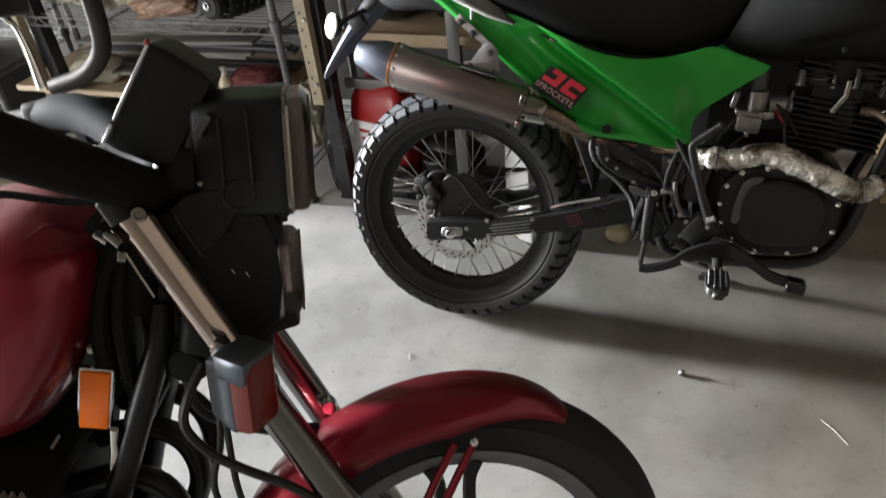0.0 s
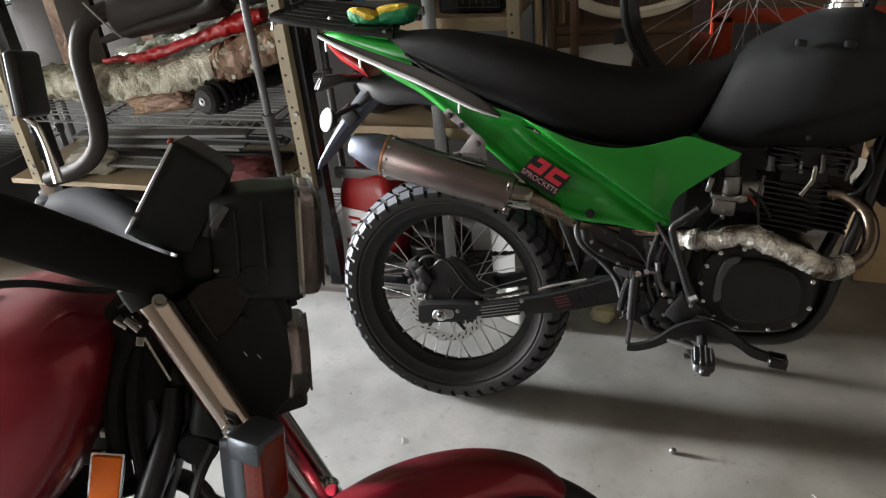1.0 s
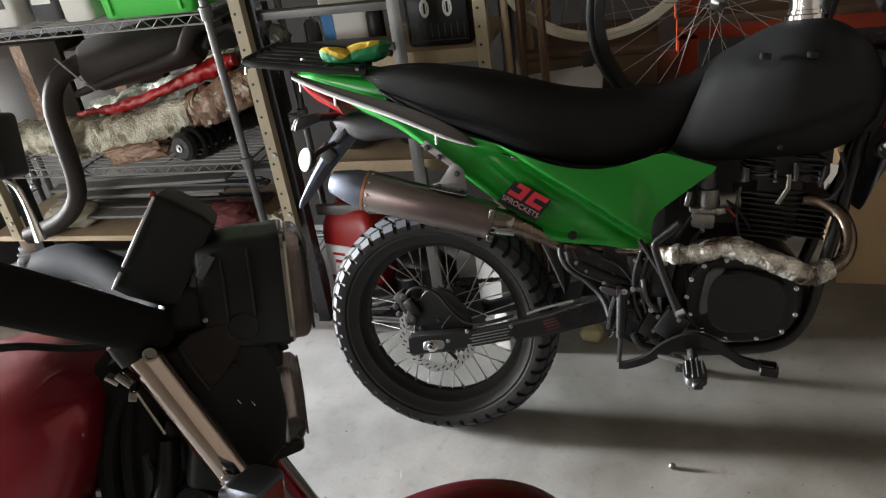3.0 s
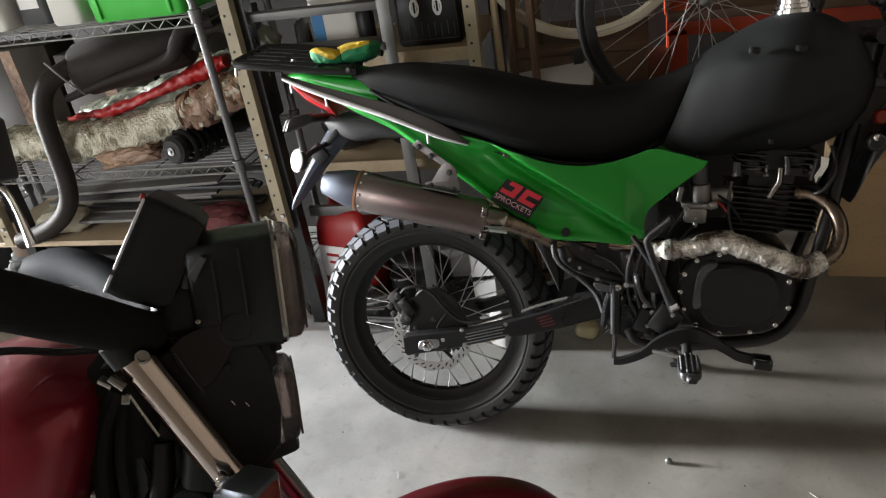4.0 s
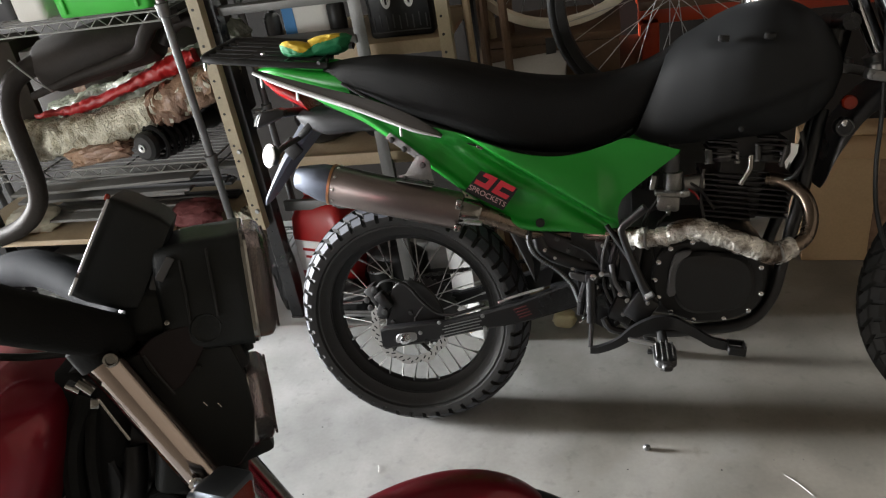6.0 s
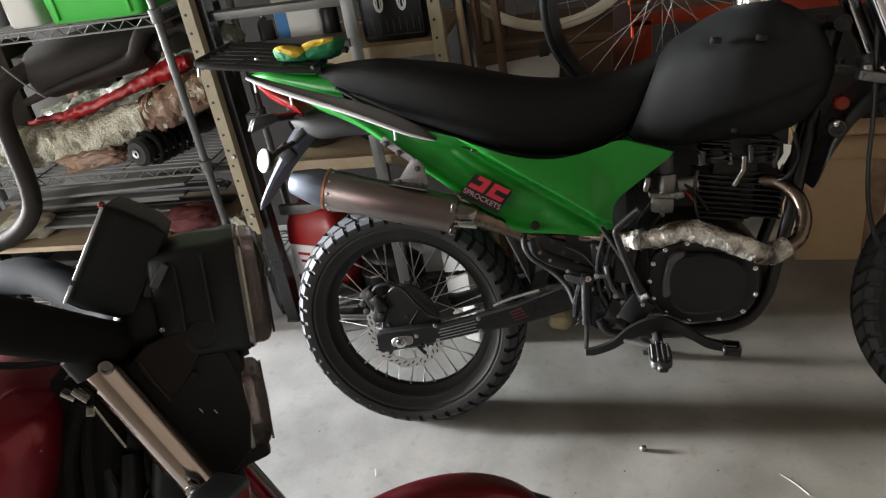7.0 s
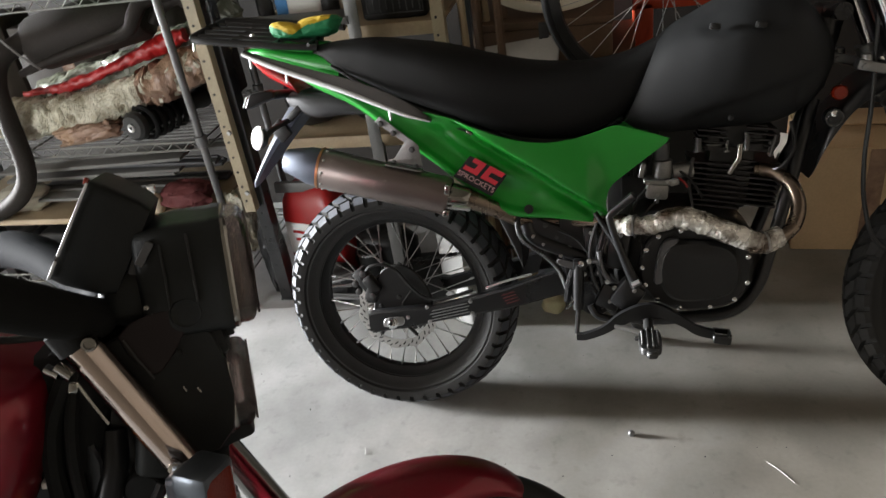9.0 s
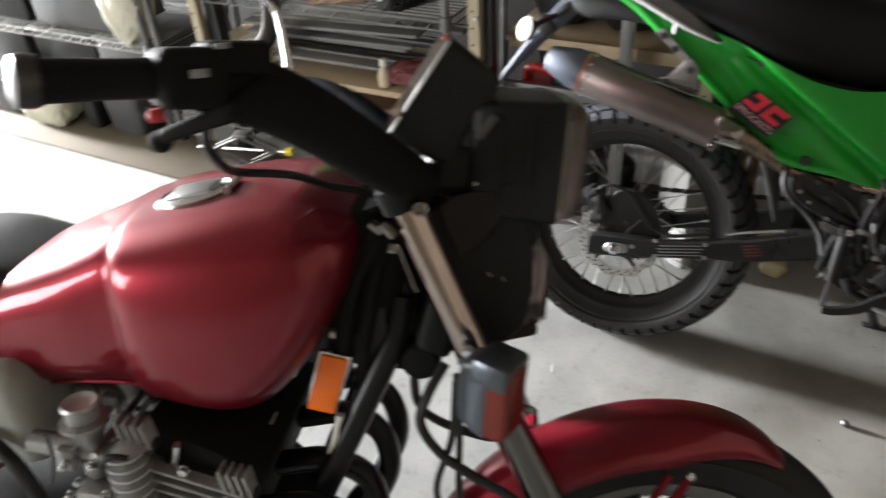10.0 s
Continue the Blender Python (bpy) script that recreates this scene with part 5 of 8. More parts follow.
for k in range(24):
    a = 2 * math.pi * k / 24
    r = 0.044 * (1 + 0.10 * math.cos(2 * a))
    outl.append((r * math.cos(a), r * math.sin(a) * 0.85))
rings = [[(-0.547 + x * s, y * s - 0.020, 0.972 + h + 0.22 * (x * s)) for x, y in outl] for s, h in ((1.0, -0.004), (1.06, 0.004), (1.05, 0.010), (0.90, 0.014), (0.86, 0.011), (0.5, 0.013))]
bridge(bm, rings)
fcap = part("filler_cap", bm, POLISHED, rtank, "chrome flip-up filler cap")
bm = box(B(), (-0.547, -0.020, 0.986), (0.060, 0.040, 0.008), (0, -12, 0), 0.004, 2)
part("cap_flap", bm, STEEL, fcap)
part("cap_hinge", tube(B(), [(-0.498, -0.04, 0.993), (-0.498, 0.0, 0.993)], 0.005, 10), CHROME, fcap)

# seat, side cover, tail and rear wheel
bm = oval_loft(B(), resample([(-0.745, 0.85, 0.885, 0.07, 0.7, 0), (-0.80, 0.83, 0.897, 0.10, 0.62, 0), (-0.90, 0.82, 0.905, 0.12, 0.6, 0), (-1.10, 0.80, 0.88, 0.135, 0.6, 0), (-1.30, 0.82, 0.925, 0.13, 0.6, 0), (-1.48, 0.84, 0.94, 0.12, 0.6, 0), (-1.55, 0.87, 0.92, 0.09, 0.7, 0)][::-1], 4), 28)
part("seat", bm, MATTE, road, "black padded dual seat", angle=60)
bm = plate(B(), [(-0.80, 0.79), (-1.10, 0.80), (-1.16, 0.70), (-1.05, 0.60), (-0.88, 0.60), (-0.80, 0.68)], -0.105, -0.130, 4, 0.01)
part("side_cover", bm, REDPAINT, road)
bm = oval_loft(B(), [(-1.20, 0.76, 0.82, 0.10, 0.6, 0), (-1.45, 0.79, 0.84, 0.10, 0.6, 0), (-1.66, 0.83, 0.87, 0.07, 0.6, 0)], 20)
part("tail", bm, REDPAINT, road)


def smooth_tyre(bm, c, R, half, bead):
    prof = [(bead, -half * 0.6), (bead + 0.02, -half * 0.85), (bead + 0.05, -half), (R - 0.035, -half * 0.92), (R - 0.012, -half * 0.66), (R - 0.002, -half * 0.3), (R, 0)]
    prof = prof + [(r, -y) for r, y in prof[-2::-1]]
    lathe(bm, prof, 96, c, loop=True)
    return bm


def cast_wheel(parent, name, c, R, half, rim, place):
    hub = lathe(B(), [(0.045, -0.05), (0.055, -0.04), (0.055, 0.04), (0.045, 0.05), (0.012, 0.055), (0.012, -0.055)], 32, c, loop=True)
    if place is not None:
        hub.transform(place)
    w = part(name, hub, BLACK, parent)
    for nm, mt, b in (("tyre", OLDRUBBER, smooth_tyre(B(), c, R, half, rim + 0.004)),
                      ("rim", ALLOY, lathe(B(), [(rim + 0.010, -half * 0.70), (rim + 0.010, -half * 0.62), (rim - 0.004, -half * 0.60), (rim - 0.016, -half * 0.40), (rim - 0.022, -half * 0.36), (rim - 0.022, half * 0.36),
                                              (rim - 0.004, half * 0.60), (rim + 0.010, half * 0.62), (rim + 0.010, half * 0.70)], 96, c, loop=True))):
        if place is not None:
            b.transform(place)
        part(nm, b, mt, w, "polished cast rim" if nm == "rim" else "")
    for k in range(5):
        a = 2 * math.pi * (k + 0.19) / 5
        b = B()
        for q in (-0.16, 0.16):
            p = [Vector(polar(c, r, a + q * t, y)) for r, t, y in ((0.05, 1.6, -0.018), (0.12, 1.0, -0.016), (0.19, 0.75, -0.014), (rim - 0.018, 0.95, -0.012))]
            tube(b, p, [0.014, 0.011, 0.010, 0.013], 8, 4)
        if place is not None:
            b.transform(place)
        part("cast_spoke", b, BLACK, w, "black cast spoke pair")
    return w


cast_wheel(road, "rear_wheel", (-1.42, 0, 0.32), 0.32, 0.060, 0.225, None)
FW = (0, 0, 0.33)
rfw = cast_wheel(road, "front_wheel", FW, 0.33, 0.050, 0.243, turned)
bm = lathe(B(), [(0.075, -0.062), (0.130, -0.062), (0.130, -0.067), (0.075, -0.067)], 64, FW, loop=True)
fork_part("brake_disc", bm, STEEL, "steel front brake disc", rfw)

# front fender: an arched shell with a rolled edge and two stays
bm = B()
rings = []
n = 44
for k in range(n + 1):
    a = radians(52 + (168 - 52) * k / n)
    t = min(1, k / 13)
    w = 0.064 * (0.32 + 0.68 * t ** 0.45) * (1 if k < n - 3 else 0.92)
    R = 0.349 - 0.026 * (1 - t) ** 3
    drop = 0.052 * (0.25 + 0.75 * t)
    ring = []
    for j in range(13):
        v = -1 + 2 * j / 12
        rr = R - drop * abs(v) ** 2.6
        ring.append((FW[0] + rr * math.cos(a), w * math.copysign(abs(v) ** 0.85, v), FW[2] + rr * math.sin(a)))
    rings.append(ring)
bridge(bm, rings, closed=False, caps=False)
fend = fork_part("front_fender", bm, REDPAINT, "dark red front fender", None, 60)
so = fend.modifiers.new("thickness", "SOLIDIFY")
so.thickness, so.offset = 0.004, 0
bm = B()
for x0, x1 in ((0.050, -0.035), (0.020, -0.055)):
    tube(bm, [(x0, -0.058, 0.612), (x0 - 0.05, -0.076, 0.55), (x1 - 0.01, -0.082, 0.47), (x1 + 0.01, -0.085, 0.36)], 0.006, 8, 3)
fork_part("fender_stay", bm, REDPAINT, "dark red fender stay", fend)
bm = B()
bolt(bm, (0.046, -0.062, 0.610), 0.005, 0.004)
bolt(bm, (-0.142, -0.066, 0.625), 0.006, 0.005)
lathe(bm, [(0.010, 0.060), (0.013, 0.075), (0.008, 0.088)], 14, (-0.142, 0, 0.640))
fork_part("bolt", bm, CHROME, "", fend)

# fork legs
for s, nm in ((-1, "near"), (1, "far")):
    y = s * 0.090
    p0, p1, p2 = Vector((-0.297, y, 1.030)), Vector((-0.210, y, 0.780)), Vector((-0.042, y, 0.315))
    bm = tube(B(), [p0, p1], 0.0212, 24)
    leg = fork_part("fork_tube", bm, FORKCHROME, "chromed fork tube, brown reflections tinted in")
    bm = tube(B(), [p1 + (p1 - p2).normalized() * 0.0, p1 + (p2 - p1) * 0.03, p1 + (p2 - p1) * 0.04, p2], [0.0255, 0.0255, 0.0225, 0.0225], 24)
    fork_part("fork_slider", bm, DARKCHROME, "polished alloy fork slider", leg)
    bm = tube(B(), [p1 - (p2 - p1) * 0.03, p1 + (p2 - p1) * 0.015], 0.0275, 20)
    fork_part("dust_seal", bm, BLACK, "", leg)
    bm = lathe(B(), [(0.0115, 1.022), (0.0115, 1.033), (0.008, 1.036), (0.006, 1.032)], 20, (-0.2935, y, 0), "z")
    fork_part("fork_cap", bm, STEEL, "", leg)
# top and bottom yokes
for (x, z, th) in ((-0.296, 1.026, 0.024), (-0.215, 0.800, 0.034)):
    bm = box(B(), (x, 0, z), (0.052, 0.20, th), (0, -19, 0), 0.008, 3)
    for s in (-1, 1):
        tube(bm, [(x - 0.005, s * 0.09, z + 0.012), (x + 0.004, s * 0.09, z - 0.014)], 0.0245, 18)
    yoke = fork_part("fork_yoke", bm, DULLBLACK, "black fork yoke")
bm = B()
lathe(bm, [(0.0085, -0.112), (0.0088, -0.120), (0.0080, -0.122), (0.0055, -0.1225), (0.0050, -0.119)], 18, (-0.276, 0, 1.017))
tube(bm, [(-0.330, -0.100, 1.000), (-0.318, -0.105, 0.990)], 0.006, 10)
tube(bm, [(-0.318, -0.104, 1.000), (-0.306, -0.108, 0.985)], 0.0065, 10)
tube(bm, [(-0.304, -0.108, 0.975), (-0.298, -0.110, 0.955), (-0.288, -0.110, 0.920)], 0.0016, 6)
box(bm, (-0.309, -0.106, 0.972), (0.010, 0.008, 0.012), (0, 20, 0), 0.002)
fork_part("yoke_bolt", bm, DARKCHROME, "", yoke)
# lower headlight brackets and cover between the legs
bm = B()
plate(bm, [(-0.270, 1.000), (-0.175, 1.000), (-0.150, 0.94), (-0.165, 0.85), (-0.215, 0.83), (-0.245, 0.90)], -0.064, -0.072, 2, 0.002)
plate(bm, [(-0.270, 1.000), (-0.175, 1.000), (-0.150, 0.94), (-0.165, 0.85), (-0.215, 0.83), (-0.245, 0.90)], 0.072, 0.064, 2, 0.002)
box(bm, (-0.245, 0.0, 0.90), (0.05, 0.10, 0.20), (0, 19, 0), 0.015, 3)
part_b = fork_part("lamp_bracket", bm, LAMPBLACK, "black lamp bracket")
bm = B()
lathe(bm, [(0.017, -0.074), (0.019, -0.078), (0.017, -0.082), (0.012, -0.080)], 20, (-0.175, 0, 1.010))
bolt(bm, (-0.198, -0.074, 0.965), 0.004, 0.004)
fork_part("knob", bm, LAMPBLACK, "", part_b)
bm = B()
for x, z in ((-0.205, 0.925), (-0.19, 0.918)):
    tube(bm, [(x, -0.080, z), (x + 0.003, -0.081, z - 0.006)], 0.0007, 6)
fork_part("clip", bm, DARKCHROME, "", part_b)


def lamp(name, label, xs, zs, w, tilt, deep):
    """A rectangular lamp: black shell, bright rim, glass. xs, zs: the middle of the glass."""
    m = pose(xs, 0, zs, 0, tilt, 0)
    bm = B()
    rings = []
    hz = deep[1] / 2
    for x, k in ((-deep[0], 0.84), (-deep[0] + 0.006, 0.92), (-deep[0] * 0.55, 0.99), (-0.014, 1.0), (-0.010, 1.02), (0.0, 1.02)):
        ring = []
        for j in range(40):
            a = 2 * math.pi * j / 40
            c, s = math.cos(a), math.sin(a)
            ring.append(m @ Vector((x, k * w * math.copysign(abs(c) ** 0.16, c), k * hz * math.copysign(abs(s) ** 0.16, s))))
        rings.append(ring)
    bridge(bm, rings)
    shell = fork_part(name, bm, LAMPBLACK, label, None, 50)
    rr = lambda k, x: [m @ Vector((x, k * w * math.copysign(abs(math.cos(a)) ** 0.28, math.cos(a)), k * hz * math.copysign(abs(math.sin(a)) ** 0.28, math.sin(a)))) for a in (2 * math.pi * j / 40 for j in range(40))]
    bm = B()
    bridge(bm, [rr(0.93, 0.0), rr(1.03, 0.0), rr(1.035, 0.004), rr(1.01, 0.007), rr(0.95, 0.006)], loop=True)
    fork_part("lamp_rim", bm, DARKCHROME, "bright lamp rim", shell)
    bm = B()
    bridge(bm, [rr(0.98, 0.002), rr(0.985, 0.016), rr(0.965, 0.022), rr(0.90, 0.026), rr(0.80, 0.029), rr(0.4, 0.032), rr(0.05, 0.033)])
    fork_part("lamp_glass", bm, LAMPLENS, "", shell)
    bm = B()
    bridge(bm, [rr(0.94, 0.003), rr(0.6, -0.008), rr(0.1, -0.012)])
    fork_part("lamp_bowl", bm, DARKCHROME, "", shell)
    bm = B()
    for k in range(9):
        y = (-0.8 + 0.2 * k) * w
        tube(bm, [m @ Vector((0.030, y, -hz * 0.8)), m @ Vector((0.030, y, hz * 0.8))], 0.0016, 5)
    fork_part("glass_flute", bm, LAMPLENS, "", shell)
    return shell


hl = lamp("headlight", "black rectangular headlight with fluted glass", -0.118, 1.040, 0.082, 8, (0.100, 0.136))
bm = B()
tube(bm, [(-0.148, -0.0835, 1.100), (-0.153, -0.0845, 1.06), (-0.158, -0.0835, 1.02)], 0.0016, 6)
tube(bm, [(-0.190, -0.0800, 1.02), (-0.184, -0.0825, 1.06), (-0.180, -0.0800, 1.095)], 0.0014, 6)
fork_part("shell_ridge", bm, BLACK, "", hl)
bm = box(B(), (-0.198, -0.080, 1.090), (0.030, 0.004, 0.010), (0, -48, 0), 0.001, 1)
fork_part("side_bracket", bm, GREYPLASTIC, "dull grey side bracket", hl)
bm = B()
bolt(bm, (-0.214, -0.083, 1.030), 0.0024, 0.003)
fork_part("bolt", bm, DARKCHROME, "", hl)
# added plate: a dark red reflection beside the headlight, painted maroon
bm = plate(B(), [(-0.255, 1.006), (-0.215, 1.020), (-0.176, 1.014), (-0.186, 0.985), (-0.222, 0.950), (-0.240, 0.958)], -0.0745, -0.0785, 2, 0.0015)
fork_part("bracket_cover", bm, mat("maroon_reflection", (0.0105, 0.0055, 0.0055), 0.4, 0, 0.2, spec=0.25), "thin plate coloured as a dark red reflection", hl)
bm = tube(B(), [(-0.250, -0.080, 1.000), (-0.242, -0.081, 0.972), (-0.232, -0.080, 0.945)], 0.0020, 6)
fork_part("cable_tie", bm, BLACK, "", hl)
lamp("lower_lamp", "small black rectangular lamp under the headlight", -0.162, 0.886, 0.056, 7, (0.075, 0.098))
bm = B()
box(bm, (-0.185, 0, 0.960), (0.085, 0.12, 0.045), (0, -6, 0), 0.008)
box(bm, (-0.175, 0, 0.835), (0.06, 0.10, 0.03), (0, -6, 0), 0.008)
for k in range(4):
    box(bm, (-0.138, -0.040 + 0.026 * k, 0.968), (0.010, 0.012, 0.02), (0, -6, 0), 0.002)
fork_part("lamp_bracket", bm, LAMPBLACK, "")

# instrument box: its face looks back and up to the rider
m = pose(-0.269, 0, 1.138, 0, -52, 0)


def squircle(z, kx, ky):
    return [m @ Vector((0.062 * kx * math.copysign(abs(math.cos(a)) ** 0.14, math.cos(a)), 0.074 * ky * math.copysign(abs(math.sin(a)) ** 0.14, math.sin(a)), z)) for a in (2 * math.pi * j / 40 for j in range(40))]


bm = B()
bridge(bm, [squircle(-0.004, 0.5, 0.5), squircle(-0.004, 0.98, 0.98), squircle(-0.020, 1, 1), squircle(-0.060, 0.95, 0.98), squircle(-0.074, 0.86, 0.92), squircle(-0.078, 0.5, 0.6)])
dash = fork_part("instrument_box", bm, LAMPBLACK, "black square instrument box", None, 45)
bm = box(B(), (0.014, -0.0755, -0.003), (0.088, 0.002, 0.0034), (0, 0, 0), 0.0008, 1)
box(bm, (-0.047, -0.0755, -0.003), (0.022, 0.002, 0.0034), (0, 0, 0), 0.0008, 1)
bm.transform(m)
fork_part("dash_trim", bm, SILVER, "thin silver trim strip", dash)
bm = B()
bridge(bm, [squircle(-0.004, 0.93, 0.93), squircle(-0.001, 0.92, 0.92), squircle(-0.0005, 0.3, 0.3)])
fork_part("dash_glass", bm, LAMPLENS, "", dash)
bm = box(B(), tuple(m @ Vector((0.058, -0.060, 0.0))), (0.008, 0.008, 0.006), (0, -52, 0), 0.002)
fork_part("warning_lamp", bm, AMBERRED, "small orange-red lamp", dash)
bm = B()
box(bm, (-0.215, -0.055, 1.075), (0.012, 0.014, 0.062), (0, 30, 0), 0.003)
fork_part("dash_bracket", bm, GREYPLASTIC, "grey bracket", dash)
bm = box(B(), (-0.225, 0, 1.040), (0.085, 0.13, 0.075), (0, 20, 0), 0.02, 3)
fork_part("dash_mount", bm, LAMPBLACK, "", dash)

# handlebar with padded bends, grip, lever, mirror
bm = B()
tube(bm, [(-0.276, 0.0, 1.022), (-0.280, -0.075, 1.036), (-0.325, -0.165, 1.092), (-0.368, -0.240, 1.142), (-0.405, -0.295, 1.172), (-0.44, -0.335, 1.185)], [0.020, 0.026, 0.028, 0.028, 0.026, 0.018], 20, 5)
bar_far = B()
tube(bar_far, [(-0.276, 0.0, 1.022), (-0.285, 0.075, 1.030), (-0.340, 0.165, 1.068), (-0.395, 0.24, 1.092), (-0.445, 0.30, 1.098), (-0.50, 0.35, 1.096)], [0.020, 0.026, 0.028, 0.028, 0.028, 0.020], 20, 5)
bar = fork_part("handlebar", bm, PAD, "black padded handlebar", None, 60)
# faint blue in the base colour stands in for the sleeve's cool sheen
fork_part("bar_pad", bar_far, mat("sheen_tinted_black", (0.0075, 0.0088, 0.0115), 0.8, 0, 0.25, 20, 0.05, 300, spec=0.04), "black bar sleeve with a bluish sheen in its colour", bar, 60)
for s, g0, g1 in ((-1, Vector((-0.440, -0.335, 1.186)), Vector((-0.511, -0.381, 1.194))), (1, Vector((-0.50, 0.35, 1.095)), Vector((-0.59, 0.41, 1.09)))):
    dg = g1 - g0
    bm = tube(B(), [g0 + dg * t for t in (0, 0.04, 0.06, 0.5, 0.96, 1.0)], [0.0180, 0.0180, 0.0142, 0.0138, 0.0146, 0.0168], 24)
    fork_part("grip", bm, MATTE, "black rubber grip", bar)
    bm = tube(B(), [g1, g1 + dg * 0.06, g1 + dg * 0.16, g1 + dg * 0.19], [0.0165, 0.0178, 0.0172, 0.012], 20)
    fork_part("bar_end", bm, DARKSTEEL, "pale metal bar end", bar)
    sw = g0 - dg * 0.12
    bm = box(B(), tuple(sw), (0.050, 0.046, 0.042), (0, 5, -s * 33), 0.010, 3)
    box(bm, tuple(sw + Vector((0.03, -s * 0.018, 0.010))), (0.05, 0.036, 0.024), (0, 5, -s * 33), 0.006, 2)
    swo = fork_part("switch_box", bm, DULLBLACK, "black switch box", bar)
    bm = box(B(), tuple(sw + Vector((-0.024, s * 0.006, -0.024))), (0.012, 0.012, 0.010), (0, 0, 0), 0.003)
    fork_part("button", bm, REDPLASTIC if s < 0 else BLACK, "red stop switch" if s < 0 else "", swo)
    bm = B()
    box(bm, tuple(sw + Vector((0.016, -s * -0.026, 0.004))), (0.012, 0.004, 0.006), (0, 0, 0), 0.001)
    box(bm, tuple(sw + Vector((0.030, -s * -0.012, 0.020))), (0.010, 0.004, 0.004), (0, 0, 0), 0.001)
    fork_part("switch_mark", bm, ALLOY, "", swo)
    bm = tube(B(), [sw + Vector((0.045, -s * 0.02, -0.012)), sw + Vector((0.030, 0, -0.024)), sw + Vector((0.004, -s * 0.004, -0.032)), sw + Vector((-0.022, -s * 0.014, -0.040)), sw + Vector((-0.032, -s * 0.022, -0.044))],
              [0.009, 0.0085, 0.007, 0.006, 0.006], 12, 5)
    bmesh.ops.create_icosphere(bm, subdivisions=3, radius=0.0088, matrix=Matrix.Translation(sw + Vector((-0.035, -s * 0.024, -0.047))))
    fork_part("lever", bm, PAD, "black hand lever", bar)
bm = tube(B(), [(-0.436, -0.275, 1.160), (-0.443, -0.270, 1.130), (-0.440, -0.245, 1.105), (-0.450, -0.15, 1.078), (-0.408, -0.10, 1.060), (-0.374, -0.05, 1.033), (-0.33, -0.03, 1.015), (-0.30, -0.01, 0.98)], 0.0045, 8, 8)
fork_part("throttle_cable", bm, BLACK, "black throttle cable")
bm = tube(B(), [(-0.449, 0.25, 1.140), (-0.452, 0.25, 1.19), (-0.458, 0.25, 1.225), (-0.470, 0.25, 1.243)], [0.0085, 0.0055, 0.005, 0.005], 10, 4)
mir = fork_part("mirror", bm, CHROME, "small rectangular mirror on a chrome stalk")
bm = box(B(), (-0.455, 0.25, 1.287), (0.020, 0.075, 0.095), (0, 4, -12), 0.008, 3)
fork_part("mirror_shell", bm, BLACK, "", mir)
bm = box(B(), (-0.4668, 0.2525, 1.287), (0.002, 0.066, 0.085), (0, 4, -12), 0)
fork_part("mirror_glass", bm, CHROME, "", mir)

# front turn signals: grey metal housing, dark red lens, toed out
for s in (-1, 1):
    sm_ = pose(-0.214, s * 0.148, 0.810, 0, 9, s * 36)
    bm = B()
    rows_ = [(-0.034, 0.016, 0.030, 0.000), (-0.030, 0.021, 0.038, 0.000), (-0.010, 0.026, 0.046, 0.0), (0.004, 0.0275, 0.0485, 0.0), (0.006, 0.0265, 0.0475, 0.0)]
    bridge(bm, [[(x, w * math.copysign(abs(math.cos(a)) ** 0.22, math.cos(a)), zc + h * math.copysign(abs(math.sin(a)) ** 0.22, math.sin(a))) for a in (2 * math.pi * (j + 0.5) / 32 for j in range(32))] for x, w, h, zc in rows_])
    box(bm, (0.006, 0, 0.034), (0.046, 0.0555, 0.032), (0, 4, 0), 0.007, 2)
    bm.transform(sm_)
    tube(bm, [(-0.235, s * 0.095, 0.826), (-0.222, s * 0.130, 0.828)], 0.014, 12)
    sg = fork_part("turn_signal", bm, mat("grey_signal_shell", (0.10, 0.115, 0.135), 0.30, 0.55, 0.2) if s < 0 else bpy.data.materials["grey_signal_shell"], "front turn signal with slate grey housing")
    bm = B()
    bridge(bm, [[(x, w * math.copysign(abs(math.cos(a)) ** 0.22, math.cos(a)), h * math.copysign(abs(math.sin(a)) ** 0.22, math.sin(a))) for a in (2 * math.pi * (j + 0.5) / 32 for j in range(32))]
                for x, w, h in ((0.005, 0.0262, 0.0472), (0.020, 0.0255, 0.0460), (0.028, 0.0235, 0.0435), (0.030, 0.0200, 0.0400))])
    bm.transform(sm_)
    fork_part("signal_lens", bm, AMBERRED, "dark red signal lens", sg)
    # orange strip: the lens's bright glowing edge put in as colour
    bm = box(B(), (0.016, -s * 0.0258, 0.0), (0.020, 0.0022, 0.082), (0, 0, 0), 0.001, 1)
    bm.transform(sm_)
    fork_part("lens_edge", bm, ORANGELENS, "", sg)
    bm = B()
    bolt(bm, (-0.236, s * 0.118, 0.846), 0.007, 0.006)
    fork_part("bolt", bm, CHROME, "", sg)

# hoses and cables by the fork
bm = B()
tube(bm, [(-0.262, -0.09, 0.82), (-0.285, -0.105, 0.79), (-0.297, -0.11, 0.755), (-0.278, -0.112, 0.715), (-0.245, -0.112, 0.682), (-0.18, -0.105, 0.62), (-0.10, -0.10, 0.50)], 0.0062, 8, 6)
tube(bm, [(-0.252, -0.10, 0.80), (-0.262, -0.11, 0.73), (-0.285, -0.11, 0.66), (-0.27, -0.10, 0.58)], 0.0042, 8, 6)
tube(bm, [(-0.250, -0.10, 0.81), (-0.252, -0.11, 0.74), (-0.258, -0.11, 0.66), (-0.255, -0.10, 0.58)], 0.0042, 8, 6)
tube(bm, [(-0.30, -0.03, 0.80), (-0.295, -0.02, 0.72), (-0.22, 0.0, 0.66), (-0.16, 0.02, 0.64)], 0.006, 8, 6)
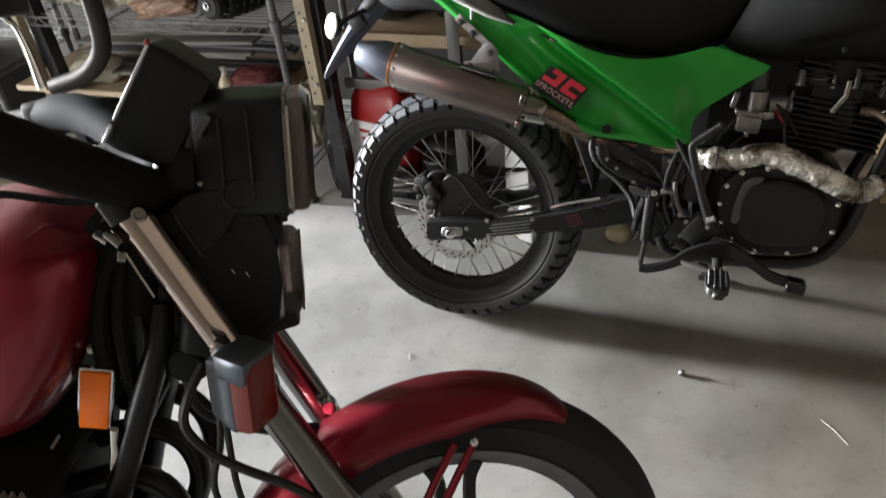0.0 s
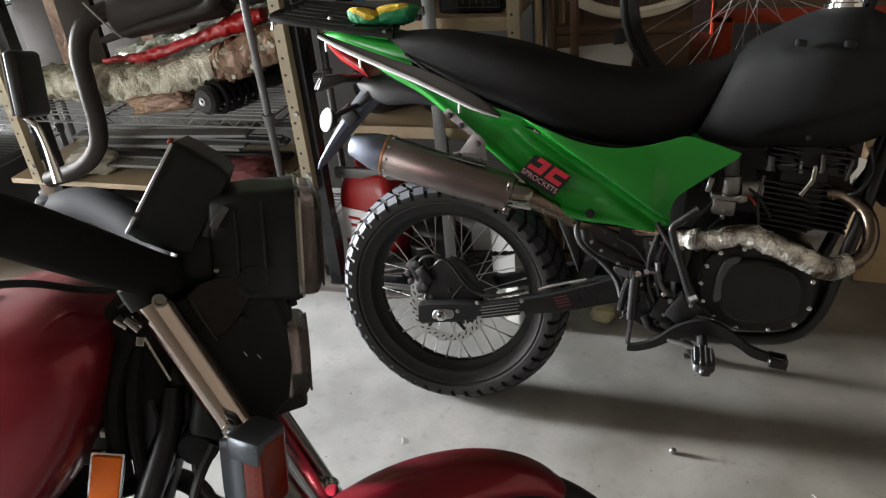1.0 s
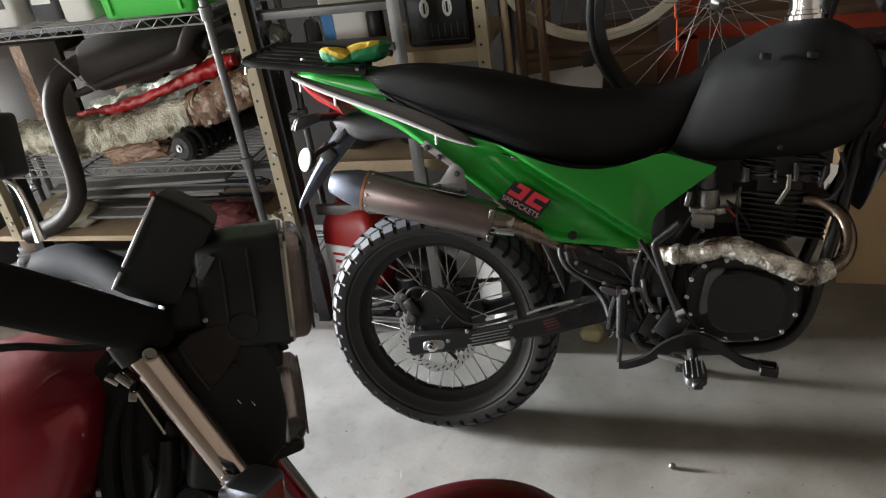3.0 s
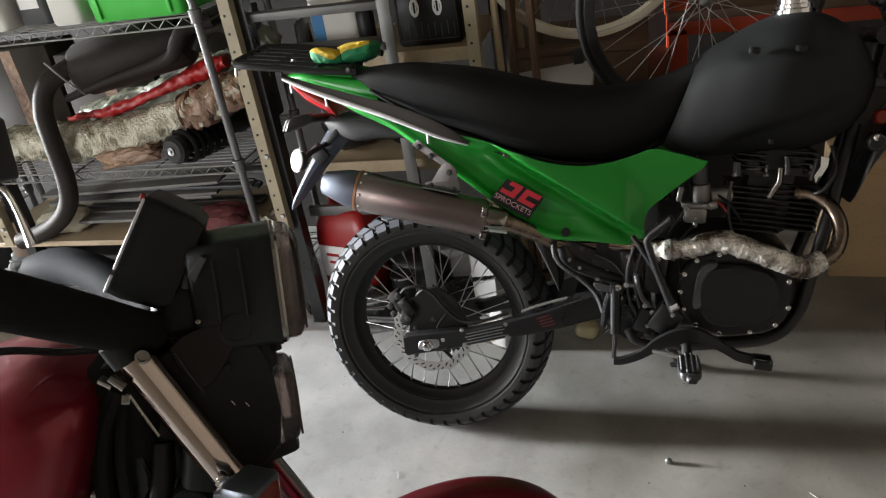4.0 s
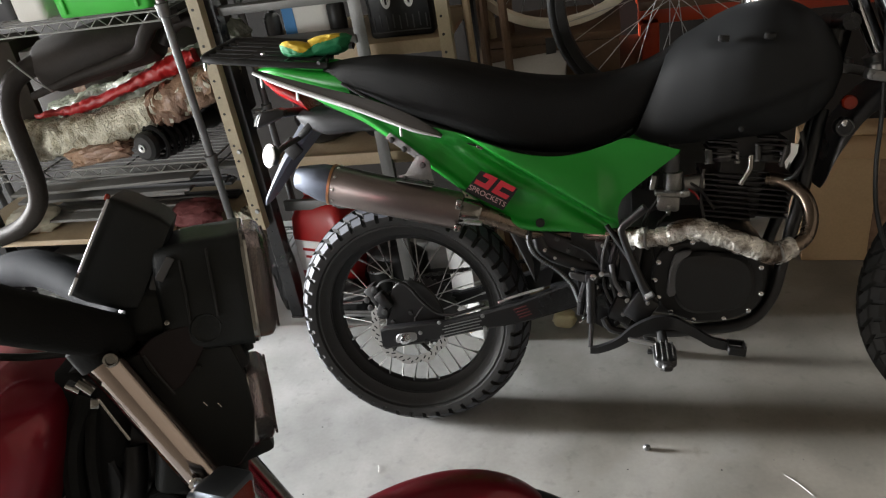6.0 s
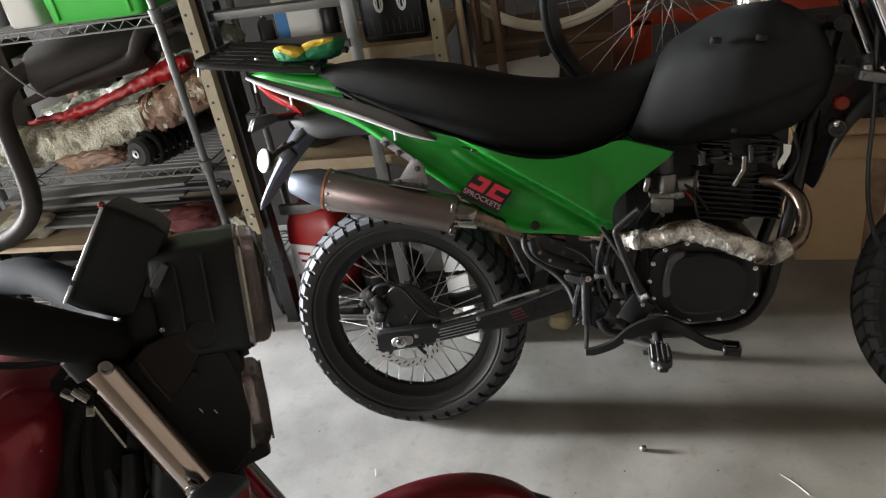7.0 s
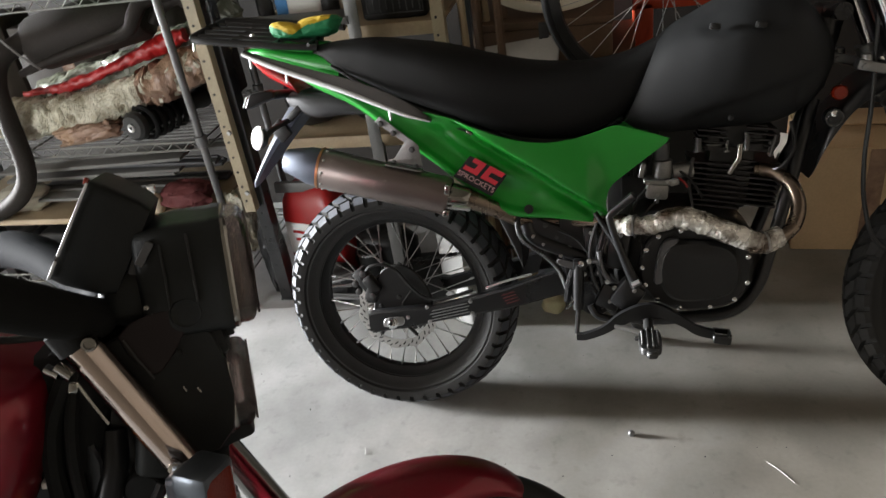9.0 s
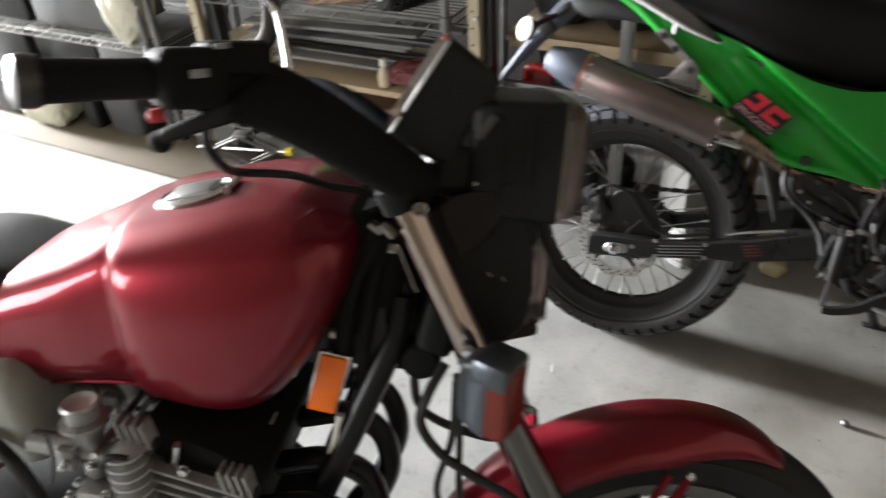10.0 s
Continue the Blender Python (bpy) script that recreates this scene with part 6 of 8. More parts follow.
fork_part("brake_hose", bm, BLACK, "black hoses beside the fork")

# frame, reflector, engine
bm = B()
tube(bm, [(-0.325, 0, 1.00), (-0.275, 0, 0.83)], 0.036, 20)
for s in (-1, 1):
    tube(bm, [(-0.285, s * 0.03, 0.885), (-0.297, s * 0.05, 0.83), (-0.350, s * 0.075, 0.715), (-0.415, s * 0.10, 0.575), (-0.50, s * 0.12, 0.38), (-0.58, s * 0.13, 0.26), (-0.75, s * 0.13, 0.235), (-1.00, s * 0.13, 0.25), (-1.08, s * 0.12, 0.40), (-1.05, s * 0.11, 0.62), (-1.02, s * 0.10, 0.80)], 0.0175, 14, 5)
    tube(bm, [(-0.33, s * 0.03, 0.95), (-0.50, s * 0.06, 0.87), (-0.80, s * 0.09, 0.80), (-1.20, s * 0.10, 0.80), (-1.50, s * 0.10, 0.84)], 0.014, 12, 5)
    tube(bm, [(-1.05, s * 0.11, 0.40), (-1.42, s * 0.11, 0.32)], 0.022, 12)
    tube(bm, [(-1.25, s * 0.12, 0.78), (-1.38, s * 0.12, 0.36)], 0.022, 12)
tube(bm, [(-0.36, -0.075, 0.70), (-0.36, 0.075, 0.70)], 0.012, 10)
part("frame", bm, FRAMEBLACK, road, "black tubular frame")
bm = B()
plate(bm, [(-0.345, 0.90), (-0.30, 0.885), (-0.305, 0.83), (-0.335, 0.80), (-0.37, 0.815)], -0.045, -0.062, 2, 0.003)
plate(bm, [(-0.40, 0.87), (-0.35, 0.90), (-0.33, 0.84), (-0.37, 0.80), (-0.42, 0.80)], -0.03, -0.055, 2, 0.003)
part("horn_cover", bm, FRAMEBLACK, road)
bm = lathe(B(), [(0.012, -0.024), (0.023, -0.021), (0.026, -0.015), (0.026, 0.010), (0.020, 0.018), (0.008, 0.020)], 28, (-0.262, -0.040, 0.806))
box(bm, (-0.308, -0.035, 0.797), (0.070, 0.018, 0.026), (0, 6, 0), 0.005, 2)
rhorn = part("horn", bm, DULLBLACK, road, "round black horn beside the frame")
part("horn_ring", lathe(B(), [(0.016, -0.0232), (0.021, -0.0225), (0.021, -0.0205), (0.016, -0.0205)], 28, (-0.262, -0.040, 0.806), "y", True), DULLBLACK, rhorn)
rm = pose(-0.375, -0.080, 0.787, 0, 18, 8)
bm = box(B(), (0, 0, 0), (0.042, 0.010, 0.092), (0, 0, 0), 0.005, 2)
bm.transform(rm)
rfl = part("side_reflector", bm, CHROME, road, "orange side reflector in a bright frame")
bm = box(B(), (0, -0.005, 0), (0.035, 0.008, 0.085), (0, 0, 0), 0.003, 2)
bm.transform(rm)
part("reflector_lens", bm, ORANGELENS, rfl)
bm = tube(B(), [(-0.362, -0.088, 0.742), (-0.368, -0.090, 0.722), (-0.372, -0.090, 0.704), (-0.382, -0.090, 0.680)], [0.0055, 0.0040, 0.0046, 0.0030], 8, 3)
part("reflector_strap", bm, WHITEPLASTIC, rfl, "torn pale strap end")
part("steering_cover", box(B(), (-0.335, 0, 0.915), (0.11, 0.13, 0.17), (0, 18, 0), 0.03, 3), DULLBLACK, road, "black cover at the steering head")
bm = B()
tube(bm, [(-0.30, -0.06, 0.98), (-0.33, -0.07, 0.93), (-0.35, -0.07, 0.86), (-0.36, -0.06, 0.78)], 0.012, 8, 4)
tube(bm, [(-0.29, -0.05, 0.99), (-0.31, -0.075, 0.92), (-0.325, -0.075, 0.85), (-0.34, -0.06, 0.76)], 0.008, 8, 4)
tube(bm, [(-0.29, 0.05, 0.99), (-0.31, 0.075, 0.92), (-0.325, 0.075, 0.85), (-0.34, 0.06, 0.76)], 0.010, 8, 4)
part("wiring_sleeve", bm, DULLBLACK, road, "black sleeved wiring at the steering head")
bm = box(B(), (-0.362, -0.070, 0.852), (0.012, 0.012, 0.009), (0, 10, 0), 0.002)
part("plug", bm, WHITEPLASTIC, road, "white wiring plug")
for k, y in enumerate((-0.135, -0.05, 0.05, 0.135)):
    bm = tube(B(), [(-0.47, y, 0.620), (-0.400, y, 0.632), (-0.350, y * 0.95, 0.606), (-0.336, y * 0.9, 0.545), (-0.360, y * 0.85, 0.48), (-0.415, y * 0.8, 0.40), (-0.50, y * 0.75, 0.28), (-0.80, y, 0.20)], 0.0172, 14, 5)
    part("exhaust_pipe", bm, FRAMEBLACK, road, "black exhaust pipe")
bm = B()
oval_loft(bm, resample([(-1.00, 0.36, 0.56, 0.12, 0.5, 0), (-0.92, 0.28, 0.60, 0.17, 0.45, 0), (-0.70, 0.26, 0.60, 0.19, 0.45, 0), (-0.55, 0.27, 0.52, 0.18, 0.45, 0), (-0.47, 0.32, 0.44, 0.14, 0.5, 0)], 3), 28)
part("engine_case", bm, DULLBLACK, road, "oily black engine case", angle=45)
block = part("cylinder_block", box(B(), (-0.56, 0, 0.58), (0.13, 0.30, 0.18), (0, 18, 0), 0.01), DULLBLACK, road, "oily black finned cylinder block")
fin_c = mesh_of("fin", box(B(), (0, 0, 0), (0.150, 0.335, 0.0045), (0, 18, 0), 0.0016, 1), FINALLOY)
for k in range(8):
    ob = new("fin", fin_c)
    ob.parent, ob.location = block, (-0.590 + 0.0045 * k, 0, 0.560 + 0.0145 * k)
rhead = part("cylinder_head", box(B(), (-0.545, 0, 0.672), (0.17, 0.29, 0.05), (0, 26, 0), 0.014), DULLBLACK, road, "black cylinder head with grey upright fins")
fin_d = mesh_of("fin", box(B(), (0, 0, 0), (0.0036, 0.026, 0.036), (0, -10, 0), 0.0014, 1), FINALLOY)
for yy in (-0.155, -0.052, 0.052, 0.155):
    for x0, z0 in ((-0.606, 0.730), (-0.489, 0.660)):
        for k in range(4):
            ob = new("fin", fin_d)
            ob.parent, ob.location = rhead, (x0 - 0.022 + 0.0105 * k, yy, z0 - 0.002 * k)
        boss = part("fin_boss", box(B(), (x0 - 0.006, yy, z0 - 0.026), (0.044, 0.024, 0.018), (0, -8, 0), 0.006), DARKSTEEL, rhead)
for yy in (-0.172, 0.172):
    prof = [(0.010, 0.585)]
    for k in range(9):
        prof += [(0.0165, 0.590 + 0.0145 * k), (0.0255, 0.5925 + 0.0145 * k), (0.0255, 0.596 + 0.0145 * k), (0.0165, 0.5985 + 0.0145 * k)]
    part("finned_barrel", lathe(B(), prof + [(0.010, 0.719)], 24, (-0.622, yy, 0), "z"), FINALLOY, rhead, "grey finned barrel end")
for yy in (-0.16, -0.055, 0.055, 0.16):
    cx = -0.672
    bm = B()
    lathe(bm, [(0.013, -0.090), (0.016, -0.082), (0.016, -0.062), (0.012, -0.058), (0.014, -0.040), (0.022, -0.014), (0.029, -0.010), (0.029, -0.005), (0.020, -0.002)], 24, (cx, yy, 0.750), "z")
    tube(bm, [(-0.75, yy, 0.705), (cx, yy, 0.698), (-0.61, yy, 0.680)], 0.015, 16)
    box(bm, (cx - 0.022, yy - 0.020, 0.700), (0.022, 0.014, 0.030), (0, 10, 0), 0.003)
    cb_ = part("carburettor", bm, ENGALLOY, road, "oily alloy carburettor")
    part("carburettor_top", lathe(B(), [(0.019, -0.003), (0.0205, 0.000), (0.0205, 0.013), (0.0225, 0.017), (0.020, 0.021), (0.014, 0.018), (0.006, 0.017)], 26, (cx, yy, 0.750), "z"), FINALLOY, cb_, "bright carburettor top")
    part("float_bowl", box(B(), (cx + 0.002, yy - 0.012, 0.640), (0.044, 0.040, 0.030), (0, 6, 0), 0.005), FINALLOY, cb_)
    bm = B()
    for dx, dz in ((-0.020, -0.052), (0.018, -0.048), (-0.006, -0.075), (0.022, -0.095), (-0.024, -0.098)):
        bolt(bm, (cx + dx, yy - 0.028, 0.750 + dz), 0.0045, 0.010)
    part("idle_screw", bm, POLISHED, cb_)
    part("fuel_pipe", tube(B(), [(cx + 0.025, yy - 0.03, 0.70), (cx + 0.045, yy - 0.035, 0.720), (cx + 0.065, yy - 0.03, 0.715)], 0.004, 6, 3), BLACK, cb_)
    part("choke_lever", tube(B(), [(cx - 0.03, yy - 0.032, 0.745), (cx - 0.028, yy - 0.034, 0.715), (cx - 0.040, yy - 0.036, 0.675)], 0.0022, 6, 3), DARKSTEEL, cb_)
for k in range(2):
    bm = tube(B(), [(-0.585, -0.150 + 0.30 * k, 0.640), (-0.566, -0.152 + 0.304 * k, 0.705)], 0.0055, 10)
    bolt(bm, (-0.560, -0.158 + 0.316 * k, 0.672), 0.006, 0.008)
    part("head_stud", bm, POLISHED, rhead, "bright head stud")
part("throttle_rod", tube(B(), [(-0.650, -0.19, 0.715), (-0.650, 0.19, 0.715)], 0.005, 8), STEEL, road)
bm = box(B(), (-0.81, 0, 0.745), (0.14, 0.30, 0.15), (0, -6, 0), 0.028, 4)
part("air_box", bm, mat("pale_grey_green_plastic", (0.36, 0.37, 0.33), 0.5, 0, 0.25, 14, 0.1, 200), road, "pale grey-green air box")
bm = tube(B(), [(-0.80, -0.16, 0.74), (-0.76, -0.17, 0.70), (-0.75, -0.17, 0.63), (-0.80, -0.17, 0.58)], 0.010, 8, 5)
part("breather_hose", bm, BLACK, road)
bm = tube(B(), [(-0.72, 0.14, 0.23), (-0.75, 0.20, 0.14), (-0.78, 0.26, 0.075)], 0.012, 10)
part("side_stand", bm, GLOSS, road)
bm = tube(B(), [(-0.55, -0.16, 0.24), (-0.90, -0.20, 0.22), (-1.15, -0.20, 0.26), (-1.60, -0.20, 0.33)], [0.02, 0.03, 0.045, 0.042], 16, 4)
part("silencer", bm, CHROME, road)
for ob in list(road.children):
    if ob.name.split(".")[0] in ("frame", "horn", "horn_cover", "side_reflector", "plug", "exhaust_pipe", "engine_case", "air_box", "breather_hose", "wiring_sleeve", "steering_cover"):
        for o in (ob, *ob.children_recursive):
            o.data.transform(Matrix.Translation((-0.015, 0, -0.031)))
# ---- shelves along the back wall ----
def wire_rack(name, label, x0, x1, y0, y1, levels, top):
    rk = thing(name, label, "shelf rack", pose(x0, y0, 0))
    L, D = x1 - x0, y1 - y0
    for x in (0, L):
        for y in (0, D):
            bm = tube(B(), [(x, y, 0.02), (x, y, top)], 0.0127, 14)
            for k in range(int(top / 0.1)):
                tube(bm, [(x, y, 0.1 * k + 0.05), (x, y, 0.1 * k + 0.053)], 0.0131, 14)
            post = part("post", bm, GREYMETAL, rk)
            part("foot", lathe(B(), [(0.012, 0), (0.019, 0.002), (0.019, 0.012), (0.010, 0.022)], 14, (x, y, 0), "z"), BLACK, post)
            for z in levels:
                part("collar", lathe(B(), [(0.0135, -0.02), (0.0175, -0.018), (0.0195, 0.018), (0.0135, 0.02)], 16, (x, y, z), "z"), GREYMETAL, post)
    for z in levels:
        bm = B()
        for y in (0, D):
            for dz in (0.0, -0.028):
                tube(bm, [(0.012, y, z + dz), (L - 0.012, y, z + dz)], 0.0031, 6)
            n = int(L / 0.030)
            zz = [(0.015 + (L - 0.03) * k / n, y, z + (-0.001 if k % 2 else -0.027)) for k in range(n + 1)]
            tube(bm, zz, 0.0022, 5)
        for x in (0, L):
            for dz in (0.0, -0.028):
                tube(bm, [(x, 0.012, z + dz), (x, D - 0.012, z + dz)], 0.0031, 6)
        deck = part("shelf", bm, WIRE, rk, "chromed wire shelf")
        bm = B()
        m = int(D / 0.026)
        for k in range(1, m):
            y = D * k / m
            tube(bm, [(0.004, y, z + 0.003), (L - 0.004, y, z + 0.003)], 0.0019, 5)
        for k in range(1, 4):
            tube(bm, [(L * k / 4, 0, z - 0.002), (L * k / 4, D, z - 0.002)], 0.0028, 6)
        tagged(part("shelf_wire", bm, WIRE, deck), kind="stuff")
    return rk


wire_rack("wire_rack", "chromed wire shelf rack crowded with parts", -1.96, -0.70, 0.46, 0.92, (0.145, 0.640, 1.108), 1.75)
wire_rack("wire_rack", "chromed wire shelf rack with tool boxes", -3.25, -2.02, 0.46, 0.92, (0.12, 0.395, 0.95, 1.45), 1.75)


def lumpy(bm, c, s, amp, freq, seed, sub=4, rot=(0, 0, 0)):
    """A crumpled, rounded body."""
    m = pose(*c, *rot)
    g = bmesh.ops.create_icosphere(bm, subdivisions=sub, radius=1)["verts"]
    for v in g:
        p = Vector([math.copysign(abs(q) ** 0.75, q) for q in v.co])
        n1 = noise.noise_vector(p * freq + Vector((seed, 0, 0)))
        n2 = noise.noise_vector(p * freq * 3.1 + Vector((0, seed, 0)))
        p += (Vector(n1) + Vector(n2) * 0.4) * amp
        v.co = m @ Vector((p.x * s[0], p.y * s[1], p.z * s[2]))
    return bm


def wrapped_roll(bm, pts, radii, seed, flat=0.75, seg=22, n=14, amp=0.010):
    """A long soft parcel along the points, creased across."""
    q = spline([(*p, r) for p, r in zip(pts, radii)], n)
    rings = []
    for k, v in enumerate(q):
        p, r = Vector(v[:3]), v[3]
        d = Vector(q[min(k + 1, len(q) - 1)][:3] - q[max(k - 1, 0)][:3]).normalized()
        u = (Vector((0, 0, 1)) - d * d.z).normalized()
        w = d.cross(u)
        ring = []
        for j in range(seg):
            a = 2 * math.pi * j / seg
            c, s = math.cos(a), math.sin(a)
            c, s = math.copysign(abs(c) ** 0.7, c), math.copysign(abs(s) ** 0.7, s)
            z = p + w * c * r + u * s * r * flat
            z += Vector(noise.noise_vector(z * 38 + Vector((seed, 0, 0)))) * amp + Vector(noise.noise_vector(z * 110 + Vector((0, seed, 0)))) * amp * 0.45
            # folds that run across the parcel
            f = noise.noise(Vector((k * 0.42 + seed, a * 0.8, seed)))
            ring.append(z + (z - p) * 0.16 * (1 - abs(f) * 4.0) * (amp / 0.010))
        rings.append(ring)
    bridge(bm, rings)
    return bm


# upper shelf: green bin, white canisters
Z1 = 1.113
bm = B()
bn = thing("storage_bin", "bright green plastic storage bin on the wire shelf", "storage bin", pose(-0.905, 0.655, Z1))
rings = []
for z, k in ((0.0, 0.93), (0.004, 0.945), (0.20, 1.0), (0.203, 1.035), (0.218, 1.035), (0.218, 0.985), (0.008, 0.92)):
    rings.append([(0.168 * k * math.copysign(abs(math.cos(a)) ** 0.16, math.cos(a)), 0.185 * k * math.copysign(abs(math.sin(a)) ** 0.16, math.sin(a)), z) for a in (2 * math.pi * j / 44 for j in range(44))])
bridge(bm, rings)
part("bin_body", bm, BINGREEN, bn, "", 50)
bm = B()
for x in (-0.12, 0.12):
    box(bm, (x, -0.180, 0.10), (0.012, 0.010, 0.18), (0, 0, 0), 0.003)
part("bin_rib", bm, BINGREEN, bn)


def canister(x, y, z, w, d, h, name, label, material, label_mat=None, rz=0.0):
    t = thing(name, label, "canister", pose(x, y, z, 0, 0, rz))
    bm = B()
    rings = []
    for zz, k in ((0, 0.92), (0.01, 1), (h * 0.72, 1), (h * 0.82, 0.92), (h * 0.90, 0.55), (h * 0.92, 0.32)):
        rings.append([(w / 2 * k * math.copysign(abs(math.cos(a)) ** 0.4, math.cos(a)), d / 2 * k * math.copysign(abs(math.sin(a)) ** 0.4, math.sin(a)), zz) for a in (2 * math.pi * j / 32 for j in range(32))])
    bridge(bm, rings)
    bdy = part("canister_body", bm, material, t, "", 50)
    part("canister_cap", lathe(B(), [(w * 0.17, 0), (w * 0.18, 0.004), (w * 0.18, h * 0.07), (w * 0.14, h * 0.08)], 18, (0, 0, h * 0.915), "z"), material, t)
    bm = tube(B(), [(w * 0.10, 0, h * 0.91), (w * 0.30, 0, h * 0.98), (w * 0.42, 0, h * 0.90), (w * 0.44, 0, h * 0.74)], w * 0.06, 8, 4)
    part("canister_handle", bm, material, t)
    if label_mat:
        bm = box(B(), (0, -d / 2 - 0.001, h * 0.40), (w * 0.6, 0.002, h * 0.42), bevel=0)
        part("canister_label", bm, label_mat, bdy)
    return t


canister(-1.165, 0.555, Z1, 0.115, 0.12, 0.30, "white_canister", "white plastic canister on the wire shelf", WHITEPLASTIC)
canister(-1.33, 0.62, Z1, 0.12, 0.13, 0.28, "dark_canister", "dark plastic oil canister with worn label", GREYPLASTIC, PAPER)
canister(-1.47, 0.57, Z1, 0.14, 0.13, 0.30, "white_canister", "white plastic canister with a dark label", WHITEPLASTIC, GREYPLASTIC)

# middle shelf: wrapped parcels, red bag, brown film, shock absorber, old exhaust
Z2 = 0.646
bm = wrapped_roll(B(), [(-1.66, 0.60, 0.712), (-1.45, 0.57, 0.715), (-1.30, 0.555, 0.722), (-1.10, 0.555, 0.745), (-0.90, 0.57, 0.790), (-0.72, 0.60, 0.845), (-0.62, 0.62, 0.870)], [0.065, 0.072, 0.074, 0.070, 0.068, 0.062, 0.04], 3)
pcl = thing("wrapped_parcel", "long parcel in creased bubble wrap on the wire shelf", "parcel")
part("wrapping", bm, BUBBLE, pcl, "", 60)
part("brown_sleeve", wrapped_roll(B(), [(-0.90, 0.570, 0.792), (-0.84, 0.578, 0.806), (-0.72, 0.600, 0.846), (-0.66, 0.612, 0.862)], [0.066, 0.072, 0.067, 0.056], 3, 0.78, n=10, amp=0.010), FILM, pcl, "brown plastic sleeve over one end", 60)
bm = wrapped_roll(B(), [(-1.40, 0.72, 0.76), (-1.10, 0.72, 0.80), (-0.85, 0.72, 0.87), (-0.66, 0.70, 0.945), (-0.60, 0.70, 0.985)], [0.05, 0.07, 0.07, 0.055, 0.04], 9)
solid("wrapped_parcel", bm, mat("cloudy_grey_film", (0.26, 0.27, 0.21), 0.25, 0, 0.4, 25, 0.8, 60, 0.008), "second parcel in cloudy plastic behind the first", "parcel")
bm = wrapped_roll(B(), [(-1.37, 0.585, 0.792), (-1.28, 0.582, 0.800), (-1.20, 0.585, 0.806), (-1.05, 0.60, 0.842), (-0.93, 0.61, 0.880), (-0.82, 0.615, 0.912), (-0.74, 0.62, 0.935)], [0.010, 0.014, 0.024, 0.020, 0.027, 0.040, 0.028], 5, 0.70, seg=30, amp=0.0066)
solid("red_bag", bm, REDPLASTIC, "crumpled red plastic bag on the wrapped parcel", "bag")
bm = lumpy(B(), (-1.12, 0.515, 0.680), (0.115, 0.055, 0.036), 0.34, 1.7, 2.0, 5, (0, -6, 4))
solid("brown_bag", bm, FILM, "crumpled brown plastic bag on the wire shelf", "bag")

sh = thing("shock_absorber", "black motorcycle shock absorber lying on the wire shelf", "shock absorber", Matrix.Translation((-0.925, 0.462, 0.697)) @ Matrix.Rotation(radians(76), 4, "Z") @ Matrix.Rotation(radians(4), 4, "Y"))
bm = lathe(B(), [(0.010, 0.0), (0.012, -0.004), (0.036, -0.003), (0.046, 0.006), (0.048, 0.024), (0.034, 0.030), (0.030, 0.06), (0.030, 0.30), (0.036, 0.31), (0.036, 0.33), (0.02, 0.335)], 32, (0, 0, 0), "x")
part("damper_body", bm, BLACK, sh)
part("eye_bush", lathe(B(), [(0.010, -0.006), (0.014, -0.008), (0.014, 0.0), (0.006, 0.002), (0.006, -0.006)], 20, (0, 0, 0), "x", True), STEEL, sh)
bm = tube(B(), [(0.035 + 0.20 * t, 0.054 * math.cos(t * 38), 0.054 * math.sin(t * 38)) for t in (k / 150 for k in range(151))], 0.0085, 8)
part("spring", bm, MATTE, sh)

ex = thing("old_exhaust", "old dark steel car exhaust with silencer on the wire shelf", "exhaust", pose(-1.335, 0.44, 0.64))
off = Vector((-1.36, 0.44, 0.64))
bm = tube(B(), [Vector(p) - off for p in ((-1.66, 0.425, 0.400), (-1.50, 0.425, 0.455), (-1.405, 0.428, 0.530), (-1.372, 0.432, 0.62), (-1.365, 0.436, 0.76), (-1.360, 0.445, 0.865), (-1.325, 0.47, 0.945), (-1.25, 0.52, 0.985))], 0.031, 20, 6)
part("pipe", bm, mat("old_exhaust_steel", (0.036, 0.030, 0.026), 0.62, 0.2, 0.4, 20, 0.25, 120, spec=0.15), ex)
EXM = bpy.data.materials["old_exhaust_steel"]
bm = B()
a, b = Vector((-1.27, 0.56, 0.955)) - off, Vector((-0.86, 0.62, 1.02)) - off
d = (b - a).normalized()
rows = [(0, 0.04), (0.01, 0.075), (0.03, 0.085), (0.38, 0.085), (0.40, 0.075), (0.415, 0.04)]
tube(bm, [a + d * t for t, r in rows], [r for t, r in rows], 28)
part("silencer_drum", bm, EXM, ex, "dark drum silencer")
bm = tube(B(), [Vector(p) - off for p in ((-1.30, 0.50, 0.885), (-1.15, 0.505, 0.925), (-0.98, 0.51, 0.960), (-0.885, 0.512, 0.985), (-0.845, 0.515, 1.03), (-0.81, 0.53, 1.065), (-0.74, 0.56, 1.072))], [0.012, 0.015, 0.017, 0.020, 0.024, 0.024, 0.022], 14, 6)
part("tail_pipe", bm, EXM, ex)
bm = tube(B(), [Vector(p) - off for p in ((-0.82, 0.56, 0.99), (-0.79, 0.57, 1.03), (-0.73, 0.58, 1.05), (-0.68, 0.60, 1.00))], 0.020, 12, 5)
part("branch_pipe", bm, EXM, ex)
bm = tube(B(), [Vector(p) - off for p in ((-1.30, 0.462, 1.015), (-1.24, 0.455, 0.955), (-1.19, 0.46, 0.905))], 0.0028, 6, 4)
part("hanger_wire", bm, STEEL, ex)

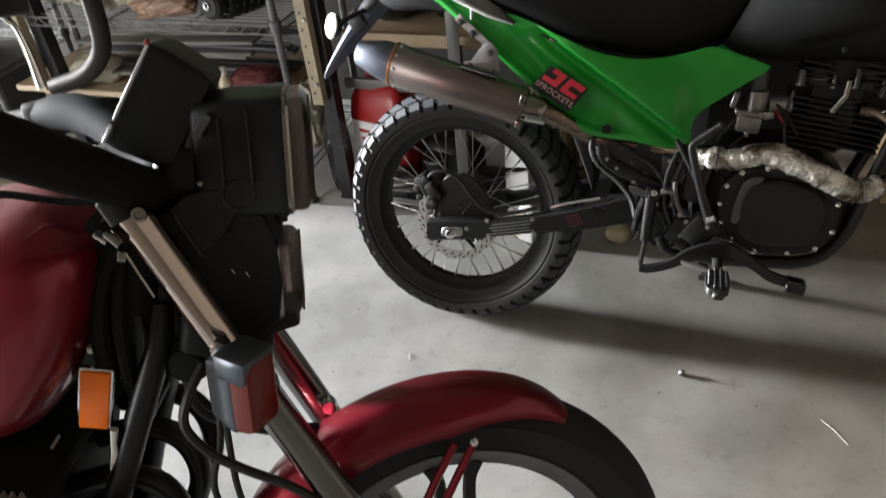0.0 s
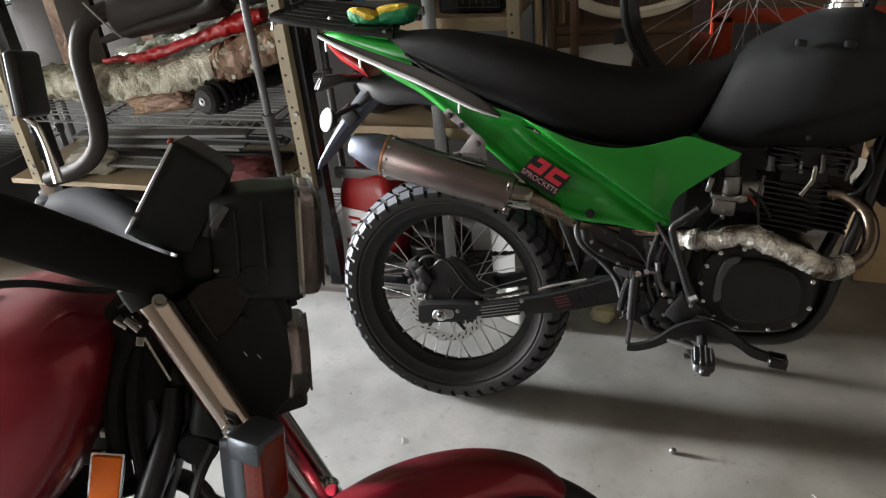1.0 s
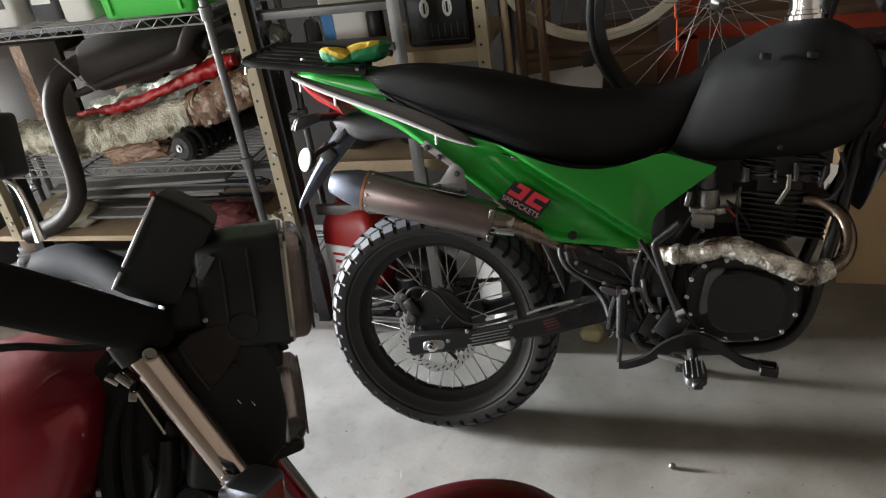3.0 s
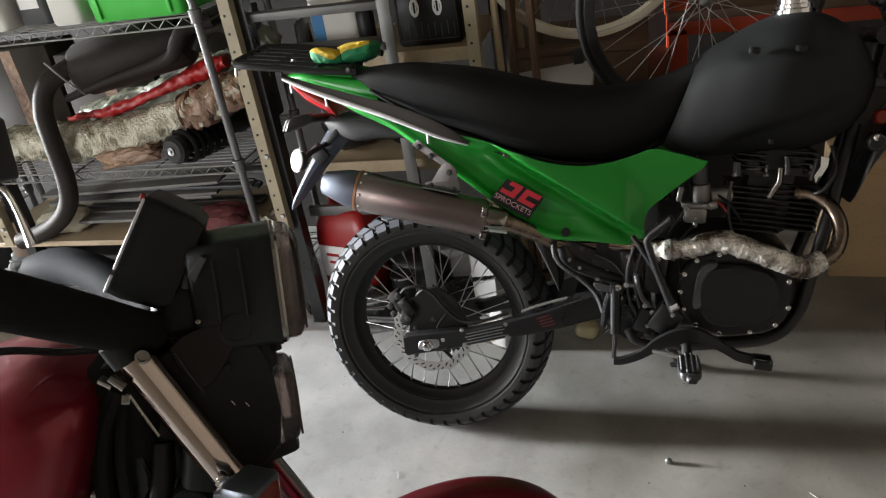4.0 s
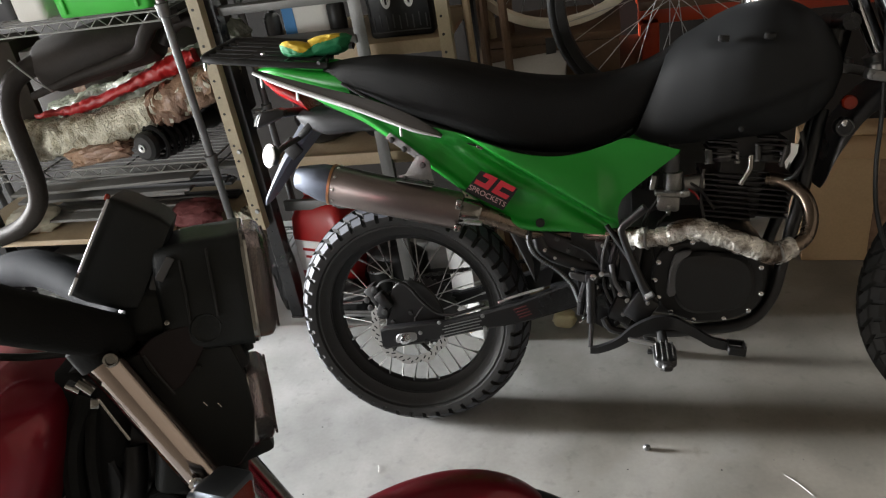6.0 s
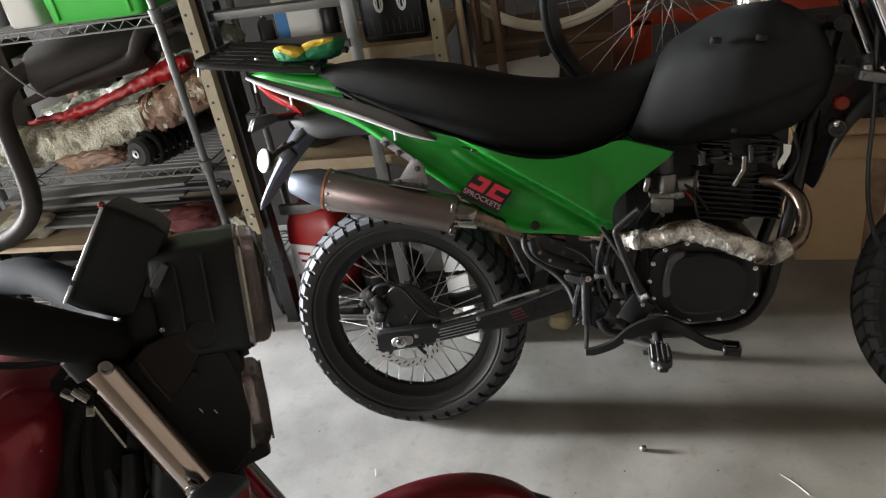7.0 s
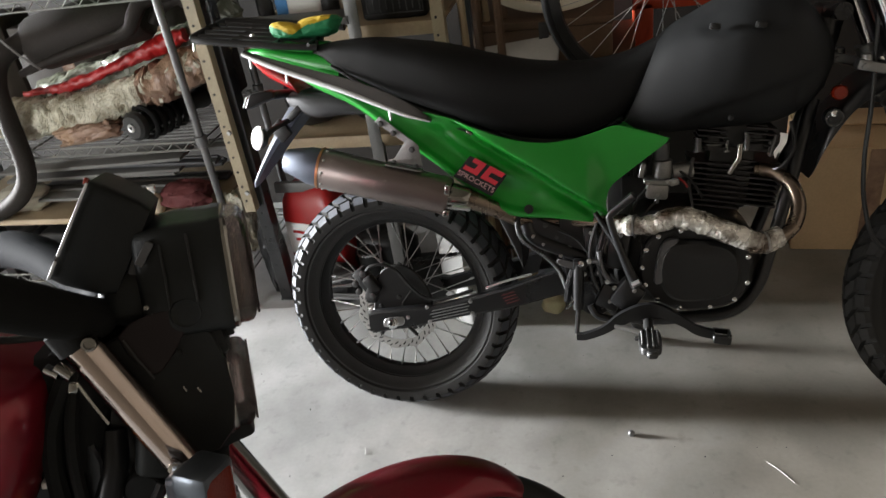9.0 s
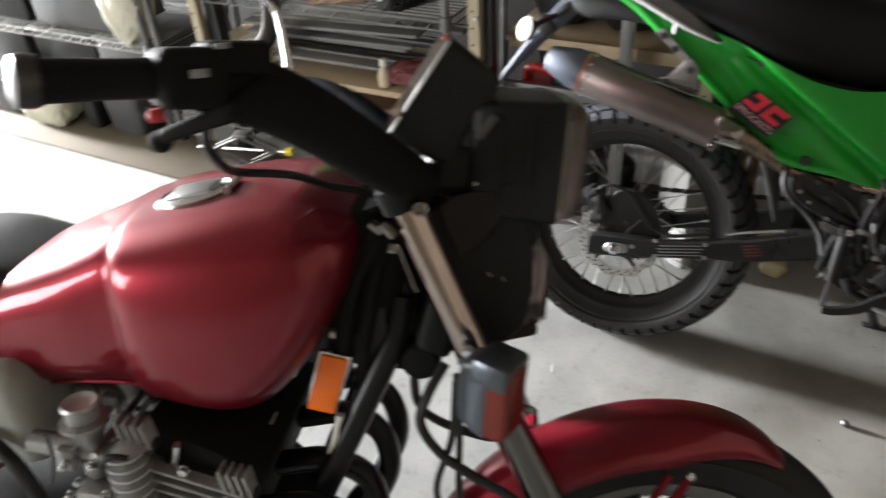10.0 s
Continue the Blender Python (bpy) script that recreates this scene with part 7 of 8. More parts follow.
# lower: pale board, long dark mouldings, bottle and rags
bd = solid("board", box(B(), (-1.30, 0.66, 0.372), (1.10, 0.42, 0.022), (0, 0, 0), 0.003), WOOD, "pale worn wooden board across the rack", "board")
for k, x in enumerate((-1.75, -0.86)):
    solid("wood_block", box(B(), (x, 0.66, 0.257), (0.09, 0.30, 0.208), (0, 0, 0), 0.004), DARKWOOD, "brown wooden block under the board", "block", group="blocks under the board")
rng = random.Random(11)
for k in range(9):
    z = 0.396 + 0.017 * k
    L = rng.uniform(0.6, 0.95)
    bm = B()
    box(bm, (0, 0, 0), (L, 0.05 + 0.03 * (k % 3), 0.012), (0, 0, 0), 0.003)
    box(bm, (0, 0.012, 0.009), (L * 0.99, 0.012, 0.008), (0, 0, 0), 0.002)
    solid("moulding_strip", bm, (GREYPLASTIC, DUSTGREY, DUSTGREY)[k % 3], "long grey plastic moulding lying on the board", "strip",
          pose(-1.16 + rng.uniform(-0.09, 0.05), 0.57 + rng.uniform(-0.03, 0.16), z, 0, rng.uniform(-1.5, 1.0), rng.uniform(-4, 4)), "mouldings on the board")
bt = thing("bottle", "small clear plastic bottle with white cap", "bottle", pose(-0.955, 0.485, 0.385))
part("bottle_body", lathe(B(), [(0.020, 0), (0.023, 0.004), (0.023, 0.045), (0.018, 0.058), (0.010, 0.068), (0.010, 0.074)], 24, (0, 0, 0), "z"), mat("cloudy_plastic", (0.50, 0.42, 0.30), 0.3), bt)
part("bottle_cap", lathe(B(), [(0.0125, 0.072), (0.014, 0.074), (0.014, 0.094), (0.011, 0.097)], 20, (0, 0, 0), "z"), WHITEPLASTIC, bt)
bm = lumpy(B(), (-0.86, 0.53, 0.425), (0.085, 0.06, 0.040), 0.30, 1.9, 7.0, 4)
solid("rag", bm, mat("maroon_rag", (0.16, 0.035, 0.035), 0.8, 0, 0.3, 20, 0.5, 150), "crumpled maroon rag on the board", "rag")
bm = lumpy(B(), (-1.52, 0.54, 0.43), (0.10, 0.07, 0.045), 0.28, 1.6, 17.0, 4)
solid("rag", bm, CREAM, "crumpled cream rag on the board", "rag")
# things at the bottom of the rack
for x, w, h, mt, lab in ((-1.70, 0.24, 0.15, GREYPLASTIC, "dark grey plastic crate low on the rack"), (-1.38, 0.26, 0.14, BLACK, "black plastic tool case low on the rack"), (-1.02, 0.26, 0.13, DARKWOOD, "brown wooden box low on the rack")):
    bm = box(B(), (x, 0.68, 0.150 + h / 2), (w, 0.34, h), (0, 0, 0), 0.012, 3)
    box(bm, (x, 0.68, 0.150 + h * 0.78), (w + 0.014, 0.354, 0.014), (0, 0, 0), 0.004)
    solid("crate", bm, mt, lab, "crate")

# rack with tool boxes, farther along the wall
def tool_box(x, y, z, w, d, h, mt, lid, lab):
    t = thing("tool_box", lab, "tool box", pose(x, y, z))
    part("box_body", box(B(), (0, 0, h * 0.36), (w, d, h * 0.72), (0, 0, 0), 0.014, 3), mt, t)
    part("box_lid", box(B(), (0, 0, h * 0.86), (w * 1.02, d * 1.02, h * 0.26), (0, 0, 0), 0.016, 3), lid, t)
    for q in (-0.3, 0.3):
        part("latch", box(B(), (q * w, -d / 2 - 0.006, h * 0.70), (0.035, 0.012, 0.05), (0, 0, 0), 0.004), mt, t)
    part("box_handle", tube(B(), [(-0.09, 0, h * 0.98), (-0.08, 0, h * 1.12), (0.08, 0, h * 1.12), (0.09, 0, h * 0.98)], 0.010, 8, 4), mt, t)


LIDGREY = mat("light_grey_lid", (0.12, 0.12, 0.12), 0.5, 0, 0.2)
tool_box(-2.48, 0.66, 0.401, 0.46, 0.30, 0.27, GREYPLASTIC, LIDGREY, "dark grey tool box with lighter lid on the rack")
tool_box(-2.97, 0.66, 0.401, 0.42, 0.30, 0.26, BLACK, GREYPLASTIC, "black plastic tool box on the rack")
for x, z, s, lab in ((-2.12, 0.60, (0.10, 0.09, 0.20), "cream cloth bag slumped at the end of the rack"),):
    bm = lumpy(B(), (x, 0.50, z), s, 0.20, 1.5, 4.0, 5)
    solid("cloth_bag", bm, CREAM, lab, "bag")
bm = lumpy(B(), (-1.86, 0.56, 0.80), (0.085, 0.07, 0.16), 0.22, 1.4, 21.0, 5)
solid("cloth_bag", bm, CREAM, "cream cloth bag standing on the wire shelf", "bag")
bm = lumpy(B(), (-2.65, 0.40, 0.10), (0.13, 0.10, 0.105), 0.14, 1.4, 8.0, 5)
solid("sack", bm, mat("pale_sack", (0.66, 0.66, 0.52), 0.6, 0, 0.2, 14, 0.3, 100), "pale plastic sack on the floor", "sack")
for x, y, w, d, h, mt, lab in ((-2.42, 0.46, 0.09, 0.14, 0.20, BLACK, "black plastic case standing on the floor"), (-2.24, 0.50, 0.22, 0.20, 0.22, GREYPLASTIC, "grey plastic bucket on the floor"), (-2.95, 0.45, 0.22, 0.2, 0.18, GREYPLASTIC, "grey plastic tub on the floor")):
    bm = B()
    rings = []
    for z, k in ((0, 0.86), (0.006, 0.88), (h - 0.012, 1.0), (h - 0.012, 1.04), (h, 1.04), (h, 0.96), (0.02, 0.84)):
        rings.append([(x + w / 2 * k * math.copysign(abs(math.cos(a)) ** 0.35, math.cos(a)), y + d / 2 * k * math.copysign(abs(math.sin(a)) ** 0.35, math.sin(a)), z) for a in (2 * math.pi * j / 32 for j in range(32))])
    bridge(bm, rings)
    solid("tub", bm, mt, lab, "tub")
# thin sheet added for a sandy, dusty strip of the floor
bm = box(B(), (-2.15, 0.35, 0.004), (1.75, 0.30, 0.008), (0, 0, -1), 0.002)
solid("cardboard_sheet", bm, DUSTTAN, "thin tan sheet standing in for a dusty strip of floor", "cardboard")
# made-up crates and cartons keep the far rack's depths dark
for x, y, z, w, d, h, lab in ((-2.25, 0.72, 0.126, 0.38, 0.34, 0.24, "dark grey stand-in crate low on the far rack"), (-2.68, 0.74, 0.126, 0.40, 0.34, 0.23, "black stand-in crate low on the far rack"),
                              (-3.06, 0.72, 0.126, 0.30, 0.34, 0.22, "black stand-in crate low on the far rack"), (-2.35, 0.80, 0.956, 0.42, 0.20, 0.34, "dark stand-in carton at the back of the far rack"), (-2.85, 0.80, 0.956, 0.40, 0.20, 0.36, "dark stand-in carton at the back of the far rack")):
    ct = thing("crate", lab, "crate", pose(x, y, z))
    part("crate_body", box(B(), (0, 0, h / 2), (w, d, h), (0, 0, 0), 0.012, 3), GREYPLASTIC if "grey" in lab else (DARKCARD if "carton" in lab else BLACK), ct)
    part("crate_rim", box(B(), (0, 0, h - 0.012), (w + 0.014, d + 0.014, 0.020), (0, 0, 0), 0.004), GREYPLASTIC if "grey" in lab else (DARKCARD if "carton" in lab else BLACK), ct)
jk = thing("scissor_jack", "small steel scissor jack with a yellow knob", "jack", pose(-1.55, 0.37, 0.008, 0, 0, 14))
bm = B()
for s in (-1, 1):
    for q in (-0.02, 0.02):
        tube(bm, [(s * 0.13, q, 0.075), (0, q, 0.012)], 0.007, 6)
        tube(bm, [(s * 0.13, q, 0.075), (0, q, 0.135)], 0.007, 6)
part("jack_arm", bm, GREYMETAL, jk)
part("jack_screw", tube(B(), [(-0.20, 0, 0.075), (0.17, 0, 0.075)], 0.006, 8), STEEL, jk)
bm = box(B(), (0, 0, 0.006), (0.10, 0.08, 0.012), (0, 0, 0), 0.003)
box(bm, (0, 0, 0.14), (0.06, 0.05, 0.012), (0, 0, 0), 0.003)
part("jack_plate", bm, GREYMETAL, jk)
part("knob", lathe(B(), [(0.008, 0), (0.016, 0.004), (0.016, 0.03), (0.008, 0.034)], 14, (0.165, 0, 0.075), "x"), YELLOW, jk)

# angle-iron posts and wooden shelves
def angle_post(name, label, material, x, y, w, top, leg=0.03):
    t = thing(name, label, "shelf post", pose(x, y, 0))
    bm = box(B(), (0, 0, top / 2), (w, 0.0025, top), bevel=0)
    box(bm, (w / 2 - 0.00125, leg / 2 + 0.002, top / 2), (0.0025, leg, top), bevel=0)
    fl = part("flange", bm, material, t)
    bm = B()
    for k in range(int(top / 0.052)):
        z = 0.04 + 0.052 * k
        lathe(bm, [(0.0042, -0.0026), (0.0042, -0.0005)], 10, (-w * 0.12, 0, z))
    tagged(part("hole", bm, BLACK, fl), kind="stuff")
    part("post_foot", box(B(), (0, leg / 2, 0.004), (w * 1.1, leg * 1.3, 0.008), bevel=0.002), BLACK, t)
    return t


def twin_post(x, y, dx):
    """A black angle post with a beige perforated one bolted on above."""
    twin = angle_post("black_post", "black perforated steel shelf post with a beige upper post", GLOSS, x, y, 0.042, 1.9, 0.045)
    bm = box(B(), (dx, -0.036, 1.135), (0.036, 0.0025, 1.51), bevel=0)
    box(bm, (dx + 0.017, -0.020, 1.135), (0.0025, 0.030, 1.51), bevel=0)
    upper = part("upper_post", bm, BEIGE, twin, "beige perforated upper post")
    bm = B()
    for k in range(28):
        lathe(bm, [(0.0042, -0.0386), (0.0042, -0.0365)], 10, (dx - 0.004, 0, 0.42 + 0.052 * k))
    tagged(part("hole", bm, BLACK, upper), kind="stuff")
    bm = B()
    for z in (0.45, 0.66):
        lathe(bm, [(0.006, -0.044), (0.008, -0.041), (0.008, -0.037)], 10, (dx + 0.008, 0, z))
    part("bolt", bm, STEEL, upper)


twin_post(-0.590, 0.505, -0.020)
twin_post(-1.652, 0.462, -0.045)
angle_post("perforated_post", "beige perforated steel post at the end of the wooden shelf", BEIGE, 0.072, 0.600, 0.036, 1.9)
angle_post("black_post", "black steel shelf post at the back", GLOSS, -0.566, 1.00, 0.042, 1.9, 0.045)
angle_post("black_post", "black steel shelf post at the back", GLOSS, 0.072, 1.00, 0.042, 1.9, 0.045)
for z, lab in ((0.545, "pale wooden shelf board between steel posts"), (0.890, "pale wooden shelf board between steel posts"), (1.30, "pale wooden shelf board between steel posts")):
    sf = thing("wooden_shelf", lab, "shelf", pose(-0.245, 0.80, z))
    part("shelf_board", box(B(), (0, 0.005, 0.012), (0.64, 0.38, 0.018), (0, 0, 0), 0.002), WOOD, sf)
    part("shelf_rail", box(B(), (0, -0.188, 0.006), (0.60, 0.018, 0.040), (0, 0, 0), 0.002), WOOD, sf)
    part("shelf_rail", box(B(), (0, 0.195, 0.006), (0.60, 0.018, 0.040), (0, 0, 0), 0.002), WOOD, sf)
solid("steel_rail", box(B(), (-0.27, 0.600, 0.400), (0.60, 0.020, 0.035), (0, 0, 0), 0.002), DULLALLOY, "grey steel rail between the shelf posts", "rail")
# made-up dark cartons stand in for dim clutter at the back of the rack
rng = random.Random(33)
for x, z, w, h, mt, lab in ((-1.72, Z2, 0.36, 0.36, DARKCARD, "dark stand-in carton at the back of the rack"), (-1.33, Z2, 0.38, 0.32, DARKCARD, "dark stand-in carton at the back of the rack"),
                            (-0.93, Z2, 0.36, 0.40, DARKCARD, "dark stand-in carton at the back of the rack"), (-1.75, Z1, 0.34, 0.30, DARKCARD, "dark stand-in carton on the upper shelf"),
                            (-1.36, Z1, 0.36, 0.36, DARKCARD, "dark stand-in carton on the upper shelf")):
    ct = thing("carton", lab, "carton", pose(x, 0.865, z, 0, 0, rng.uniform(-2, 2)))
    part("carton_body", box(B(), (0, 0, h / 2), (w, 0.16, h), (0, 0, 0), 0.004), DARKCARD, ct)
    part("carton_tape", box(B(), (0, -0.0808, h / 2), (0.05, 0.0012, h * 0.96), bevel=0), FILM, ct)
ld = thing("step_ladder", "grey aluminium step ladder folded against the shelves", "ladder", pose(-0.36, 0.54, 0))
for x in (-0.247, 0.20):
    bm = box(B(), (x, 0, 0.78), (0.024, 0.045, 1.56), (0, 0, 0), 0.003)
    box(bm, (x + 0.008, -0.024, 0.78), (0.038, 0.004, 1.56), (0, 0, 0), 0.001)
    part("rail", bm, DULLALLOY, ld)
for z in (0.962, 1.072, 1.36):
    part("step", box(B(), (-0.0235, 0.0, z), (0.44, 0.07 if z != 1.072 else 0.03, 0.024), (6, 0, 0), 0.003), DULLALLOY, ld)
# on the upper board
jar = thing("white_jug", "white plastic jug with a blue label on the shelf", "jug", pose(-0.388, 0.75, 0.912, 0, 0, 10))
bm = B()
bridge(bm, [[(0.076 * k * math.copysign(abs(math.cos(a)) ** 0.3, math.cos(a)), 0.055 * k * math.copysign(abs(math.sin(a)) ** 0.3, math.sin(a)), z) for a in (2 * math.pi * j / 36 for j in range(36))]
            for z, k in ((0, 0.93), (0.008, 1), (0.17, 1), (0.20, 0.9), (0.225, 0.5), (0.235, 0.4))])
part("jug_body", bm, WHITEPLASTIC, jar, "", 50)
part("jug_cap", lathe(B(), [(0.026, 0), (0.028, 0.004), (0.028, 0.022), (0.022, 0.025)], 22, (0, 0, 0.233), "z"), BLUE, jar)
part("jug_label", box(B(), (-0.052, -0.0556, 0.085), (0.036, 0.002, 0.10), bevel=0.0005, seg=1), BLUE, jar, "blue label")
for x, h, r, mt, lab in ((-0.50, 0.12, 0.026, DARKSTEEL, "dark spray can on the shelf"), (-0.285, 0.14, 0.028, BLACK, "black bottle on the shelf")):
    bm = lathe(B(), [(r * 0.9, 0), (r, 0.004), (r, h * 0.75), (r * 0.6, h * 0.86), (r * 0.35, h * 0.88), (r * 0.35, h), (r * 0.2, h * 1.01)], 20, (x, 0.72, 0.912), "z")
    solid("can", bm, mt, lab, "can")
cr = thing("black_crate", "black plastic crate with two white oval marks", "crate", pose(-0.07, 0.76, 0.912))
bm = box(B(), (0, 0, 0.085), (0.20, 0.20, 0.17), (0, 0, 0), 0.014, 3)
part("crate_body", bm, BLACK, cr)
for x in (-0.035, 0.035):
    bm = lathe(B(), [(0.012, -0.104), (0.020, -0.104), (0.020, -0.1015), (0.012, -0.1015)], 24, (x, 0, 0.115), "y", True)
    for v in bm.verts:
        v.co.x, v.co.z = x + (v.co.x - x) * 0.72, 0.115 + (v.co.z - 0.115) * 1.35
    for q in (-0.005, 0.005):
        box(bm, (x + q, -0.103, 0.115), (0.003, 0.002, 0.036), bevel=0)
    part("oval_mark", bm, PAPER, cr)
for k in range(9):
    x = -0.08 + 0.02 * k
    part("crate_slot", box(B(), (x, -0.1005, 0.045 + 0.006 * (k % 2)), (0.003, 0.004, 0.040), bevel=0.0005, seg=1), GREYPLASTIC, cr)
part("crate_edge", tube(B(), [(-0.09, -0.102, 0.02), (-0.09, -0.102, 0.15), (0.09, -0.102, 0.15), (0.09, -0.102, 0.02)], 0.0022, 6, 0, True), GREYPLASTIC, cr)
# on the lower board
for x, w, h, mt, lab in ((-0.43, 0.18, 0.20, BLACK, "black plastic case on the lower wooden shelf"), (-0.20, 0.20, 0.24, BLACK, "black plastic bag of parts on the lower wooden shelf")):
    bm = lumpy(B(), (x, 0.80, 0.566 + h / 2), (w / 2, 0.13, h / 2), 0.10, 1.4, x * 9, 4)
    solid("dark_bag", bm, mt, lab, "bag")

# red fuel can, white cartons and scraps seen through the wheel
fc = thing("fuel_can", "red plastic fuel can with a white label on the floor", "fuel can", pose(-0.448, 0.66, 0, 0, 0, -14) @ Matrix.Diagonal((1.12, 1.1, 1.14, 1)))
bm = B()
rings = []
for z, k in ((0, 0.94), (0.012, 1.0), (0.25, 1.0), (0.30, 0.93), (0.34, 0.72), (0.352, 0.60)):
    rings.append([(0.105 * k * math.copysign(abs(math.cos(a)) ** 0.35, math.cos(a)), 0.09 * k * math.copysign(abs(math.sin(a)) ** 0.35, math.sin(a)), z) for a in (2 * math.pi * j / 40 for j in range(40))])
bridge(bm, rings)
part("can_body", bm, REDPLASTIC, fc, "", 50)
part("can_handle", tube(B(), [(-0.06, 0, 0.34), (-0.05, 0, 0.385), (0.05, 0, 0.385), (0.07, 0, 0.34)], 0.014, 10, 4), REDPLASTIC, fc)
part("spout_cap", lathe(B(), [(0.022, 0), (0.024, 0.004), (0.024, 0.03), (0.018, 0.034)], 20, (0.055, 0.0, 0.345), "z"), BLACK, fc)
bm = box(B(), (-0.035, -0.0915, 0.185), (0.095, 0.003, 0.11), (0, 0, 0), 0.001)
lb = part("can_label", bm, PAPER, fc, "white label with red bars")
bm = B()
for k in range(3):
    box(bm, (-0.035, -0.0938, 0.21 - 0.026 * k), (0.045 - 0.010 * k, 0.0015, 0.009), bevel=0)
part("label_bar", bm, REDPLASTIC, lb)
solid("carton", box(B(), (0.066, 0.500, 0.145), (0.105, 0.095, 0.29), (0, 0, -32), 0.004), mat("aged_white_card", (0.40, 0.40, 0.39), 0.7, 0, 0.2, 20, 0.1, 200), "white carton standing on the floor", "carton")
jug = thing("plastic_jug", "white plastic jug with a yellowed side on the floor", "jug", pose(0.098, 0.395, 0.0, 0, 0, -28) @ Matrix.Diagonal((0.85, 0.85, 1.25, 1)))
bm = B()
bridge(bm, [[(0.044 * k * math.copysign(abs(math.cos(a)) ** 0.45, math.cos(a)), 0.034 * k * math.copysign(abs(math.sin(a)) ** 0.45, math.sin(a)), z) for a in (2 * math.pi * j / 28 for j in range(28))]
            for z, k in ((0, 0.9), (0.006, 1), (0.075, 1), (0.095, 0.8), (0.105, 0.4), (0.118, 0.36))])
part("jug_body", bm, bpy.data.materials["aged_white_card"], jug, "", 50)
part("jug_cap", lathe(B(), [(0.016, 0), (0.017, 0.003), (0.017, 0.014), (0.013, 0.016)], 16, (0, 0, 0.112), "z"), WOOD, jug)
part("jug_band", box(B(), (-0.030, -0.0225, 0.045), (0.022, 0.026, 0.070), (0, 0, 0), 0.006), WOOD, jug, "yellowed panel")
bm = lumpy(B(), (-0.735, 0.60, 0.275), (0.055, 0.06, 0.125), 0.30, 1.8, 51.0, 5)
solid("plastic_bag", bm, BUBBLE, "crumpled clear plastic bag low on the wire rack", "bag")
bm = lumpy(B(), (-0.628, 0.575, 0.15), (0.036, 0.05, 0.155), 0.22, 1.7, 55.0, 5)
solid("parts_bag", bm, GLOSS, "tall glossy black plastic bag beside the post", "bag")
# dark scrap in front of the fuel can and low black case beside it
bm = lumpy(B(), (-0.375, 0.515, 0.065), (0.075, 0.045, 0.072), 0.30, 1.9, 41.0, 4)
solid("parts_bag", bm, GLOSS, "glossy black bag of scrap on the floor", "bag")
for k, (x, z, l, rz, ry) in enumerate(((-0.40, 0.086, 0.16, 8, 4), (-0.37, 0.040, 0.20, -6, -3), (-0.35, 0.118, 0.12, 14, -10))):
    bm = box(B(), (0, 0, 0), (l, 0.014, 0.010), (0, 0, 0), 0.002, 1)
    box(bm, (0, 0.006, 0.006), (l * 0.98, 0.003, 0.012), (0, 0, 0), 0.001, 1)
    solid("steel_strip", bm, ALLOY, "thin bright steel strip on the pile of scrap", "strip", pose(x, 0.465 - 0.006 * k, z, 0, ry, rz), "strips on the scrap")
cn = thing("paint_can", "small black can with a bright rim on the floor", "can", pose(-0.268, 0.56, 0.0))
part("can_wall", lathe(B(), [(0.038, 0), (0.040, 0.003), (0.040, 0.165), (0.036, 0.170)], 26, (0, 0, 0), "z"), BLACK, cn)
for z in (0.02, 0.165):
    part("can_ring", lathe(B(), [(0.039, z - 0.004), (0.0425, z - 0.003), (0.0425, z + 0.003), (0.039, z + 0.004)], 26, (0, 0, 0), "z", True), STEEL, cn)
part("can_lid", lathe(B(), [(0.036, 0.168), (0.033, 0.164), (0.010, 0.164)], 26, (0, 0, 0), "z"), ALLOY, cn)
solid("low_case", box(B(), (-0.068, 0.60, 0.052), (0.135, 0.10, 0.104), (0, 0, 5), 0.010, 2), BLACK, "low black plastic case on the floor", "case")
solid("plank", box(B(), (0.32, 0.66, 0.012), (0.40, 0.09, 0.022), (0, 0, 3), 0.003), WOOD, "short pale plank on the floor", "plank")
solid("grey_prop", box(B(), (-0.175, 0.60, 0.2725), (0.035, 0.03, 0.545), (0, 0, 0), 0.003), DULLALLOY, "grey steel prop under the wooden shelf", "prop")
bm = lumpy(B(), (-0.24, 0.66, 0.10), (0.12, 0.08, 0.10), 0.16, 1.5, 30.0, 4)
solid("parts_bag", bm, BLACK, "black bag of parts on the floor", "bag")
bm = lumpy(B(), (0.362, 0.44, 0.026), (0.036, 0.03, 0.026), 0.25, 1.6, 31.0, 3)
solid("sponge", bm, mat("yellowed_sponge", (0.52, 0.46, 0.28), 0.8, 0, 0.2, 30, 0.5, 150), "yellowed sponge on the floor", "sponge")

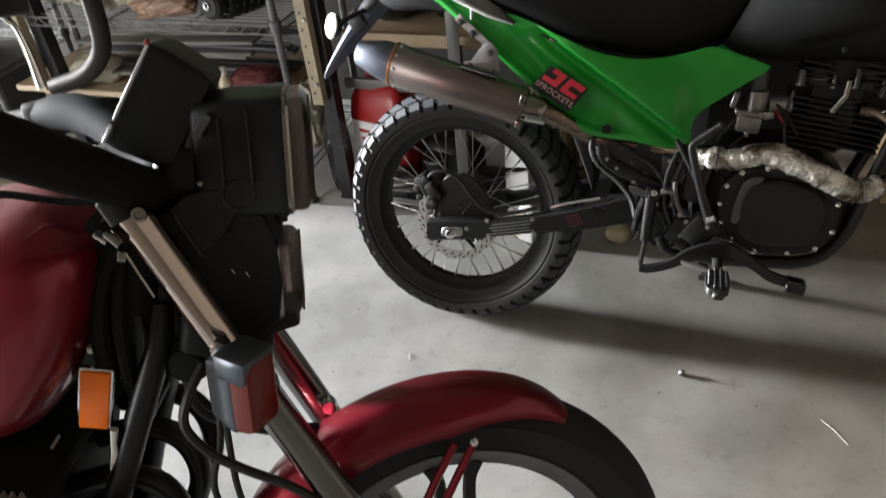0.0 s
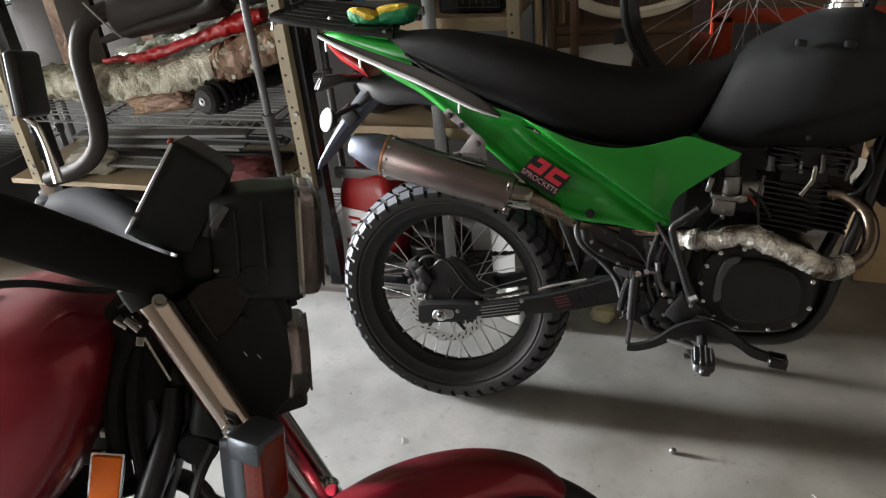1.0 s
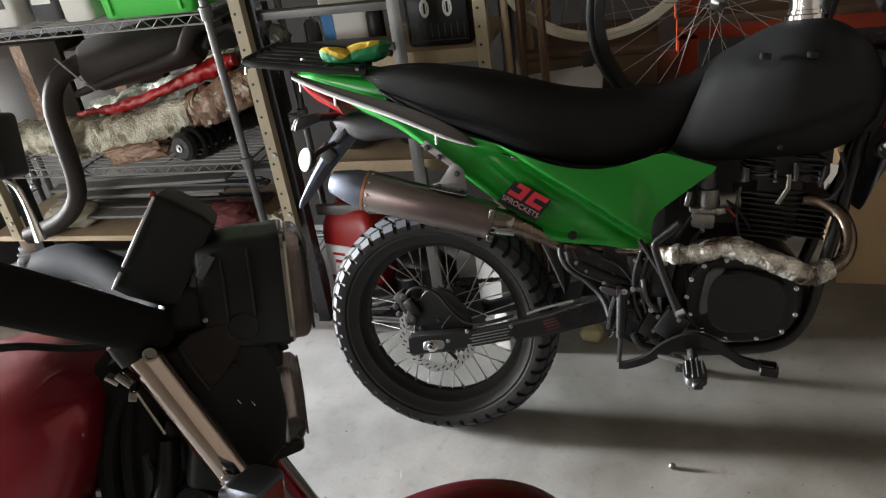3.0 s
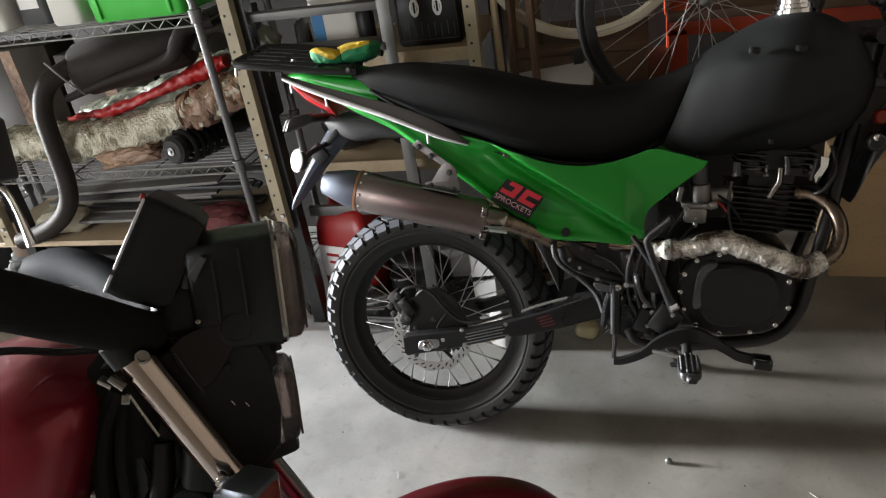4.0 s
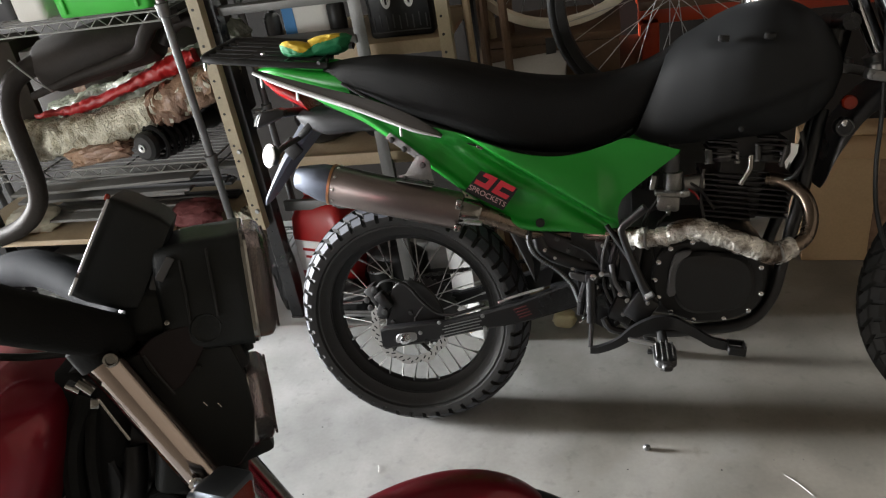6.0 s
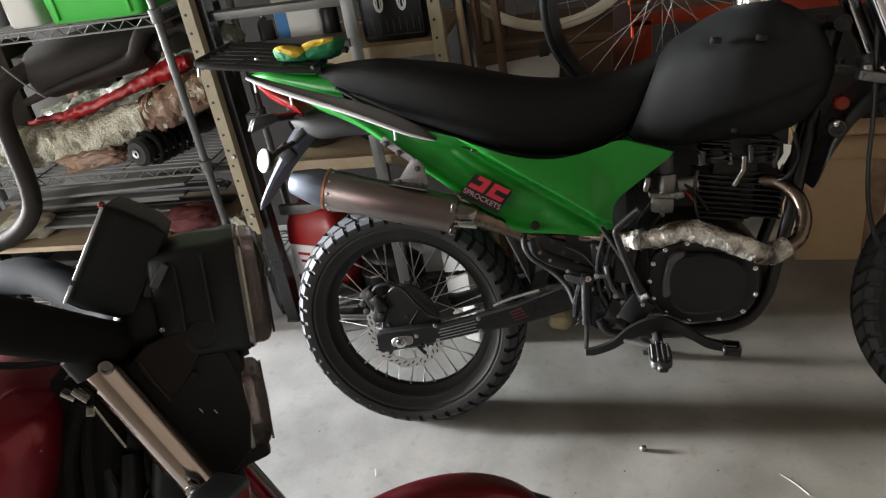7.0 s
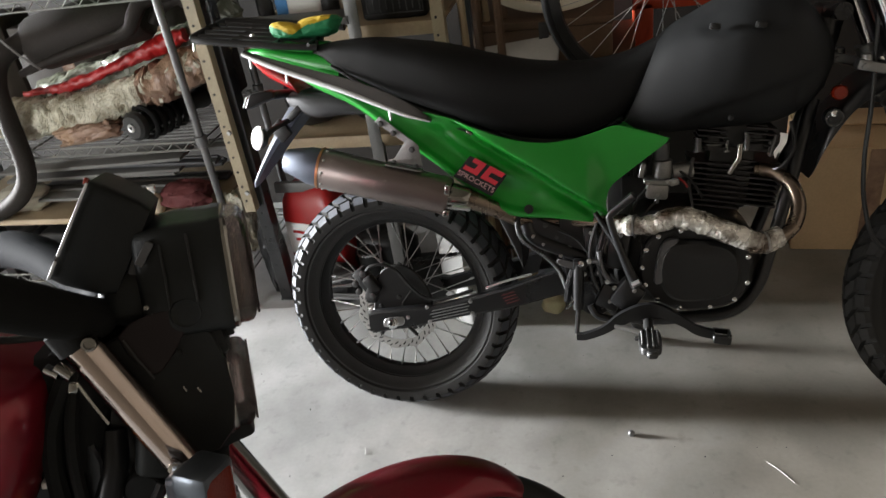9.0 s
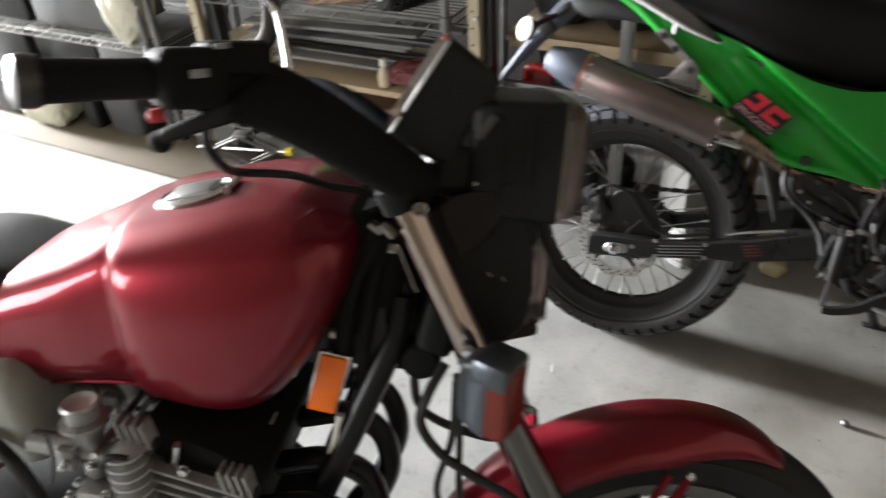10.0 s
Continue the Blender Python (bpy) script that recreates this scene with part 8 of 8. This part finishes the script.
# ---- behind the trail motorcycle: bicycle wheels, bench, tray, carton ----
def bicycle_wheel(label, m, R, rim_mat, tyre, spokes):
    t = thing("bicycle_wheel", label, "bicycle wheel", m)
    rimw = part("rim", lathe(B(), [(R - 0.022, -0.013), (R, -0.012), (R + 0.003, -0.009), (R - 0.006, 0), (R + 0.003, 0.009), (R, 0.012), (R - 0.022, 0.013), (R - 0.028, 0)], 72, (0, 0, 0), "y", True), rim_mat, t)
    if tyre:
        part("tyre", lathe(B(), [(R + 0.010 + 0.0115 * math.cos(a), 0.0125 * math.sin(a)) for a in (2 * math.pi * k / 14 for k in range(14))], 72, (0, 0, 0), "y", True), OLDRUBBER, t)
    part("hub", lathe(B(), [(0.006, -0.05), (0.022, -0.035), (0.022, -0.03), (0.012, -0.026), (0.012, 0.026), (0.022, 0.03), (0.022, 0.035), (0.006, 0.05)], 20, (0, 0, 0)), STEEL, t)
    data = [mesh_of("spoke", tube(B(), [(0.02 * math.cos(q), s * 0.032, 0.02 * math.sin(q)), (R - 0.018, 0, 0)], 0.0011, 5), STEEL) for s in (-1, 1) for q in (-1.3, 1.3)]
    for k in range(spokes):
        ob = new("spoke", data[k % 4])
        ob.parent = t
        ob.matrix_local = Matrix.Rotation(2 * math.pi * k / spokes, 4, "Y")
    return t


bicycle_wheel("bicycle wheel rim in cream with no tyre, leaning by the wall", pose(0.385, 0.76, 1.18, 3, 0, 0), 0.313, CREAMRIM, False, 32)
bicycle_wheel("bicycle wheel with thin black tyre standing on a crate", pose(0.70, 0.585, 1.00, 4, 0, 16), 0.315, DARKSTEEL, True, 32)
bench = thing("wooden_bench", "dark brown wooden bench against the wall", "bench", pose(0.40, 0.93, 0))
part("bench_top", box(B(), (0, 0, 0.695), (0.56, 0.52, 0.03), bevel=0.004), DARKWOOD, bench)
for x in (-0.25, 0.25):
    for y in (-0.22, 0.22):
        part("leg", box(B(), (x, y, 0.34), (0.05, 0.05, 0.68), bevel=0.004), DARKWOOD, bench)
wb = thing("wooden_box", "dark brown wooden box on the bench", "box", pose(0.36, 0.90, 0.710))
part("box_body", box(B(), (0, 0, 0.060), (0.40, 0.34, 0.120), (0, 0, 0), 0.004), DARKWOOD, wb)
part("box_lid", box(B(), (0, 0, 0.133), (0.41, 0.35, 0.024), (0, 0, 0), 0.004), DARKWOOD, wb)
part("box_hasp", box(B(), (0, -0.176, 0.115), (0.03, 0.004, 0.05), (0, 0, 0), 0.001), DARKSTEEL, wb)
solid("tray_prop", box(B(), (0.285, 0.715, 0.742), (0.16, 0.05, 0.062), (0, 0, 0), 0.004), DARKWOOD, "dark wooden block under the tray", "block")
tr = thing("grey_tray", "shallow grey metal tray tilted on the bench", "tray", pose(0.285, 0.68, 0.772, 26, -4, -4))
bm = box(B(), (0, 0, 0.0), (0.24, 0.15, 0.004), bevel=0.001)
part("tray_base", bm, PALEGREY, tr)
part("tray_rim", tube(B(), [(-0.12, -0.075, 0.004), (0.12, -0.075, 0.004), (0.12, 0.075, 0.004), (-0.12, 0.075, 0.004)], 0.005, 8, 0, True), SILVER, tr)
solid("crate_stand", box(B(), (0.70, 0.62, 0.32), (0.30, 0.16, 0.64), (0, 0, 16), 0.01), BLACK, "dark tall plastic crate under the bicycle wheel", "crate")
rng = random.Random(5)
for k in range(7):
    x, y = 0.135 + 0.018 * k, 0.70 + rng.uniform(-0.02, 0.10)
    bm = B()
    tube(bm, [(0, 0, 0), (rng.uniform(-0.004, 0.004), 0, 0.6), (rng.uniform(-0.012, 0.012), 0, 1.2)], rng.uniform(0.008, 0.013), 7)
    solid("wooden_stick", bm, (DARKWOOD, WOOD, DARKWOOD)[k % 3], "rough wooden stick leaning by the shelves", "stick", pose(x, y, 0.0, rng.uniform(-2, 2), rng.uniform(-2, 2)), "sticks by the shelves")
pr = thing("red_workbench", "orange-red steel workbench frame by the wall", "workbench", pose(0, 0, 0))
for x, y in ((0.655, 0.90), (1.95, 0.90), (0.655, 1.18), (1.95, 1.18)):
    part("bench_leg", box(B(), (x, y, 0.42), (0.055, 0.05, 0.84), bevel=0.004), ORANGERED, pr)
for y in (0.90, 1.18):
    part("bench_rail", box(B(), (1.30, y, 0.845), (1.36, 0.05, 0.05), bevel=0.004), ORANGERED, pr)
part("bench_upright", box(B(), (0.655, 0.90, 1.05), (0.06, 0.05, 0.38), bevel=0.004), ORANGERED, pr)
part("bench_top", box(B(), (1.30, 1.04, 0.885), (1.36, 0.40, 0.028), bevel=0.004), DARKWOOD, pr)
for x, w, h, mt, lab in ((1.25, 0.13, 0.15, GREYPLASTIC, "grey plastic canister on the workbench"), (1.42, 0.12, 0.17, WHITEPLASTIC, "white plastic canister on the workbench"), (1.60, 0.16, 0.14, DARKSTEEL, "dark steel can on the workbench")):
    canister(x, 0.98, 0.899, w, 0.12, h * 1.4, "canister", lab, mt)
cb = thing("cardboard_box", "brown cardboard box with folded flaps on the floor", "box", pose(1.36, 0.93, 0, 0, 0, -3))
part("box_body", box(B(), (0, 0, 0.185), (0.44, 0.30, 0.37), bevel=0.004), CARD, cb)
for s, ang in ((-1, 18), (1, -14)):
    part("box_flap", box(B(), (0, s * 0.085, 0.376), (0.43, 0.14, 0.005), (ang * 0.15, 0, 0), 0.001), CARD, cb)
part("box_tape", box(B(), (0, -0.1515, 0.20), (0.05, 0.0015, 0.33), bevel=0), FILM, cb)

# cloth on the luggage rack of the trail motorcycle
bm = B()
for c0, sz, sd in (((-0.226, -0.012, 1.050), (0.050, 0.050, 0.021), 1.0), ((-0.150, 0.010, 1.056), (0.060, 0.054, 0.028), 6.0)):
    lumpy(bm, c0, sz, 0.20, 0.9, sd, 5, (0, -7 if sd > 2 else 10, 0))
lay = pose(0, 0, 0, -GREEN_LEAN)
bm.transform(lay @ Matrix.Translation((-0.180, 0, 1.04)) @ Matrix.Diagonal((0.92, 0.95, 0.95, 1)) @ Matrix.Translation((0.180, 0, -1.050)))
rag = solid("folded_rag", bm, GREENCLOTH, "folded green and yellow cloth on the luggage rack", "cloth")
rag.data.materials.append(YELLOWCLOTH)
for p in rag.data.polygons:
    c = lay.inverted() @ p.center + Vector((0, 0, 0.008))
    edge = 1.046 + 0.30 * abs(c.x + 0.196) + 0.010 * noise.noise(c * 22)
    if c.z > edge and c.x < -0.105 + 0.02 * noise.noise(c * 30):
        p.material_index = 1

# ---- small things on the floor ----
bm = lumpy(B(), (0.592, -0.095, 0.008), (0.009, 0.008, 0.0085), 0.12, 1.2, 2.0, 2)
solid("pebble", bm, ALLOY, "small pale pebble on the concrete floor", "pebble")
rng = random.Random(21)
bm = B()
for k in range(48):
    x, y = rng.uniform(-0.9, 1.5), rng.uniform(-0.55, 0.35)
    r = rng.choice((0.0009, 0.0012, 0.0015, 0.0022))
    lumpy(bm, (x, y, r * 0.6), (r, r * rng.uniform(0.6, 1), r * 0.7), 0.15, 1.3, k, 1)
tagged(solid("floor_grit", bm, DARKSTEEL, "scattered dark grit on the concrete floor", "grit"), kind="stuff")
bm = tube(B(), [(0.905, -0.165, 0.001), (0.93, -0.19, 0.001), (0.955, -0.225, 0.001)], 0.0006, 5, 3)
solid("thread", bm, PAPER, "white thread lying on the floor", "thread")
bm = tube(B(), [(-0.105, -0.180, 0.001), (-0.100, -0.192, 0.003), (-0.098, -0.204, 0.001)], 0.0008, 5, 3)
solid("thread", bm, PAPER, "white thread lying on the floor", "thread")

# loose pieces of joined parts become parts of their own
for ob in list(scene.objects):
    if ob.type != "MESH" or ob.parent is None:
        continue
    base = ob.name.split(".")[0]
    deep = ob.parent.parent is not None
    names = {"bolt": "bolt", "rivet": "rivet", "pin": "pin", "trim_pin": "trim_pin", "tank_bolt": "tank_bolt", "cable": "cable", "clip": "clip", "yoke_bolt": "yoke_bolt", "luggage_rack": "rack_rail", "lamp_bracket": "bracket",
             "fork_tube": "fork_tube", "fork_slider": "fork_slider", "fender_stay": "fender_stay", "brake_hose": "hose", "oil_hose": "oil_hose", "wiring_sleeve": "wiring_sleeve", "knob": "knob", "jack_plate": "jack_plate", "head_fitting": "head_fitting", "head_stud": "head_stud", "rocker_cover": "rocker_cover", "wrap_tie": "wrap_tie",
             "adjuster_mark": "adjuster_mark", "swingarm_sticker": "printed_bar", "emblem": "emblem_piece", "cowl_boss": "cowl_boss", "jack_arm": "jack_arm", "bin_rib": "bin_rib", "label_bar": "label_bar", "glass_flute": "glass_flute",
             "holder_bracket": "holder_bracket", "switch_mark": "switch_mark", "horn_cover": "horn_cover", "foot_peg": "peg_tooth"}
    if base in names:
        split(ob, names[base], under=not deep and base in ("luggage_rack", "lamp_bracket", "foot_peg"))
